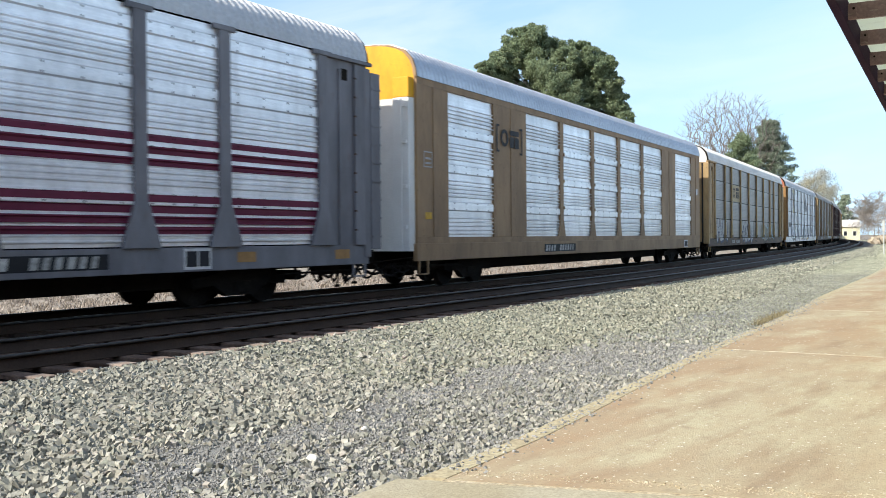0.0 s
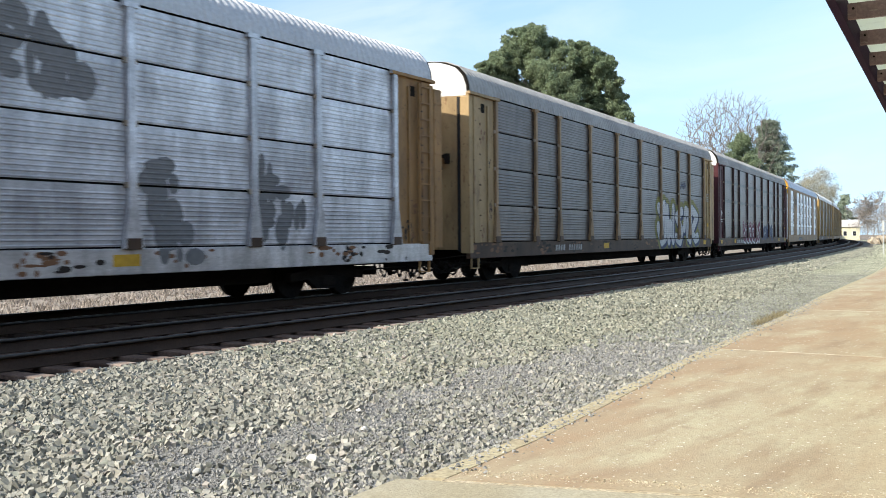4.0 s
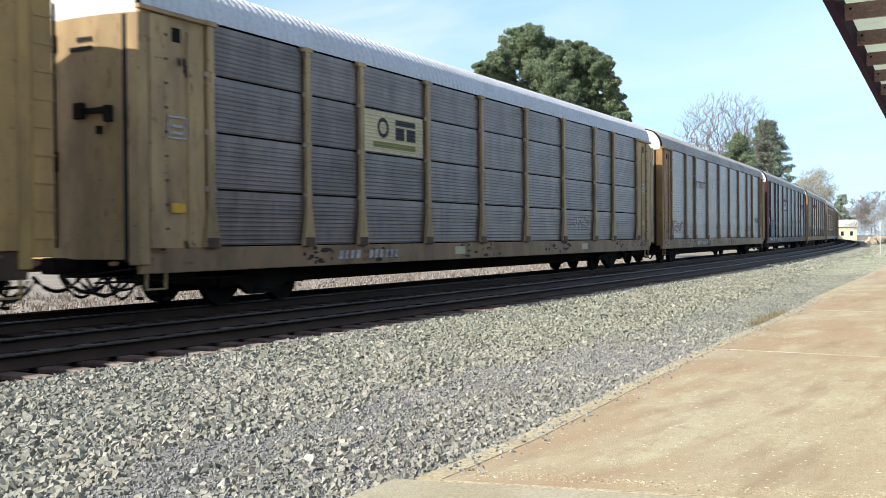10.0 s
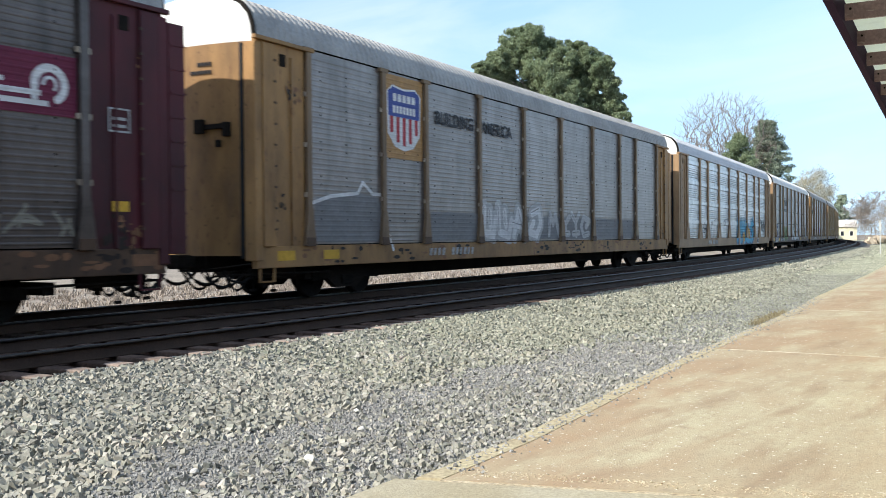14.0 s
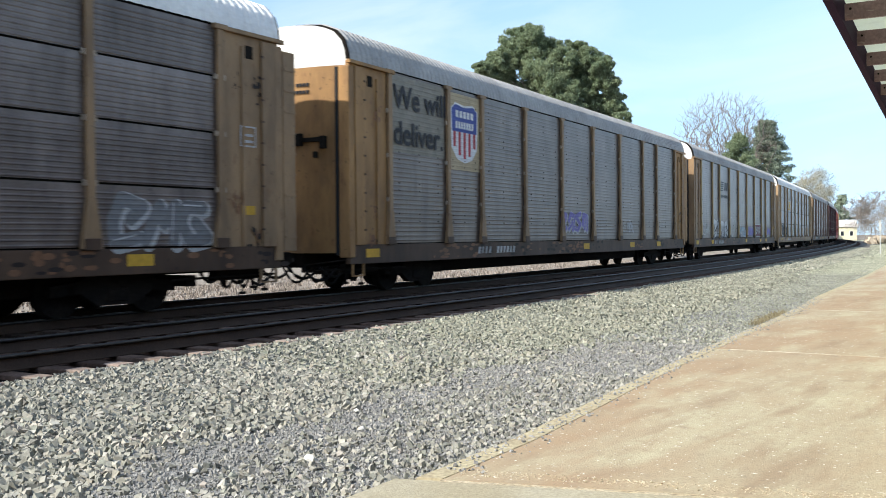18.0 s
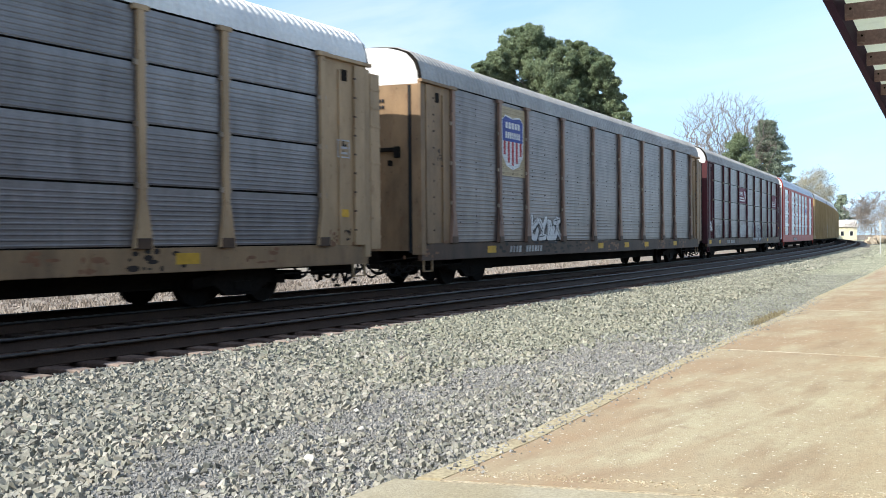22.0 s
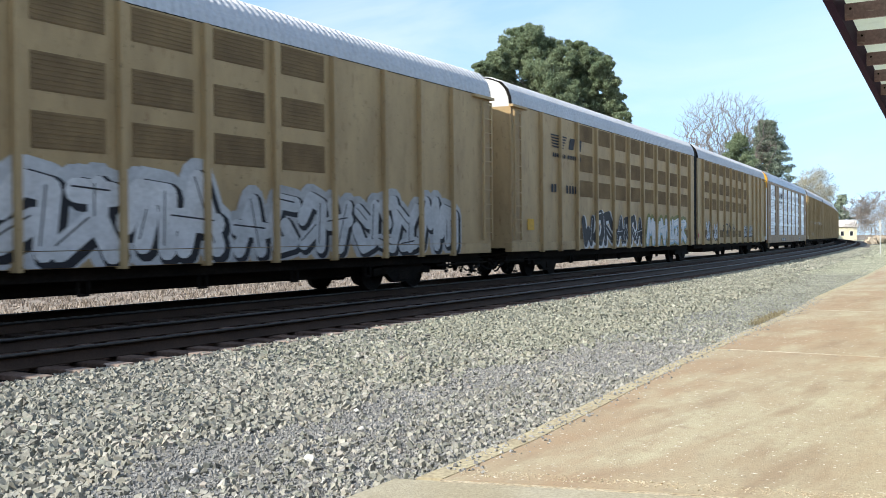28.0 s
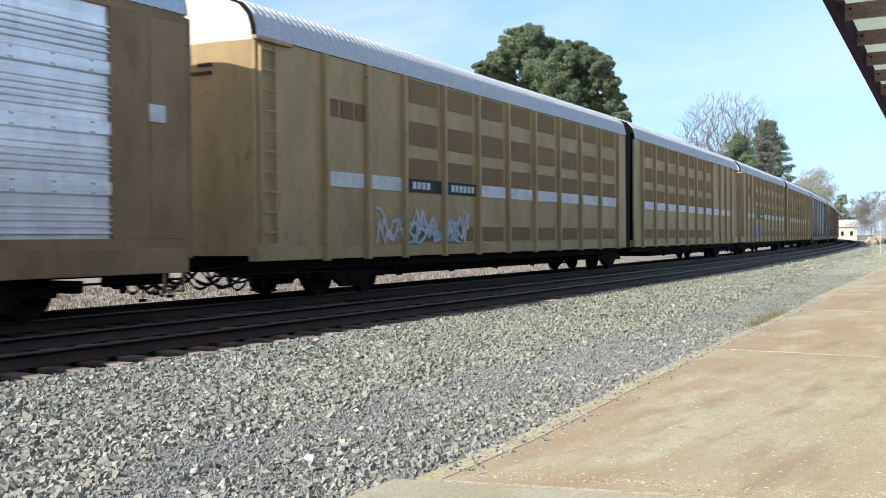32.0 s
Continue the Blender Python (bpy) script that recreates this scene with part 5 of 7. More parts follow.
def limb_mesh(rng, height, spread, levels, kids, r0, up=0.5, first=0.25, twist=0.0):
    """A bare branching skeleton of tapered rods."""
    vs, fs = [], []

    def seg(a, b, ra, rb):
        d = (b - a).normalized()
        u = d.orthogonal().normalized()
        w = d.cross(u)
        k = len(vs)
        for p, r in ((a, ra), (b, rb)):
            for i in range(4):
                t = i * math.pi / 2
                vs.append(tuple(p + (u * math.cos(t) + w * math.sin(t)) * r))
        for i in range(4):
            fs.append((k + i, k + (i + 1) % 4, k + 4 + (i + 1) % 4, k + 4 + i))

    def grow(p, d, length, r, level):
        n = 3
        for i in range(n):
            nd = (d + Vector((rng.uniform(-1, 1), rng.uniform(-1, 1), rng.uniform(-0.4, 0.8) * up)) * 0.22).normalized()
            q = p + nd * length / n
            r2 = max(r * 0.82, 0.035)
            seg(p, q, r, r2)
            p, d, r = q, nd, r2
            if level > 0 and (level < levels or i >= 1):
                for _ in range(kids if i == n - 1 else max(1, kids - 1)):
                    side = Vector((rng.uniform(-1, 1), rng.uniform(-1, 1), rng.uniform(-0.1, 0.9) * up)).normalized()
                    grow(p, (d * 0.55 + side * spread).normalized(), length * rng.uniform(0.5, 0.75), r * 0.6, level - 1)
    grow(Vector((0, 0, 0)), Vector((0, 0, 1)), height * 0.45, r0, levels)
    top = max(v[2] for v in vs)
    k = height / top
    return arrays_mesh("limbs", np.array(vs) * k, np.array(fs))


def fan_mesh(seed, height, width, tips=900, thin=0.027):
    """A leafless tree: twigs reach out to points spread through a rounded crown, each from the nearest branch, and thicken inwards."""
    rng = np.random.default_rng(seed)
    fork = height * 0.24
    P, parent = [np.array((0.0, 0.0, fork * k / 4)) for k in range(5)], [-1, 0, 1, 2, 3]
    d = rng.normal(size=(tips, 3))
    d /= np.linalg.norm(d, axis=1, keepdims=True)
    goal = d * (rng.random(tips) ** 0.40)[:, None] * np.array([width / 2, width / 2, height * 0.33]) + np.array([0, 0, height * 0.67])
    goal = goal[np.argsort(np.linalg.norm(goal - np.array([0, 0, fork]), axis=1) + rng.uniform(0, 1.5, tips))]
    store, used = np.zeros((tips * 12, 3)), 5
    store[:5] = np.array(P)
    for g in goal:
        A = store[:used]
        cost = np.linalg.norm(A - g, axis=1) + np.maximum(0, A[:, 2] - g[2] + 0.3) * 2.5
        away = A - np.array([0, 0, fork])
        out = g - np.array([0, 0, fork])
        cosine = (away @ out) / (np.linalg.norm(away, axis=1) * np.linalg.norm(out) + 1e-6)
        cost += (1 - cosine) * np.linalg.norm(away, axis=1) * 6.5
        cost[:4] += 50
        i = int(np.argmin(cost))
        n = max(1, int(np.linalg.norm(g - P[i]) / 0.7))
        start = P[i].copy()
        bend = rng.normal(size=3) * 0.02 * np.linalg.norm(g - start)
        for k in range(1, n + 1):
            t = k / n
            P.append(start + (g - start) * t + bend * t * (1 - t) * 2 + np.array([0, 0, -0.25 * t * (1 - t)]) + rng.normal(size=3) * 0.012)
            parent.append(i if k == 1 else len(P) - 2)
            store[used] = P[-1]
            used += 1
    for i in range(5, len(P)):
        if rng.random() < 0.6:
            out = P[i] - np.array([0, 0, fork])
            way = out / np.linalg.norm(out) + rng.normal(size=3) * 0.55
            P.append(P[i] + way / np.linalg.norm(way) * rng.uniform(0.5, 1.2))
            parent.append(i)
    load = np.ones(len(P))
    for i in range(len(P) - 1, 0, -1):
        load[parent[i]] += load[i]
    rad = thin * (load / 2) ** 0.43
    vs, fs = [], []
    for i in range(1, len(P)):
        a, b = Vector(P[parent[i]]), Vector(P[i])
        ax = (b - a).normalized()
        u = ax.orthogonal().normalized()
        w = ax.cross(u)
        k = len(vs)
        for p, r in ((a, min(rad[parent[i]], rad[i] * 1.4)), (b, rad[i])):
            for j in range(3):
                vs.append(tuple(p + (u * math.cos(j * math.tau / 3) + w * math.sin(j * math.tau / 3)) * r))
        fs += [(k + j, k + (j + 1) % 3, k + 3 + (j + 1) % 3, k + 3 + j) for j in range(3)]
    return arrays_mesh("limbs", np.array(vs), np.array(fs))


def leafy(m, share=0.35):
    """Lets part of the light through the blades."""
    N, L = m.node_tree.nodes, m.node_tree.links
    b = N["Principled BSDF"]
    tr = N.new("ShaderNodeBsdfTranslucent")
    L.new(b.inputs["Base Color"].links[0].from_socket, tr.inputs[0])
    mx = N.new("ShaderNodeMixShader")
    mx.inputs[0].default_value = share
    L.new(b.outputs[0], mx.inputs[1])
    L.new(tr.outputs[0], mx.inputs[2])
    L.new(mx.outputs[0], N["Material Output"].inputs[0])


for needles in (NEEDLES, SPRUCE, BUDS, BRUSH):
    leafy(needles)


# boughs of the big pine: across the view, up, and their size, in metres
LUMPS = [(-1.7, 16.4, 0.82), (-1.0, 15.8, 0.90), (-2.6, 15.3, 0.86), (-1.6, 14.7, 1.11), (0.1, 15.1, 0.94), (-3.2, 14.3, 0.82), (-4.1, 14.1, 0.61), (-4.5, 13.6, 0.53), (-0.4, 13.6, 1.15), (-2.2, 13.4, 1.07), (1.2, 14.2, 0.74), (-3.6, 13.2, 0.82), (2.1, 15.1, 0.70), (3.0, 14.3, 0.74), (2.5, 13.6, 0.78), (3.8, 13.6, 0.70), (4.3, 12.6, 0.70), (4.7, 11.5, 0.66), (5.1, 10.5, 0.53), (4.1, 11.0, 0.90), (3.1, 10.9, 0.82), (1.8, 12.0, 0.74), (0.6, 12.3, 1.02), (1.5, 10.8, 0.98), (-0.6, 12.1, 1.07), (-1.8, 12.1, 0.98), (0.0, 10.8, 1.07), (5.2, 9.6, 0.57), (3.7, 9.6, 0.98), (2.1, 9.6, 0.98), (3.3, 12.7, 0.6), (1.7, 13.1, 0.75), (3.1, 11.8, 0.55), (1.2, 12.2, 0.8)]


def build_trees():
    rng = np.random.default_rng(11)
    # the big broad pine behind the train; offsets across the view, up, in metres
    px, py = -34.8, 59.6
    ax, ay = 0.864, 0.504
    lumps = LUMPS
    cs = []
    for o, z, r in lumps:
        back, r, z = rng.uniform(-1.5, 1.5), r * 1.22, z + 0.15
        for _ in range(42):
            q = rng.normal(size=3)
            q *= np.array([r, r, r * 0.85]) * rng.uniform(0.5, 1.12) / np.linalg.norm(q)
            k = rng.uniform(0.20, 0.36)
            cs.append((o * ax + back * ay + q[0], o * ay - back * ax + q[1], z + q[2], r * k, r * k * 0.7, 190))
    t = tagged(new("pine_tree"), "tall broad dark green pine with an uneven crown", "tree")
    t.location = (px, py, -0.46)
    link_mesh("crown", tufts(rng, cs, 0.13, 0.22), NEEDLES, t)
    bm = bmesh.new()
    rod(bm, (0, 0, 0), (-0.3, 0, 7.5), 0.42, 0.28, 10)
    rod(bm, (-0.3, 0, 7.4), (-0.9, 0.1, 14.5), 0.28, 0.06, 8)
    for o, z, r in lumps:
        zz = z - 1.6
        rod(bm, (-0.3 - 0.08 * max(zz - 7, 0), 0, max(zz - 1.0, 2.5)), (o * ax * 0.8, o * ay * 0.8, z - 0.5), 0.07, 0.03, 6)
    part("trunk", bm, BARK, t)
    # the conifer further along
    t = tagged(new("conifer_tree"), "grey green conifer with loose open branches", "tree")
    t.location = (-47.9, 150.1, -0.46)
    cs = []
    for i in range(520):
        z = 3.0 + 16.6 * (i / 520) ** 0.85
        rr = 5.9 * (1 - (z / 20.6) ** 2.3) + 0.3
        a = rng.uniform(0, math.tau)
        d = rr * rng.uniform(0.15, 1.15) * (0.78 + 0.22 * math.sin(3 * a + z * 1.9))
        cs.append((d * math.cos(a), d * math.sin(a), z - 0.12 * d, rng.uniform(0.45, 0.95), rng.uniform(0.22, 0.45), 130))
    link_mesh("crown", tufts(rng, cs, 0.20, 0.25), SPRUCE, t)
    bm = bmesh.new()
    rod(bm, (0, 0, 0), (0, 0, 20.0), 0.4, 0.05, 8)
    part("trunk", bm, BARK, t)
    t = tagged(new("conifer_tree"), "lower bushy dark green conifer", "tree")
    t.location = (-48.0, 137.9, -0.46)
    cs = []
    for i in range(170):
        z = 2.0 + 14.4 * (i / 170)
        rr = 4.4 * (1 - (z / 17.4) ** 2.4) + 0.3
        a = rng.uniform(0, math.tau)
        d = rr * rng.uniform(0.3, 0.95)
        cs.append((d * math.cos(a), d * math.sin(a), z, rng.uniform(0.4, 0.9), rng.uniform(0.3, 0.6), 150))
    link_mesh("crown", tufts(rng, cs, 0.2, 0.3), NEEDLES, t)
    bm = bmesh.new()
    rod(bm, (0, 0, 0), (0, 0, 13.0), 0.3, 0.05, 8)
    part("trunk", bm, BARK, t)
    # bare trees
    def bare(x, y, h, mat_, label, seed, spread):
        t = tagged(new("bare_tree"), label, "tree")
        t.location = (x, y, -0.46)
        link_mesh("trunk", fan_mesh(seed, h, spread, 1900, 0.019), mat_, t)
        return t
    bare(-52.9, 145.7, 24.4, TWIGS, "tall leafless tree with fine pale twigs", seed=3, spread=16.5)
    bare(-57.6, 144.3, 16.5, TWIGS, "lower leafless tree with fine pale twigs", seed=8, spread=9.0)
    t = tagged(new("budding_tree"), "pale yellowish tree just coming into bud", "tree")
    t.location = (-86.7, 318.4, -0.46)
    link_mesh("trunk", fan_mesh(9, 24.0, 15.0, 500), BUDS, t)
    cs = []
    for i in range(150):
        a, e = rng.uniform(0, math.tau), rng.uniform(0, 1) ** 0.6
        cs.append((7.2 * e * math.cos(a), 7.2 * e * math.sin(a), 9 + (15.5 - 7.5 * e * e) * rng.uniform(0.1, 1), 1.7, 1.3, 110))
    link_mesh("crown", tufts(rng, cs, 0.30, 0.2), BUDS, t)
    # leafless brush on the outside of the curve
    spots = [(-81.0, 344.0, 12.0, 31), (-55.5, 250.0, 12.0, 32), (-52.5, 245.0, 13.0, 33), (-49.0, 248.0, 14.0, 34), (-85.0, 360.0, 12.5, 35), (-51.5, 236.0, 7.5, 36), (-46.5, 235.0, 12.5, 37), (-45.0, 226.0, 8.0, 38)]
    for x, y, h, sd in spots:
        t = tagged(new("brush_tree"), "tangled leafless brush, grey and reddish brown", "bush")
        t.location = (x, y, -0.46)
        link_mesh("trunk", limb_mesh(random.Random(sd), h, 0.95, 5, 2, 0.16), BRUSH, t)
        cs = [(rng.uniform(-3.6, 3.6), rng.uniform(-3.6, 3.6), rng.uniform(0.6, h * 0.75), 1.5, 1.1, 150) for _ in range(24)]
        link_mesh("crown", tufts(rng, cs, 0.17, 0.16), BRUSH, t)
    t = tagged(new("conifer_tree"), "small far dark spruce", "tree")
    t.location = (-76.0, 310.8, -0.46)
    cs = []
    for i in range(24):
        z = 6.0 + 8.0 * i / 24
        cs.append((rng.uniform(-1, 1) * (15 - z) * 0.35, rng.uniform(-1, 1) * (15 - z) * 0.35, z, 0.9, 0.6, 60))
    link_mesh("crown", tufts(rng, cs, 0.5), SPRUCE, t)
    bm = bmesh.new()
    rod(bm, (0, 0, 0), (0, 0, 13.5), 0.3, 0.06, 6)
    part("trunk", bm, BARK, t)


def build_far_things():
    h = tagged(new("house"), "small pale yellow house with a light roof", "house")
    h.matrix_world = pose(-70.4, 291.6, -0.46, 0, 0, 20)
    CREAMW = mat("cream_siding", (0.75, 0.70, 0.48), rough=0.8, vary=0.1)
    ROOFH = mat("pale_shingles", (0.55, 0.52, 0.48), rough=0.9, vary=0.2)
    GLASSD = mat("dark_window", (0.03, 0.035, 0.04), rough=0.15, vary=0.1, bump=0)
    part("wall", boxes((-2.6, 2.6, -3.0, 3.0, 0, 4.0)), CREAMW, h)
    bm = bmesh.new()
    v = [bm.verts.new(p) for p in ((-2.9, -3.4, 3.9), (2.9, -3.4, 3.9), (2.9, 3.4, 3.9), (-2.9, 3.4, 3.9), (-2.9, 0, 6.0), (2.9, 0, 6.0))]
    for f in ((0, 1, 5, 4), (2, 3, 4, 5), (1, 2, 5), (3, 0, 4), (3, 2, 1, 0)):
        bm.faces.new([v[i] for i in f])
    part("roof", bm, ROOFH, h)
    for x in (-1.3, 1.2):
        w = part("window", boxes((x - 0.5, x + 0.5, -3.06, -3.0, 1.3, 2.7)), WHITE, h)
        part("pane", boxes((x - 0.42, x + 0.42, -3.08, -3.06, 1.38, 2.62)), GLASSD, w)
    p = tagged(new("marker_post"), "thin pale grey trackside marker post", "post")
    p.location = (-16.6, 79.3, -0.45)
    part("pole", rod(bmesh.new(), (0, 0, 0), (0, 0, 2.75), 0.05, 0.045, 10), POSTGREY, p)
    part("blade", boxes((-0.09, 0.09, -0.075, -0.052, 1.9, 2.7), bevel=0.006), POSTGREY, p)
    stones("rubble_heap", 40, 260, 165, 200, 6.5, 11.5, 0.3, 1.0, [(6, -0.4), (8, 0.1), (9, 0.3), (11, -0.4)], "heap of tan rubble beside the track", BRUSHROCK)


POSTGREY = mat("weathered_grey_post", (0.50, 0.51, 0.49), rough=0.8, vary=0.2)
BRUSHROCK = mat("tan_rubble", (0.50, 0.42, 0.32), rough=0.95, vary=0.3, island=0.35)

build_ground()
build_stones()
build_dry_grass()
build_small_finds()
build_platform()
build_tracks()
TRAIN = build_train()
build_canopy()
build_trees()
build_far_things()

# ---- details on the cars ----

INKS = {k: mat("ink_" + k, c, rough=0.6, vary=0.2, grain=12, blotch=2.0, bump=0.03) for k, c in {
    "white": (0.66, 0.66, 0.66), "chalk": (0.42, 0.42, 0.42), "black": (0.025, 0.025, 0.03), "navy": (0.05, 0.06, 0.12), "maroon": (0.145, 0.022, 0.05), "red": (0.42, 0.05, 0.06),
    "blue": (0.06, 0.09, 0.30), "sky": (0.30, 0.42, 0.50), "cyan": (0.06, 0.34, 0.50), "olive": (0.20, 0.19, 0.06), "green": (0.10, 0.16, 0.03), "yellow": (0.62, 0.36, 0.045), "soot": (0.03, 0.021, 0.017), "violet": (0.22, 0.19, 0.46),
    "tan": (0.42, 0.335, 0.21), "cream": (0.55, 0.48, 0.30), "orange": (0.40, 0.225, 0.09), "grey": (0.19, 0.19, 0.195), "dust": (0.24, 0.22, 0.18), "rust": (0.22, 0.11, 0.06), "paper": (0.52, 0.53, 0.54)}.items()}


def rib_rows(kind):
    """Bands of the side from foot to eave, each with its depth below and above: paint follows the ribs and the valleys."""
    out = []
    def add_rows(z0, h, ridges, base, depth):
        base -= 0.004
        prof = [(0.0, base)]
        for a, b in ridges:
            r = min((b - a) * 0.36, 0.03)
            prof += [(a, base), (a + r, base - depth), (b - r, base - depth), (b, base)]
        prof.append((h, base))
        for (za, ya), (zb, yb) in zip(prof, prof[1:]):
            if zb - za > 1e-5:
                out.append((z0 + za, z0 + zb, ya, yb))
    if kind in ("four", "one", "big"):
        out.append((Z_SILL + 0.01, Z_DECK - 0.02, -HALF_W - 0.024, -HALF_W - 0.024))
    if kind == "four":
        for z0, z1 in ((1.17, 2.19), (2.23, 3.24), (3.28, 4.29), (4.33, 5.24)):
            add_rows(z0, z1 - z0, even(z1 - z0, 0.085, 0.5, 0.01), -HALF_W + 0.01, 0.007)
    elif kind == "one":
        add_rows(Z_DECK + 0.015, 4.08, even(4.08, 0.11, 0.5), -HALF_W + 0.01, 0.0045)
    elif kind == "big":
        add_rows(Z_DECK + 0.015, 4.08, grouped(4.08), -HALF_W + 0.01, 0.035)
    elif kind == "inset":
        add_rows(1.30, 3.80, grouped(3.80), -HALF_W + 0.045, 0.045)
    elif kind == "flat":
        out.append((0.85, 1.112, -HALF_W - 0.026, -HALF_W - 0.026))
        out.append((1.125, 5.25, -HALF_W - 0.028, -HALF_W - 0.028))
    elif kind == "smooth":
        out.append((0.7, 5.3, -HALF_W - 0.036, -HALF_W - 0.036))
    return out


ROWS = {k: rib_rows(k) for k in ("four", "one", "big", "inset", "flat", "smooth")}


def clip(poly, z0, z1):
    """A convex polygon of (x, z) cut to a band of heights."""
    for lim, sign in ((z0, 1), (z1, -1)):
        out = []
        for (xa, za), (xb, zb) in zip(poly, poly[1:] + poly[:1]):
            ia, ib = sign * (za - lim) >= 0, sign * (zb - lim) >= 0
            if ia:
                out.append((xa, za))
            if ia != ib:
                k = (lim - za) / (zb - za)
                out.append((xa + (xb - xa) * k, lim))
        poly = out
        if len(poly) < 3:
            return []
    return poly


def inked(car, name, polys, ink, kind, layer=0, label=""):
    """Paint on a car's side: convex shapes of (x, z) laid over its ribs."""
    vs, fs = [], []
    for n, poly in enumerate(polys):
        zs = [p[1] for p in poly]
        for z0, z1, ya, yb in ROWS[kind]:
            if z1 <= min(zs) or z0 >= max(zs):
                continue
            q = clip(list(poly), z0, z1)
            if len(q) >= 3:
                k = len(vs)
                lift = layer * 0.0025 + (n % 40) * 0.00005
                vs += [(x, ya + (yb - ya) * (z - z0) / (z1 - z0) - lift, z) for x, z in q]
                fs.append(tuple(range(k, k + len(q))))
    if not fs:
        return None
    me = bpy.data.meshes.new(name)
    me.from_pydata(vs, [], fs)
    bm = bmesh.new()
    bm.from_mesh(me)
    bmesh.ops.remove_doubles(bm, verts=bm.verts, dist=0.00001)
    for f in bm.faces:
        f.normal_update()
        if f.normal.y > 0:
            f.normal_flip()
    bm.to_mesh(me)
    bm.free()
    ob = link_mesh(name, me, INKS[ink], car, label)
    return ob


def rect(x0, x1, z0, z1):
    return [(x0, z0), (x1, z0), (x1, z1), (x0, z1)]


def disc(x, z, rx, rz=None, n=14):
    rz = rz or rx
    return [(x + rx * math.cos(i * math.tau / n), z + rz * math.sin(i * math.tau / n)) for i in range(n)]


def stroke(pts, w):
    out = []
    for (xa, za), (xb, zb) in zip(pts, pts[1:]):
        d = math.hypot(xb - xa, zb - za) or 1e-6
        nx, nz = -(zb - za) / d * w / 2, (xb - xa) / d * w / 2
        out.append([(xa + nx, za + nz), (xa - nx, za - nz), (xb - nx, zb - nz), (xb + nx, zb + nz)])
    for x, z in pts:
        out.append(disc(x, z, w / 2, n=10))
    return out


def arc(x, z, r, a0, a1, w, n=12):
    return stroke([(x + r * math.cos(math.radians(a0 + (a1 - a0) * i / n)), z + r * math.sin(math.radians(a0 + (a1 - a0) * i / n))) for i in range(n + 1)], w)


# loose bent bands of no alphabet, in a unit square, that the sprayed pieces are made of
FORMS = [[[(0.1, 0), (0.0, 0.9), (0.6, 1.0), (0.9, 0.6)], [(0.3, 0.45), (0.9, 0.1)]],
         [[(0.0, 0.1), (0.5, 0.0), (0.95, 0.3), (0.5, 0.55), (0.1, 0.8), (0.9, 1.0)]],
         [[(0.0, 1.0), (0.2, 0.0), (0.5, 0.5), (0.8, 0.0), (1.0, 1.0)]],
         [[(0.9, 0.9), (0.2, 1.0), (0.0, 0.5), (0.25, 0.0), (0.95, 0.15), (0.6, 0.5)]],
         [[(0.05, 0.0), (0.5, 1.0), (0.95, 0.0)], [(0.0, 0.35), (1.05, 0.45)]],
         [[(0.1, 1.0), (0.1, 0.1), (0.9, 0.0), (1.0, 0.6)], [(0.55, 0.35), (0.55, 0.9)]],
         [[(0.5, 0.0), (0.45, 0.55), (0.0, 1.0)], [(0.45, 0.55), (1.0, 0.95)], [(0.1, 0.1), (0.9, 0.05)]]]


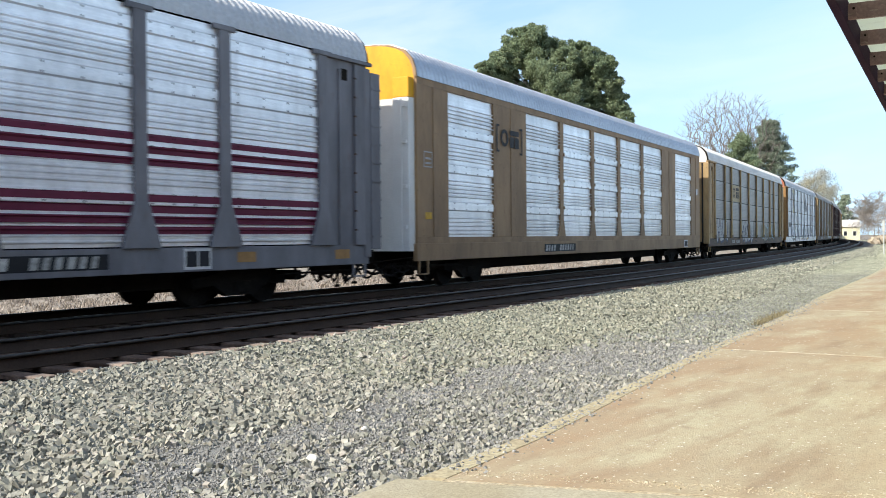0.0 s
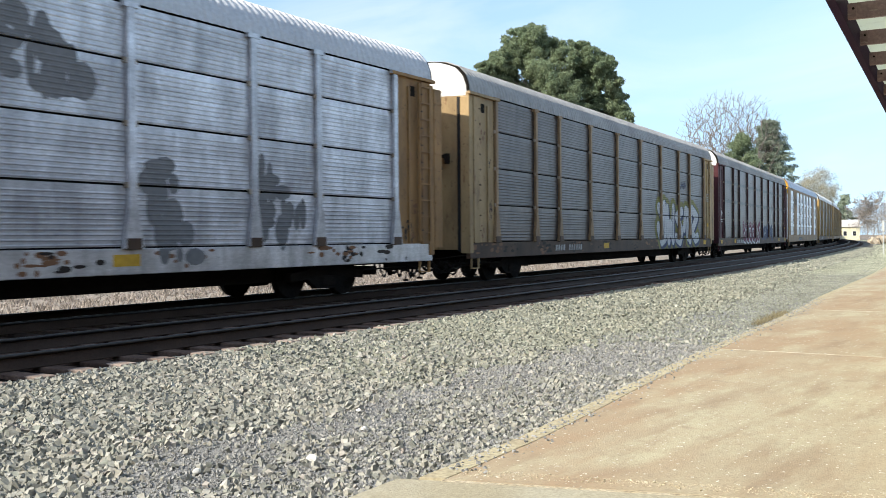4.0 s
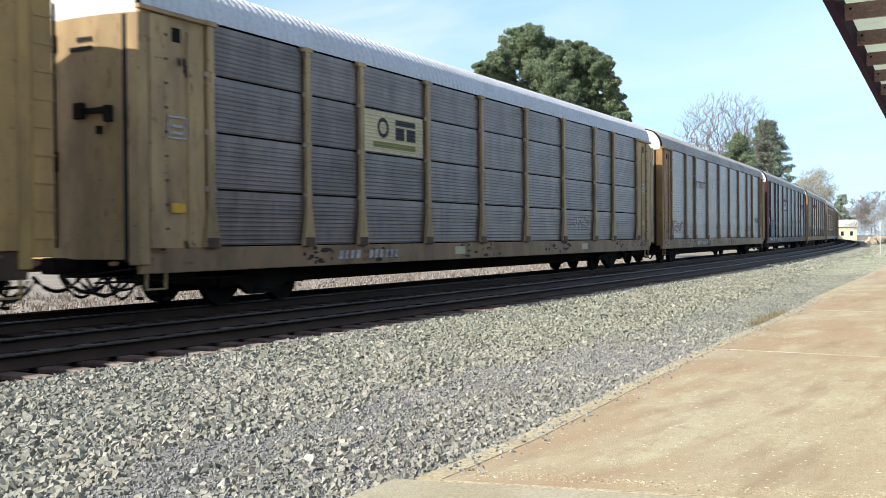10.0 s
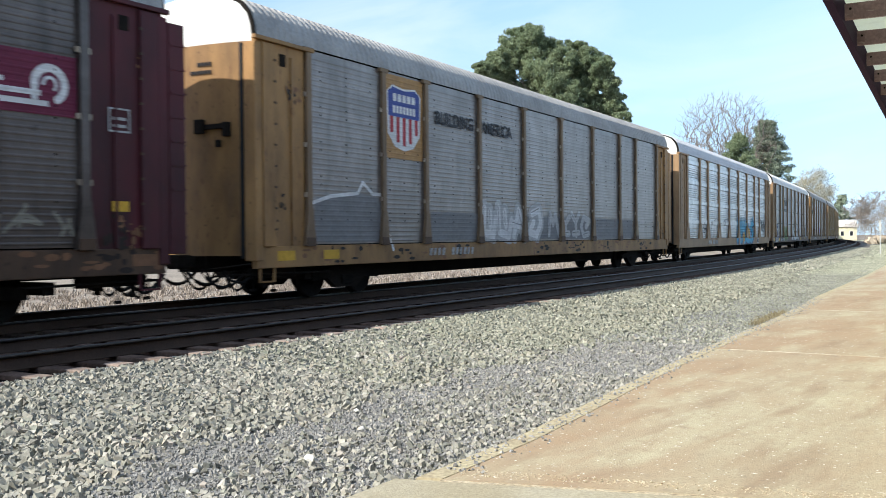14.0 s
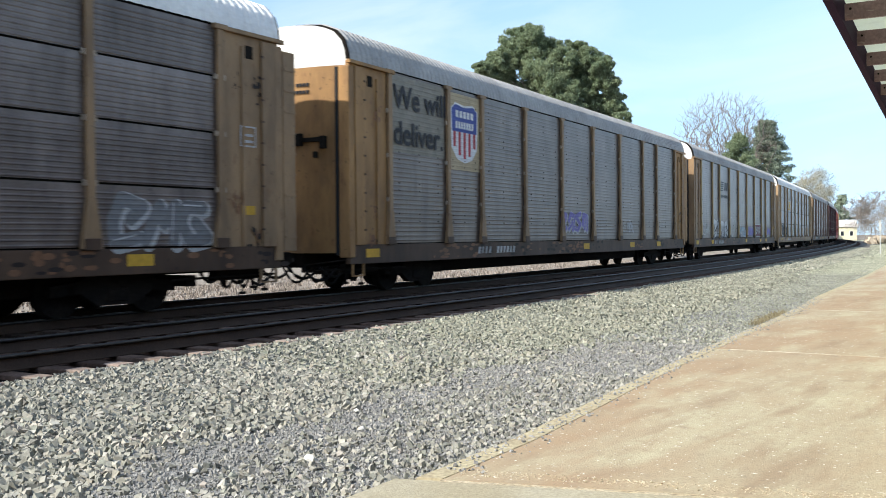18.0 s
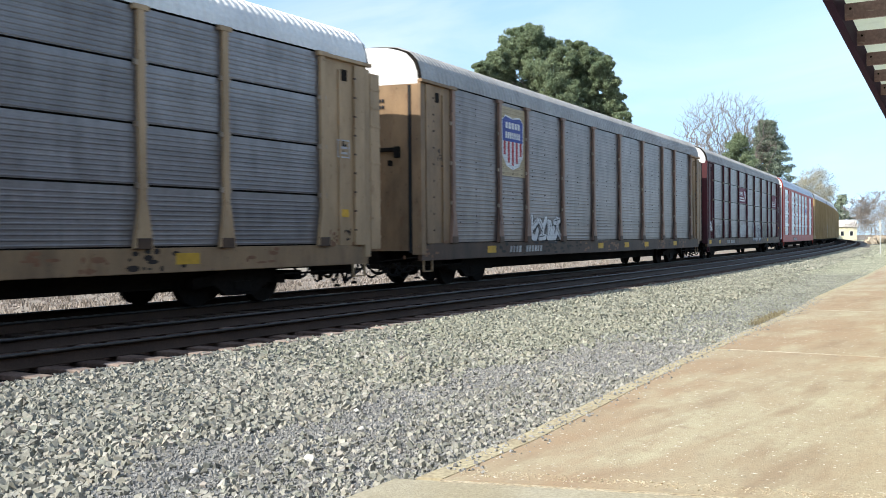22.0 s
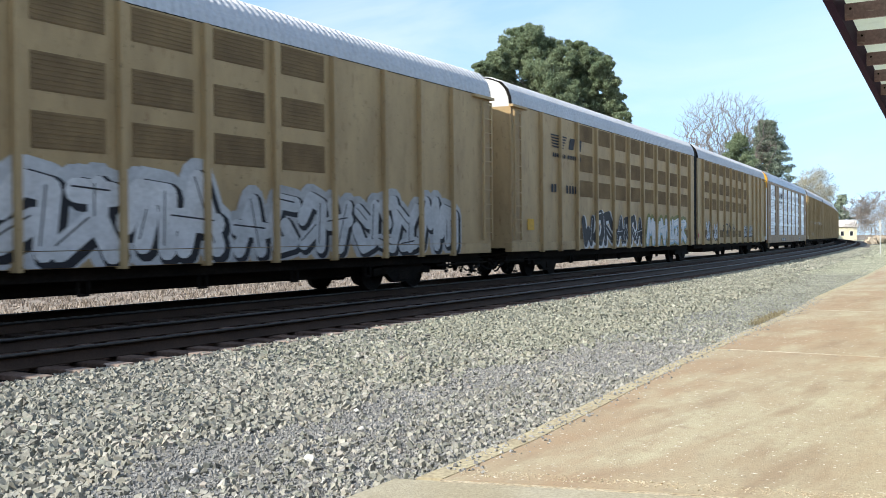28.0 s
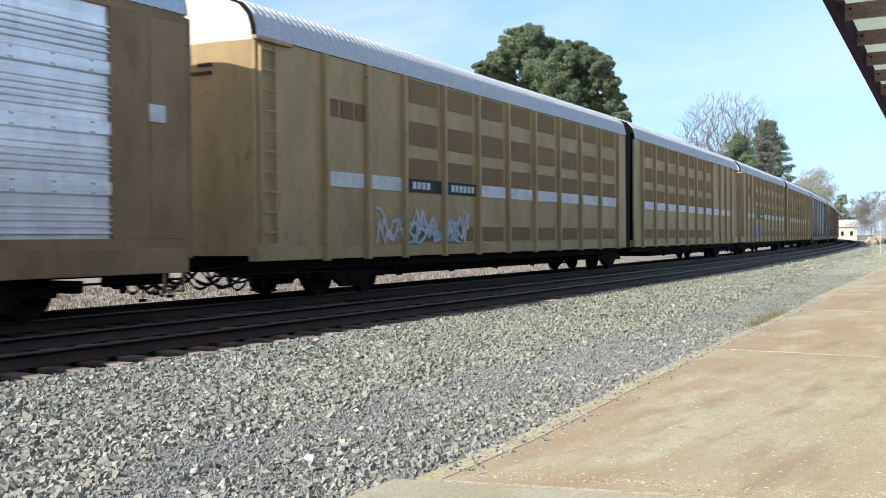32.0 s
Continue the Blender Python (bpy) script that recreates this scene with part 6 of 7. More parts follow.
def spray(car, kind, x0, x1, z0, z1, forms, fill, line=None, cloud=None, fat=0.26, seed=1, shine=None):
    """A sprayed piece: fat bent bands with an outline and a drop edge, of no alphabet; or, without a fill, loose thin strokes."""
    rng = random.Random(seed * 13 + 5)
    n = len(forms)
    w, h = (x1 - x0) / n, z1 - z0
    if fill is None or fat < 0.15:
        P = []
        for i in range(n):
            ox = x0 + i * w
            pts = [(ox + w * rng.uniform(0.0, 1.05), z0 + h * rng.uniform(0.0, 1.0)) for _ in range(4)]
            smooth = []
            for (xa, za), (xb, zb) in zip(pts, pts[1:]):
                bx, bz = rng.uniform(-0.25, 0.25) * w, rng.uniform(-0.2, 0.2) * h
                smooth += [(xa + (xb - xa) * k + bx * 4 * k * (1 - k), za + (zb - za) * k + bz * 4 * k * (1 - k)) for k in (0.0, 0.25, 0.5, 0.75)]
            P += stroke(smooth + [pts[-1]], max(0.03, min(0.09, fat * 0.4)))
        inked(car, "graffiti", P, line or fill or cloud, kind, 2)
        if cloud and line:
            inked(car, "graffiti", [disc(x0 + (i + 0.5) * w, (z0 + z1) / 2 + rng.uniform(-0.1, 0.1) * h, w * 0.6, h * rng.uniform(0.35, 0.5), 16) for i in range(n)], cloud, kind, 1)
        return
    lines = []
    for i, f in enumerate(forms):
        ox, lean, tall = x0 + i * w, rng.uniform(-0.10, 0.16) * w, rng.uniform(0.88, 1.08)
        flip, drop = rng.random() < 0.5, rng.random() < 0.5
        for form in FORMS[(f + i * 5) % len(FORMS)]:
            form = [(1 - u if flip else u, 1 - v if drop else v) for u, v in form]
            lines.append([(ox + (0.10 + 0.80 * u + rng.uniform(-0.06, 0.06)) * w + lean * v, z0 + h * min(1.0, (0.12 + 0.76 * v) * tall) + rng.uniform(-0.03, 0.03) * h) for u, v in form])
    body = min(0.33 * w, 0.27 * h) * (0.7 + fat)
    edge = max(0.05, body * 0.22)
    if cloud:
        inked(car, "graffiti", [q for s in lines for q in stroke(s, body + edge * 5)], cloud, kind, 1)
    if line:
        inked(car, "graffiti", [q for s in lines for q in stroke([(x + edge * 0.9, z - edge * 0.7) for x, z in s], body + edge * 1.6)], line, kind, 2)
    inked(car, "graffiti", [q for s in lines for q in stroke(s, body)], fill, kind, 3)
    inner = [q for s in lines for q in stroke([(x - body * 0.18, z + body * 0.16) for x, z in s[:2]], 0.03)]
    inked(car, "graffiti", inner, line or "grey", kind, 4)
    if shine:
        inked(car, "graffiti", [disc(s[0][0] - body * 0.2, s[0][1] + body * 0.2, body * 0.16) for s in lines], shine, kind, 5)


def scribble(car, kind, x0, x1, z0, z1, ink, w=0.05, n=3, seed=1):
    rng = random.Random(seed)
    polys = []
    for k in range(n):
        pts = [(x0 + (x1 - x0) * (i + rng.uniform(-0.6, 0.6)) / 9, rng.uniform(z0, z1)) for i in range(10)]
        polys += stroke(pts, w)
    inked(car, "graffiti", polys, ink, kind, 2)


def shield(car, kind, x0, x1, z0, z1, back, worn=False):
    """A heraldic shield: a blue chief over red and white bars, on a plain painted field."""
    if back:
        inked(car, "emblem_field", [rect(x0 + 0.1, x1 - 0.1, z0, z1)], back, "smooth" if kind == "inset" else kind, 1)
    cx, w = (x0 + x1) / 2, (x1 - x0) * 0.36
    zt, zb = z1 - 0.14 * (z1 - z0), z0 + 0.12 * (z1 - z0)
    zm = zb + (zt - zb) * 0.52
    def body(g):
        return [[(cx - w - g, zm), (cx + w + g, zm), (cx + w * 1.02 + g, zt - 0.12), (cx + w * 0.72, zt + g), (cx, zt - 0.06 + g), (cx - w * 0.72, zt + g), (cx - w * 1.02 - g, zt - 0.12)],
                [(cx - w - g, zm), (cx - w * 0.96 - g, zb + 0.35), (cx - w * 0.6, zb + 0.10 - g), (cx, zb - g), (cx + w * 0.6, zb + 0.10 - g), (cx + w * 0.96 + g, zb + 0.35), (cx + w + g, zm)]]
    em = inked(car, "emblem", body(0.05), "chalk" if worn else "white", kind, 2, "shield emblem with blue chief and red bars")
    inked(car, "emblem", body(0.0)[:1], "grey" if worn else "blue", kind, 3)
    bars = []
    for i in range(5):
        x = cx + (i - 2) * w * 0.40
        low = zb + 0.08 + 0.30 * (abs(i - 2) / 2) ** 2
        bars.append(rect(x - w * 0.10, x + w * 0.10, low, zm))
    inked(car, "emblem", bars, "rust" if worn else "red", kind, 3)
    words = []
    for k, z in ((5, zm + (zt - zm) * 0.52), (7, zm + (zt - zm) * 0.12)):
        for i in range(k):
            x = cx + (i - (k - 1) / 2) * w * 1.5 / k
            words.append(rect(x - w * 0.55 / k, x + w * 0.55 / k, z, z + (zt - zm) * 0.26))
    inked(car, "emblem", words, "chalk" if worn else "white", kind, 4)


def block_mark(car, kind, x0, x1, z0, z1, ink, field=None, bar=None, bracket=False):
    """A company mark as plain shapes: a ring beside a few blocks."""
    if field:
        inked(car, "emblem_field", [rect(x0, x1, z0, z1)], field, kind, 1)
    w, h = x1 - x0, z1 - z0
    a, b = x0 + 0.14 * w, x1 - 0.14 * w
    lo, hi = z0 + (0.36 if bar else 0.22) * h, z1 - 0.14 * h
    t = (hi - lo) * 0.19
    u = (b - a) / 2
    P = arc(a + u * 0.45, (lo + hi) / 2, (hi - lo) * 0.40, 0, 360, t, 18)
    P += [rect(a + u * 1.02, a + u * 1.45, lo, hi - t * 2), rect(a + u * 1.02, b, hi - t * 1.5, hi), rect(a + u * 1.55, b, lo, hi - t * 2)]
    inked(car, "emblem", P, ink, kind, 2)
    if bar:
        inked(car, "emblem", [rect(a, b, z0 + 0.12 * h, z0 + 0.26 * h)], bar, kind, 2)
    if bracket:
        Q = []
        for x, d in ((x0, 1), (x1, -1)):
            Q += [rect(min(x, x + d * 0.07), max(x, x + d * 0.07), z0, z1), rect(min(x, x + d * 0.2), max(x, x + d * 0.2), z0, z0 + 0.06), rect(min(x, x + d * 0.2), max(x, x + d * 0.2), z1 - 0.06, z1)]
        inked(car, "emblem", Q, ink, kind, 2)


def horse_mark(car, kind, x0, x1, z0, z1, ink):
    """A company mark as plain shapes: tapering stripes running into two blocks, with a row of bars below."""
    w, h = x1 - x0, z1 - z0
    P = []
    for i in range(5):
        z = z1 - h * (0.05 + i * 0.11)
        P.append([(x0 + w * 0.02 * i, z - h * 0.06), (x0 + w * (0.50 - 0.03 * i), z - h * 0.06), (x0 + w * (0.47 - 0.02 * i), z), (x0, z)])
    P.append([(x0 + w * 0.54, z1 - h * 0.52), (x0 + w * 0.70, z1 - h * 0.52), (x0 + w * 0.76, z1 - h * 0.06), (x0 + w * 0.60, z1 - h * 0.06)])
    P.append([(x0 + w * 0.79, z1 - h * 0.52), (x0 + w * 0.95, z1 - h * 0.52), (x0 + w * 0.99, z1 - h * 0.06), (x0 + w * 0.83, z1 - h * 0.06)])
    for i in range(16):
        if i != 7:
            P.append(rect(x0 + w * (0.05 + i * 0.058), x0 + w * (0.05 + i * 0.058 + 0.038), z0 + h * 0.08, z0 + h * 0.24))
    inked(car, "emblem", P, ink, kind, 2)


def wheel_mark(car, kind, x0, x1, z0, z1, small=False):
    """A maroon field with two white rails that end in a broken wheel."""
    inked(car, "emblem_field", [rect(x0, x1, z0, z1)], "maroon", kind, 1, "maroon painted field with a white wheel mark")
    w, h = x1 - x0, z1 - z0
    r = h * 0.27
    cx, cz = x0 + w * 0.82, z0 + h * 0.50
    P = arc(cx, cz, r, -60, 190, r * 0.5) + arc(cx, cz, r * 0.42, -40, 180, r * 0.2)
    s0 = x0 + w * (0.18 if small else 0.03)
    P += [rect(s0, cx - r * 0.6, z0 + h * 0.30, z0 + h * 0.39), rect(s0, cx - r * 0.1, z0 + h * 0.14, z0 + h * 0.23), rect(cx - r * 1.2, cx - r * 0.8, z0 + h * 0.2, z0 + h * 0.5)]
    n = 7
    a, b = s0 + w * 0.02, x0 + w * 0.55
    for i in range(n):
        x = a + (b - a) * i / n
        if small:
            P.append(rect(x, x + (b - a) / n * 0.6, z0 + h * 0.46, z0 + h * 0.54))
        else:
            P.append(rect(x, x + (b - a) / n * 0.7, z0 + h * 0.52, z0 + h * 0.74))
    inked(car, "emblem", P, "white", kind, 2)


def words(car, text, x, z, size, ink, y, name="lettering"):
    cu = bpy.data.curves.new(name, "FONT")
    cu.body, cu.size, cu.extrude, cu.offset = text, size, 0.002, 0.012
    tmp = bpy.data.objects.new(name, cu)
    scene.collection.objects.link(tmp)
    dg = bpy.context.evaluated_depsgraph_get()
    me = bpy.data.meshes.new_from_object(tmp.evaluated_get(dg))
    bpy.data.objects.remove(tmp)
    me.transform(pose(0, 0, 0, 90, 0, 0))
    me.materials.clear()
    ob = link_mesh(name, me, INKS[ink], car)
    ob.location = (x, y, z)
    return ob


def sill_marks(car, xs, ink="yellow", w=0.55, kind="four"):
    for x in xs:
        inked(car, "reflective_marker", [rect(x, x + w, 0.84, 1.04)], ink, kind, 1)


def end_labels(car, x, kind="smooth"):
    """Small stencilled plates on a corner sheet, as bars."""
    P = [rect(x, x + 0.42, 3.05, 3.08), rect(x, x + 0.42, 3.42, 3.45), rect(x, x + 0.03, 3.05, 3.45), rect(x + 0.39, x + 0.42, 3.05, 3.45), rect(x + 0.08, x + 0.34, 3.13, 3.18), rect(x + 0.08, x + 0.34, 3.25, 3.30)]
    inked(car, "stencil", P, "chalk", kind, 1)
    inked(car, "stencil", [rect(x + 0.05, x + 0.38, 1.75, 1.92)], "yellow", kind, 1)


def grime(car, seed, L2=13.6, n=26):
    """Rust and soot in ragged spots on the corner sheets and along the sill."""
    rng = random.Random(seed)
    for ink in ("soot", "rust"):
        P, Q = [], []
        for f in (-1, 1):
            for _ in range(3):
                cx, cz, k = f * (L2 - rng.uniform(0.15, 1.3)), rng.choice((1.25, 1.3, 1.45, 2.0, 3.3, 4.2)), rng.uniform(0.4, 1.0)
                for _ in range(n // 3):
                    P.append(disc(cx + rng.gauss(0, 0.12) * k, max(1.16, cz + rng.gauss(0, 0.16) * k), rng.uniform(0.012, 0.07) * k, rng.uniform(0.015, 0.10) * k, 8))
        for _ in range(9):
            cx = rng.uniform(-L2, L2)
            for _ in range(7):
                Q.append(disc(cx + rng.gauss(0, 0.35), min(1.08, max(0.78, 0.95 + rng.gauss(0, 0.12))), rng.uniform(0.03, 0.16), rng.uniform(0.02, 0.06), 8))
        inked(car, "rust_stain", P, ink, "smooth", 0)
        inked(car, "rust_stain", Q, ink, "four", 0)


def door_numbers(car, L2, ink="black"):
    """Bars in place of the number at the head of the leading end door."""
    bm = bmesh.new()
    for r, z in enumerate((4.72, 4.56)):
        for i in range(4 + r * 2):
            y = -0.55 + i * 0.085
            x = -(L2 - 0.05) - 0.22 * (1 - (y / (HALF_W - 0.06)) ** 2)
            box(bm, x - 0.03, x + 0.004, y - 0.024, y + 0.024, z, z + 0.075)
    ob = part("stencil", bm, INKS[ink], car)


def build_details(c):
    # striped car
    for i in (-1, 0):
        P = [rect(-12, 12, z, z + 0.13) for z in (2.97, 2.76, 2.55, 1.93, 1.74, 1.56, 1.38)]
        inked(c[i], "stripe", P, "maroon", "big", 1, "maroon stripes round the side")
        sill_marks(c[i], (9.5, 12.4), "orange", 0.5, "big")
        inked(c[i], "stencil", [rect(8.2, 8.85, 0.74, 1.12)], "white", "big", 1)
        inked(c[i], "stencil", [rect(8.25, 8.51, 0.79, 1.07), rect(8.55, 8.8, 0.79, 1.07)], "black", "big", 2)
        marks(c[i], 5.2)
    for i in (1, 6):
        block_mark(c[i], "smooth", -9.25, -7.5, 3.75, 4.55, "black", bracket=True)
        marks(c[i], -4.6)
        end_labels(c[i], -13.3)
        inked(c[i], "stencil", [rect(12.75, 13.1, 3.3, 3.6)], "white", "smooth", 1)
        inked(c[i], "stencil", [rect(10.6, 11.2, 0.76, 1.08)], "white", "smooth", 1)
        inked(c[i], "stencil", [rect(10.65, 11.15, 0.80, 1.04)], "black", "smooth", 2)
    # weathered grey with cream posts
    k = "four"
    t = c[2]
    block_mark(t, k, -7.17, -4.48, 3.3, 4.27, "soot", field="tan")
    spray(t, k, -11.9, -8.4, 1.0, 2.25, [11, 0, 9], "chalk", "navy", None, seed=3)
    spray(t, k, -3.8, 0.3, 0.85, 2.3, [7, 10, 5, 11], "chalk", "navy", None, seed=4)
    spray(t, k, 3.4, 9.0, 0.95, 2.1, [4, 9, 1, 8, 0], None, "sky", "dust", seed=5)
    marks(t, -6.0, plate=False)
    inked(t, "reflective_marker", [rect(x - 0.08, x + 0.08, 1.25, 1.75) for x in (-4.38, -1.46, 1.46)], "yellow", "smooth", 3)
    door_numbers(t, 13.6)
    # whitewashed
    t = c[3]
    shield(t, k, -9.2, -7.27, 3.2, 5.2, "cream", worn=True)
    marks(t, -7.4, plate=False)
    for n, (a, b, z0, z1) in enumerate(((-6.8, -5.8, 0.9, 2.5), (-3.9, -3.1, 1.0, 3.9), (0.6, 1.3, 0.8, 2.2), (2.2, 3.6, 3.6, 4.9), (5.0, 5.8, 0.9, 3.0), (7.6, 9.0, 1.2, 2.9))):
        pr = random.Random(n + 3)
        P = []
        for _ in range(26):
            u, v = pr.random(), pr.random()
            P.append(disc(a + (b - a) * u - 0.4 * v, z0 + (z1 - z0) * v * (1 - 0.3 * u), pr.uniform(0.06, 0.28), pr.uniform(0.08, 0.35), 9))
        inked(t, "paint_patch", P, "grey", k, 1)
    inked(t, "paint_patch", [disc(-11.6 + 0.13 * i, 2.15 + 0.08 * math.sin(i * 1.7), 0.2, 0.16, 9) for i in range(17)], "grey", k, 1)
    sill_marks(t, (-2.0, 0.3, 4.0))
    door_numbers(t, 13.6)
    # bold piece on sooty grey
    t = c[4]
    spray(t, k, 3.8, 11.0, 0.85, 2.8, [7, 4, 5, 11, 9], "paper", "navy", "olive", fat=0.30, seed=6, shine="white")
    scribble(t, k, 7.6, 8.6, 3.5, 3.9, "navy", 0.05, 2, 7)
    marks(t, -6.5, plate=False)
    sill_marks(t, (11.9, -3.0))
    end_labels(t, 12.5)
    # sooty brown, maroon posts
    t = c[5]
    k = "one"
    inked(t, "faded_band", [rect(a + 0.3, b - 0.2, z, z + 0.16) for a, b in zip(POSTS, POSTS[1:]) for z in (4.28, 3.18)], "grey", k, 1)
    spray(t, k, -5.9, 0.6, 0.85, 2.2, [7, 12, 0, 9, 1, 4], "maroon", "white", None, fat=0.24, seed=8)
    spray(t, k, 1.4, 6.6, 0.85, 2.1, [9, 4, 7, 12, 9], None, "chalk", "navy", fat=0.16, seed=9)
    scribble(t, "smooth", -13.3, -12.6, 2.35, 2.85, "white", 0.06, 1, 10)
    inked(t, "stencil", [rect(-13.2, -12.5, 2.15, 2.19), rect(-13.2, -12.5, 2.05, 2.09)], "white", "smooth", 1)
    for a in (9.5, 10.7):
        scribble(t, k, a, a + 0.8, 1.3, 1.85, "chalk", 0.05, 2, int(a * 7))
    end_labels(t, 12.45)
    sill_marks(t, (-13.0, -8.9, 9.3, 12.7), kind=k)
    marks(t, -6.9, plate=False)
    door_numbers(t, 13.6, "white")
    # yellow ended with shield
    t = c[7]
    k = "four"
    shield(t, k, -9.2, -7.27, 3.15, 5.2, "cream")
    for a, sd in ((-11.9, 1), (-8.9, 2), (1.8, 3), (4.6, 4)):
        scribble(t, k, a, a + 1.5, 1.25, 2.0, "sky", 0.035, 3, sd)
    marks(t, -7.6, plate=False)
    sill_marks(t, (0.5, 3.5, 6.5, 8.6, 11.0))
    end_labels(t, 12.5)
    door_numbers(t, 13.6)
    # cream car
    t = c[8]
    block_mark(t, k, -7.1, -4.55, 3.3, 4.27, "black", field="cream", bar="olive")
    marks(t, -7.0, plate=False)
    sill_marks(t, (-3.0, 6.0), "cream")
    scribble(t, k, 5.4, 6.9, 1.6, 2.0, "chalk", 0.04, 2, 12)
    end_labels(t, 12.5)
    end_labels(t, -13.0)
    door_numbers(t, 13.6)
    # pale grey
    t = c[9]
    k = "one"
    inked(t, "emblem", [q for i in range(9) for q in stroke([(-7.0 + i * 0.27, 3.75), (-7.0 + i * 0.27, 4.05 + (0.2 if i in (0,) else 0.0)), (-6.86 + i * 0.27, 4.05)], 0.06)], "black", k, 1)
    scribble(t, k, -11.7, -9.9, 1.4, 2.1, "rust", 0.05, 3, 13)
    scribble(t, k, 10.3, 11.7, 2.1, 2.5, "navy", 0.06, 3, 14)
    scribble(t, k, 6.6, 8.6, 1.5, 1.9, "olive", 0.05, 2, 15)
    marks(t, -5.6, plate=False)
    end_labels(t, 12.5)
    door_numbers(t, 13.6)
    # sooty with maroon ends
    t = c[10]
    wheel_mark(t, k, -4.25, -1.6, 3.28, 4.25)
    wheel_mark(t, k, 9.3, 11.9, 3.2, 4.15, True)
    spray(t, k, -12.0, -8.6, 0.9, 2.7, [10, 12, 1, 0], "navy", "white", None, fat=0.20, seed=16)
    spray(t, k, -3.9, 5.6, 1.35, 2.55, [2, 9, 1, 8, 11, 9], "dust", None, None, fat=0.34, seed=17)
    inked(t, "faded_band", stroke([(-4.1, 2.75), (3.0, 2.62)], 0.10), "dust", k, 1)
    scribble(t, k, 5.2, 7.2, 1.3, 2.1, "chalk", 0.06, 2, 18)
    scribble(t, "smooth", -13.3, -12.5, 2.0, 2.7, "chalk", 0.05, 3, 19)
    spray(t, k, 9.4, 11.9, 1.25, 2.0, [7, 10, 4, 9], None, "dust", None, fat=0.16, seed=20)
    spray(t, k, 7.5, 8.8, 1.2, 2.5, [11], "violet", "chalk", "navy", fat=0.3, seed=21)
    end_labels(t, 12.45)
    marks(t, -6.6, plate=False)
    sill_marks(t, (9.9, 12.9), "rust", kind=k)
    door_numbers(t, 13.6, "white")
    # pale grey with slogan
    t = c[11]
    shield(t, k, -9.2, -7.27, 3.2, 5.2, "orange")
    words(t, "BUILDING", -6.78, 4.24, 0.46, "black", -HALF_W - 0.022)
    words(t, "AMERICA", -4.22, 4.24, 0.46, "black", -HALF_W - 0.022)
    inked(t, "paint_patch", [[(-11.9, 1.2), (-9.0, 1.2), (-9.3, 2.2), (-10.3, 2.35), (-11.7, 2.15)]], "grey", k, 1)
    inked(t, "paint_patch", stroke([(-12.1, 1.2), (-12.0, 2.0), (-11.2, 2.2), (-10.2, 2.3), (-10.0, 2.55), (-9.6, 2.3), (-9.2, 2.3), (-9.0, 1.5), (-8.8, 1.0)], 0.08), "white", k, 2)
    spray(t, k, -4.3, -0.2, 1.2, 2.2, [12, 0, 8, 9], "white", None, "chalk", fat=0.18, seed=22)
    spray(t, k, 0.4, 4.2, 1.25, 2.15, [2, 8, 10, 9], "chalk", None, None, fat=0.2, seed=23)
    inked(t, "faded_band", [rect(-7.0, 8.8, 1.2, 1.95)], "grey", k, 0)
    marks(t, -6.0, plate=False)
    sill_marks(t, (-13.0, -11.5), kind=k)
    door_numbers(t, 13.6)
    # white ribbed with brown posts
    t = c[12]
    k = "big"
    spray(t, k, 1.0, 6.9, 0.8, 2.2, [2, 11, 9, 0], "cyan", "navy", "sky", fat=0.34, seed=24, shine="yellow")
    inked(t, "graffiti", [disc(5.2, 1.4, 0.35), disc(3.4, 1.2, 0.3)], "yellow", k, 4)
    scribble(t, k, 9.9, 11.9, 1.5, 2.4, "black", 0.06, 4, 25)
    spray(t, k, -8.5, -2.0, 1.2, 2.2, [6, 9, 3, 4, 5], None, "black", None, fat=0.10, seed=26)
    inked(t, "stencil", [rect(8.3, 8.9, 0.76, 1.10)], "white", k, 1)
    inked(t, "stencil", [rect(8.35, 8.85, 0.80, 1.06)], "black", k, 2)
    marks(t, -6.0, plate=False)
    # dark grey with several pieces
    t = c[13]
    k = "four"
    spray(t, k, -12.4, -10.2, 0.85, 2.15, [4, 8], "navy", "white", None, fat=0.28, seed=27)
    scribble(t, k, -10.1, -9.4, 1.5, 1.85, "white", 0.04, 2, 28)
    spray(t, k, -7.1, -4.4, 0.9, 1.95, [9, 4, 10], "green", "black", "olive", fat=0.26, seed=29)
    spray(t, k, -1.4, 4.2, 0.85, 2.0, [2, 11, 12, 9, 7], "paper", "black", None, fat=0.26, seed=30)
    spray(t, k, 9.5, 11.8, 1.15, 2.1, [3, 4, 0], "grey", "chalk", None, fat=0.22, seed=31)
    horse_mark(t, k, -7.1, -4.6, 3.2, 4.25, "black")
    marks(t, -7.6, plate=False)
    sill_marks(t, (-13.2, -10.0, 6.0, 9.9))
    door_numbers(t, 13.6)
    end_labels(t, 12.5)
    # slogan car
    t = c[14]
    k = "one"
    inked(t, "emblem_field", [rect(-11.85, -9.35, 3.35, 5.2)], "dust", k, 0)
    words(t, "We will", -11.8, 4.42, 0.80, "black", -HALF_W - 0.022)
    words(t, "deliver.", -11.8, 3.55, 0.80, "black", -HALF_W - 0.022)
    shield(t, k, -9.2, -7.27, 3.1, 5.15, "tan")
    spray(t, k, -1.6, 1.0, 1.45, 2.15, [10, 9, 12, 4], "violet", "chalk", None, fat=0.2, seed=32)
    scribble(t, k, 5.3, 6.1, 1.4, 1.9, "chalk", 0.06, 2, 33)
    marks(t, -6.4, plate=False)
    sill_marks(t, (-13.0, 0.5, 5.6, 9.2), kind=k)
    door_numbers(t, 13.6)
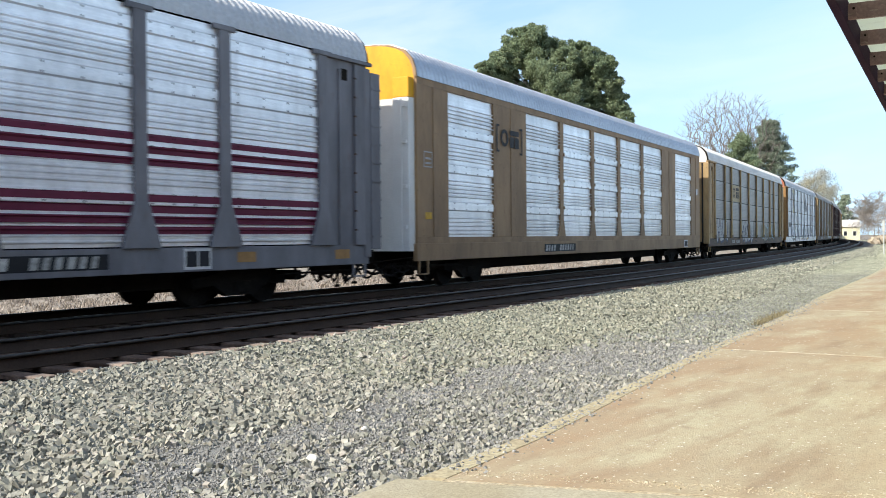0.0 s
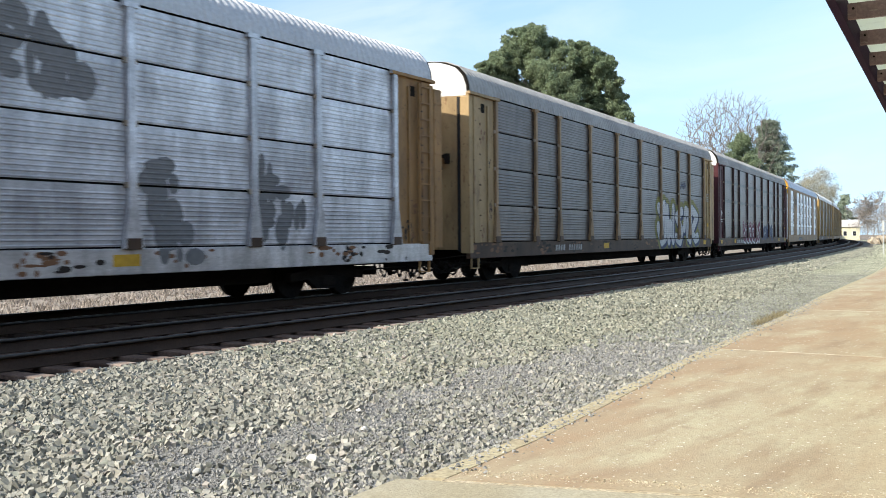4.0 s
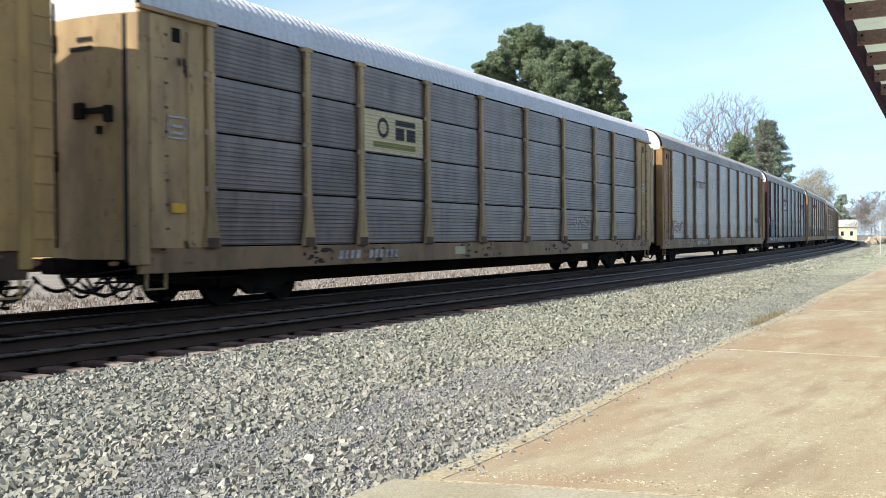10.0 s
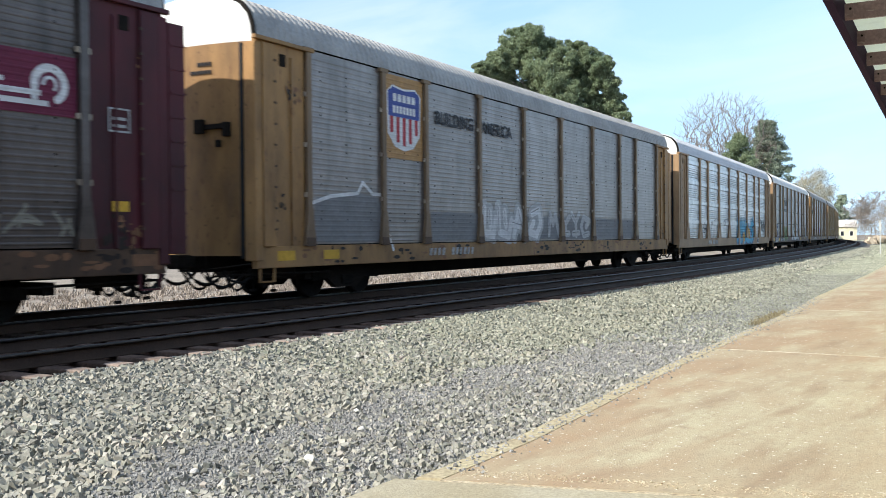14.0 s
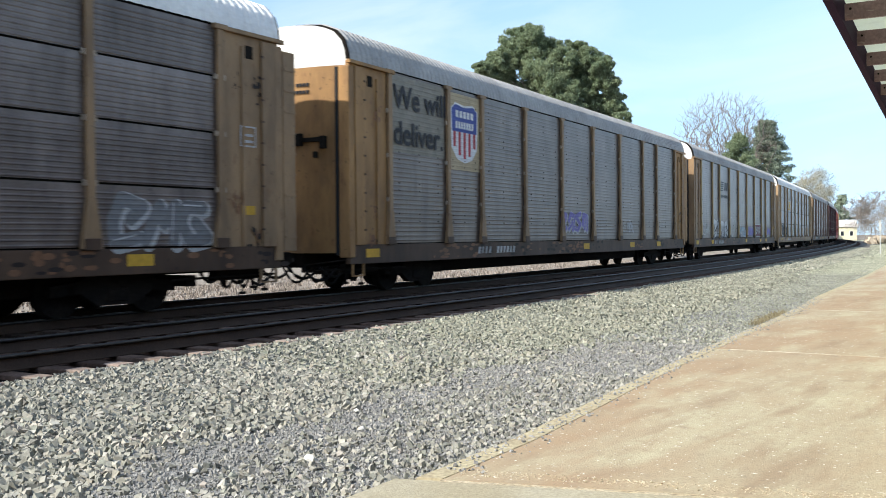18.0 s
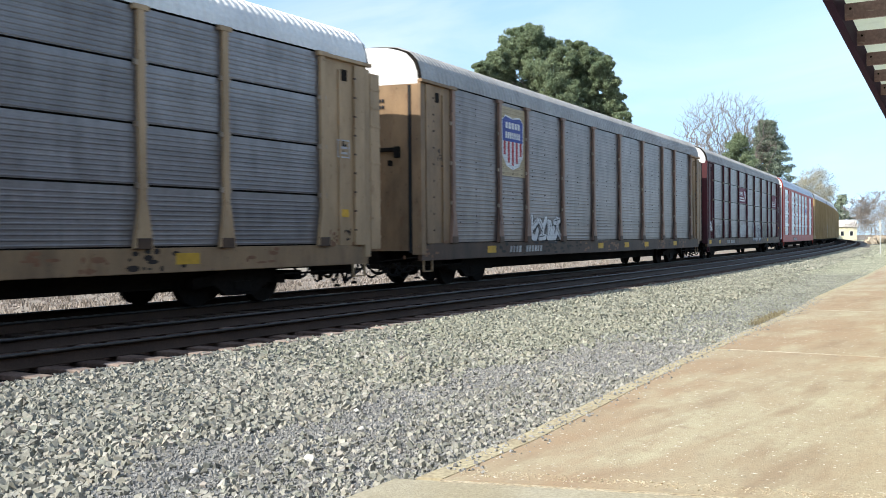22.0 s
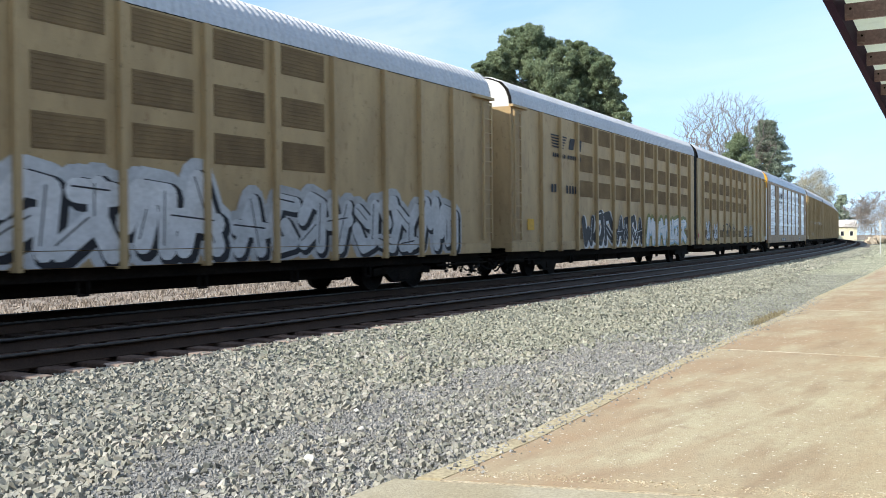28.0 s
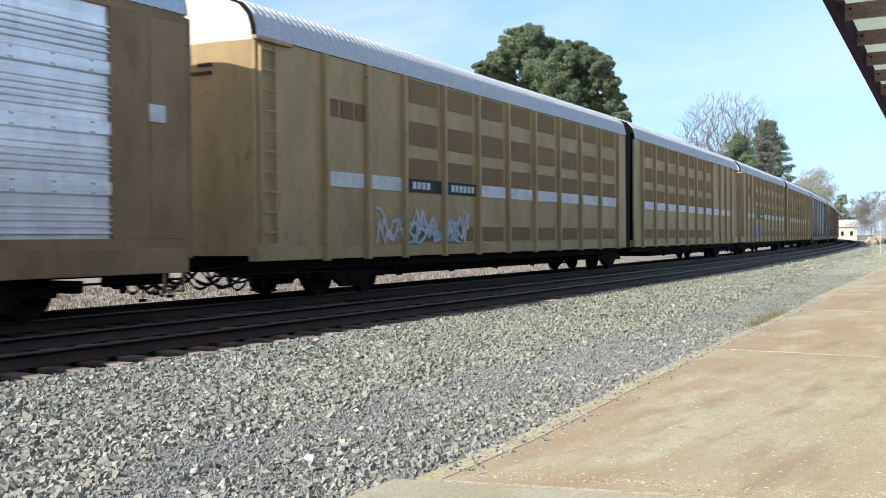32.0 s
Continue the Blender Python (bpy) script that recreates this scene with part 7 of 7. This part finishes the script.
    # weathered grey with many pieces
    t = c[15]
    horse_mark(t, k, -7.0, -4.7, 3.35, 4.4, "black")
    spray(t, k, -8.9, -4.7, 1.2, 2.2, [10, 8, 2, 6], "paper", "black", None, fat=0.28, seed=34)
    inked(t, "graffiti", arc(-3.6, 1.75, 0.6, 0, 360, 0.05, 20) + arc(-2.7, 1.75, 0.5, -60, 240, 0.05, 16), "chalk", k, 1)
    scribble(t, k, -11.8, -9.8, 1.3, 2.0, "chalk", 0.05, 4, 35)
    spray(t, k, -1.2, 1.2, 1.25, 1.85, [9, 7, 9], "sky", "paper", None, fat=0.24, seed=36)
    inked(t, "graffiti", [rect(4.5, 7.15, 1.2, 2.05)], "chalk", k, 1)
    inked(t, "graffiti", [rect(4.56, 7.1, 1.24, 1.99)], "maroon", k, 2)
    spray(t, k, 4.6, 7.0, 1.35, 1.9, [7, 9, 9, 5], "chalk", None, None, fat=0.24, seed=37)
    for a in (2.0, 9.6):
        scribble(t, k, a, a + 2.0, 1.25, 1.85, "violet", 0.12, 4, int(a * 5))
    marks(t, -7.4, plate=False)
    sill_marks(t, (-13.1, -9.4, 1.0, 6.7, 9.1), kind=k)
    door_numbers(t, 13.6)
    end_labels(t, 12.5)
    # cream posts, yellow emblem
    t = c[16]
    k = "four"
    block_mark(t, k, -7.1, -4.6, 3.3, 4.27, "yellow", field="paper", bar="yellow")
    spray(t, k, -11.9, -9.5, 1.2, 2.2, [2, 5, 2, 4, 3], "black", None, None, fat=0.16, seed=38)
    spray(t, k, -9.0, -7.4, 1.2, 2.1, [4, 5, 0], "black", None, None, fat=0.16, seed=39)
    spray(t, k, -1.3, 1.2, 1.2, 1.95, [11, 1, 2], None, "chalk", None, fat=0.12, seed=40)
    spray(t, k, 1.6, 4.4, 1.0, 1.9, [9, 8, 11, 0], None, "chalk", None, fat=0.12, seed=41)
    marks(t, -6.2, plate=False)
    sill_marks(t, (-11.5, -7.6, 8.0), kind=k)
    door_numbers(t, 13.6)
    end_labels(t, 12.5)
    # grey with shield and small tag
    t = c[17]
    k = "one"
    shield(t, k, -9.2, -7.27, 3.1, 5.15, "tan")
    spray(t, k, -7.0, -4.5, 1.15, 1.95, [7, 1, 9, 12], "white", "black", None, fat=0.3, seed=42)
    marks(t, -7.4, plate=False)
    sill_marks(t, (-10.0, -1.0, 2.0, 4.6, 9.0), kind=k)
    door_numbers(t, 13.6)
    # grey panels, maroon frame
    t = c[18]
    k = "four"
    wheel_mark(t, k, -4.25, -1.6, 3.3, 4.27)
    wheel_mark(t, k, 9.3, 11.9, 3.3, 4.27, True)
    scribble(t, k, -11.0, -9.6, 1.2, 2.0, "chalk", 0.05, 3, 43)
    inked(t, "paint_patch", [disc(-3.9 + 0.24 * i, 1.45 + 0.22 * math.sin(i * 0.22) + 0.1 * math.sin(i * 2.3), 0.26, 0.24 + 0.12 * math.sin(i * 0.21), 10) for i in range(15)], "chalk", k, 1)
    spray(t, k, 0.8, 4.3, 0.9, 2.1, [6, 4, 3, 0], "chalk", "navy", None, fat=0.2, seed=44)
    spray(t, k, 4.8, 7.0, 1.1, 2.1, [8, 11, 12], "dust", "grey", None, fat=0.24, seed=45)
    scribble(t, "smooth", -13.2, -12.4, 1.5, 2.1, "white", 0.05, 3, 46)
    end_labels(t, 12.45)
    marks(t, -7.0, plate=False)
    sill_marks(t, (-13.1, -10.5, 2.0, 7.0), kind=k)
    door_numbers(t, 13.6, "white")
    # orange red
    t = c[19]
    inked(t, "emblem", [rect(4.7 + i * 0.45, 4.7 + i * 0.45 + 0.32, 3.55, 3.85) for i in range(4)] + stroke([(4.5, 3.40), (5.2, 3.52), (6.6, 3.48)], 0.06), "violet", "inset", 1)
    marks(t, -4.6)
    end_labels(t, -13.2)
    # articulated units
    k = "flat"
    t = c[20]
    spray(t, k, 2.6, 9.6, 0.95, 2.2, [4, 1, 9, 2, 0], "maroon", "rust", None, fat=0.34, seed=47)
    inked(t, "stencil", [rect(8.6, 9.1, 1.35, 1.6)], "black", k, 4)
    t = c[21]
    spray(t, k, -9.9, -5.4, 0.95, 2.55, [3, 7, 8, 9], "paper", "black", "paper", fat=0.36, seed=48, shine="white")
    spray(t, k, -4.5, 0.2, 0.95, 2.45, [0, 1, 2, 3], "white", "black", "paper", fat=0.36, seed=49)
    spray(t, k, 0.5, 8.8, 0.95, 2.25, [4, 5, 4, 10, 1, 6, 4, 2, 7], "paper", "black", "chalk", fat=0.36, seed=50)
    inked(t, "graffiti", [disc(-7.3, 2.95, 0.42, 0.24)], "maroon", k, 1)
    inked(t, "graffiti", [disc(-7.3, 2.95, 0.26, 0.14)], "paper", k, 2)
    t = c[22]
    horse_mark(t, k, -7.7, -4.9, 3.85, 4.7, "black")
    inked(t, "stencil", [rect(-7.7 + i * 0.26, -7.7 + i * 0.26 + 0.17, 2.75, 3.02) for i in (0, 1, 5, 6, 7, 8, 9)], "black", k, 1)
    spray(t, k, -4.9, -1.6, 0.95, 2.15, [2, 12, 11], "black", "white", None, fat=0.38, seed=51)
    spray(t, k, -1.2, 2.0, 0.95, 2.15, [11, 9, 4, 3], "black", "white", None, fat=0.36, seed=52)
    spray(t, k, 2.6, 9.0, 0.95, 2.0, [9, 4, 1, 11, 4, 2], "white", "sky", "olive", fat=0.36, seed=53)
    inked(t, "stencil", [rect(-9.6, -9.1, 1.5, 1.85)], "yellow", k, 1)
    t = c[23]
    spray(t, k, -8.8, -7.3, 1.1, 2.05, [6, 11], "paper", "black", None, fat=0.3, seed=54)
    spray(t, k, -6.9, -5.4, 1.1, 2.0, [6, 11], "paper", "black", None, fat=0.3, seed=55)
    spray(t, k, -4.4, 0.3, 1.1, 2.0, [4, 11, 9, 1, 0, 2], None, "black", None, fat=0.18, seed=56)
    spray(t, k, 2.2, 5.6, 1.2, 1.95, [10, 11, 2, 12], "chalk", "black", None, fat=0.2, seed=57)
    inked(t, "graffiti", [disc(-10.6, 1.3, 0.12)], "red", k, 1)
    # brown inset car with a black mark on its second panel
    t = c[24]
    horse_mark(t, "inset", -7.0, -4.85, 3.75, 4.65, "black")
    marks(t, -4.6)
    end_labels(t, -13.3)
    inked(t, "stencil", [rect(12.75, 13.1, 3.3, 3.6)], "white", "smooth", 1)
    inked(t, "stencil", [rect(7.2, 7.8, 0.76, 1.08)], "white", "smooth", 1)
    inked(t, "stencil", [rect(7.25, 7.75, 0.80, 1.04)], "black", "smooth", 2)
    # white striped units
    for n in (25, 26, 27, 28):
        t = c[n]
        front = n % 2 == 1
        xs = UNIT_POSTS if front else [-x for x in UNIT_POSTS[::-1]]
        bays = list(zip(xs, xs[1:]))
        for i, (a, b) in enumerate(bays):
            dark = front and i in (2, 3)
            inked(t, "stripe", [rect(a + 0.12, b - 0.12, 2.42, 2.75)], "black" if dark else "white", k, 1)
            if dark:
                inked(t, "stencil", [rect(a + 0.4 + q * 0.22, a + 0.56 + q * 0.22, 2.5, 2.68) for q in range(4 if i == 2 else 6)], "white", k, 2)
        if front:
            inked(t, "emblem", [rect(-8.5, -8.05, 3.95, 4.33), rect(-7.95, -7.5, 3.95, 4.33), rect(-7.4, -6.95, 3.95, 4.33)], "rust", k, 1)
            for a, sd in ((-6.6, 61), (-5.1, 62), (-3.5, 63)):
                scribble(t, k, a, a + 1.3, 1.15, 2.0, "paper" if n == 25 else "violet", 0.07, 3, sd)
            scribble(t, k, -5.2, -2.6, 1.1, 1.7, "sky", 0.10, 3, 64)
        door_numbers(t, 10.7) if front else None


build_details(TRAIN)
for n_car in (2, 3, 4, 5, 7, 8, 9, 10, 11, 13, 14, 15, 16, 17, 18):
    grime(TRAIN[n_car], n_car + 70)


def spin_wheels(car, s0):
    """The wheels turn while their car passes close by."""
    step = SPEED / 30 / 0.46
    first, last = max(0, round((s0 - 34) / SPEED * 30)), min(960, round((s0 + 6) / SPEED * 30))
    if last <= first:
        return
    for tr in car.children:
        for w in tr.children:
            if w.name.startswith("wheelset"):
                x, y, z = w.location
                rows = [(0.0, pose(x, y, z))] if first > 0 else []
                rows += [(i / 30, pose(x, y, z, 0, -math.degrees(step * (i - first)) % 360, 0)) for i in range(first, last + 1)]
                if last < 960:
                    rows.append((32.0, rows[-1][1]))
                walk(w, rows)


for small in bpy.data.objects:
    if small.parent and small.name.split(".")[0] in ("rivets", "rungs", "brake_rigging", "stencil_bar", "faded_band", "graffiti", "post_hinge", "hinge_head", "stencil", "emblem", "rust_stain", "paint_patch"):
        small["kind"] = "stuff"

SLACK = {2: 0.22}


def motions():
    """The whole train rolls towards the viewer along the curve at an even speed."""
    for car, s0 in CARS:
        rows = []
        for i in range(33):
            x, y, th = on_track(s0 - SPEED * i + SLACK.get(i, 0.0))
            rows.append((float(i), pose(x, y, 0, 0, 0, 90 + math.degrees(th))))
        walk(car, rows)
        spin_wheels(car, s0)


motions()
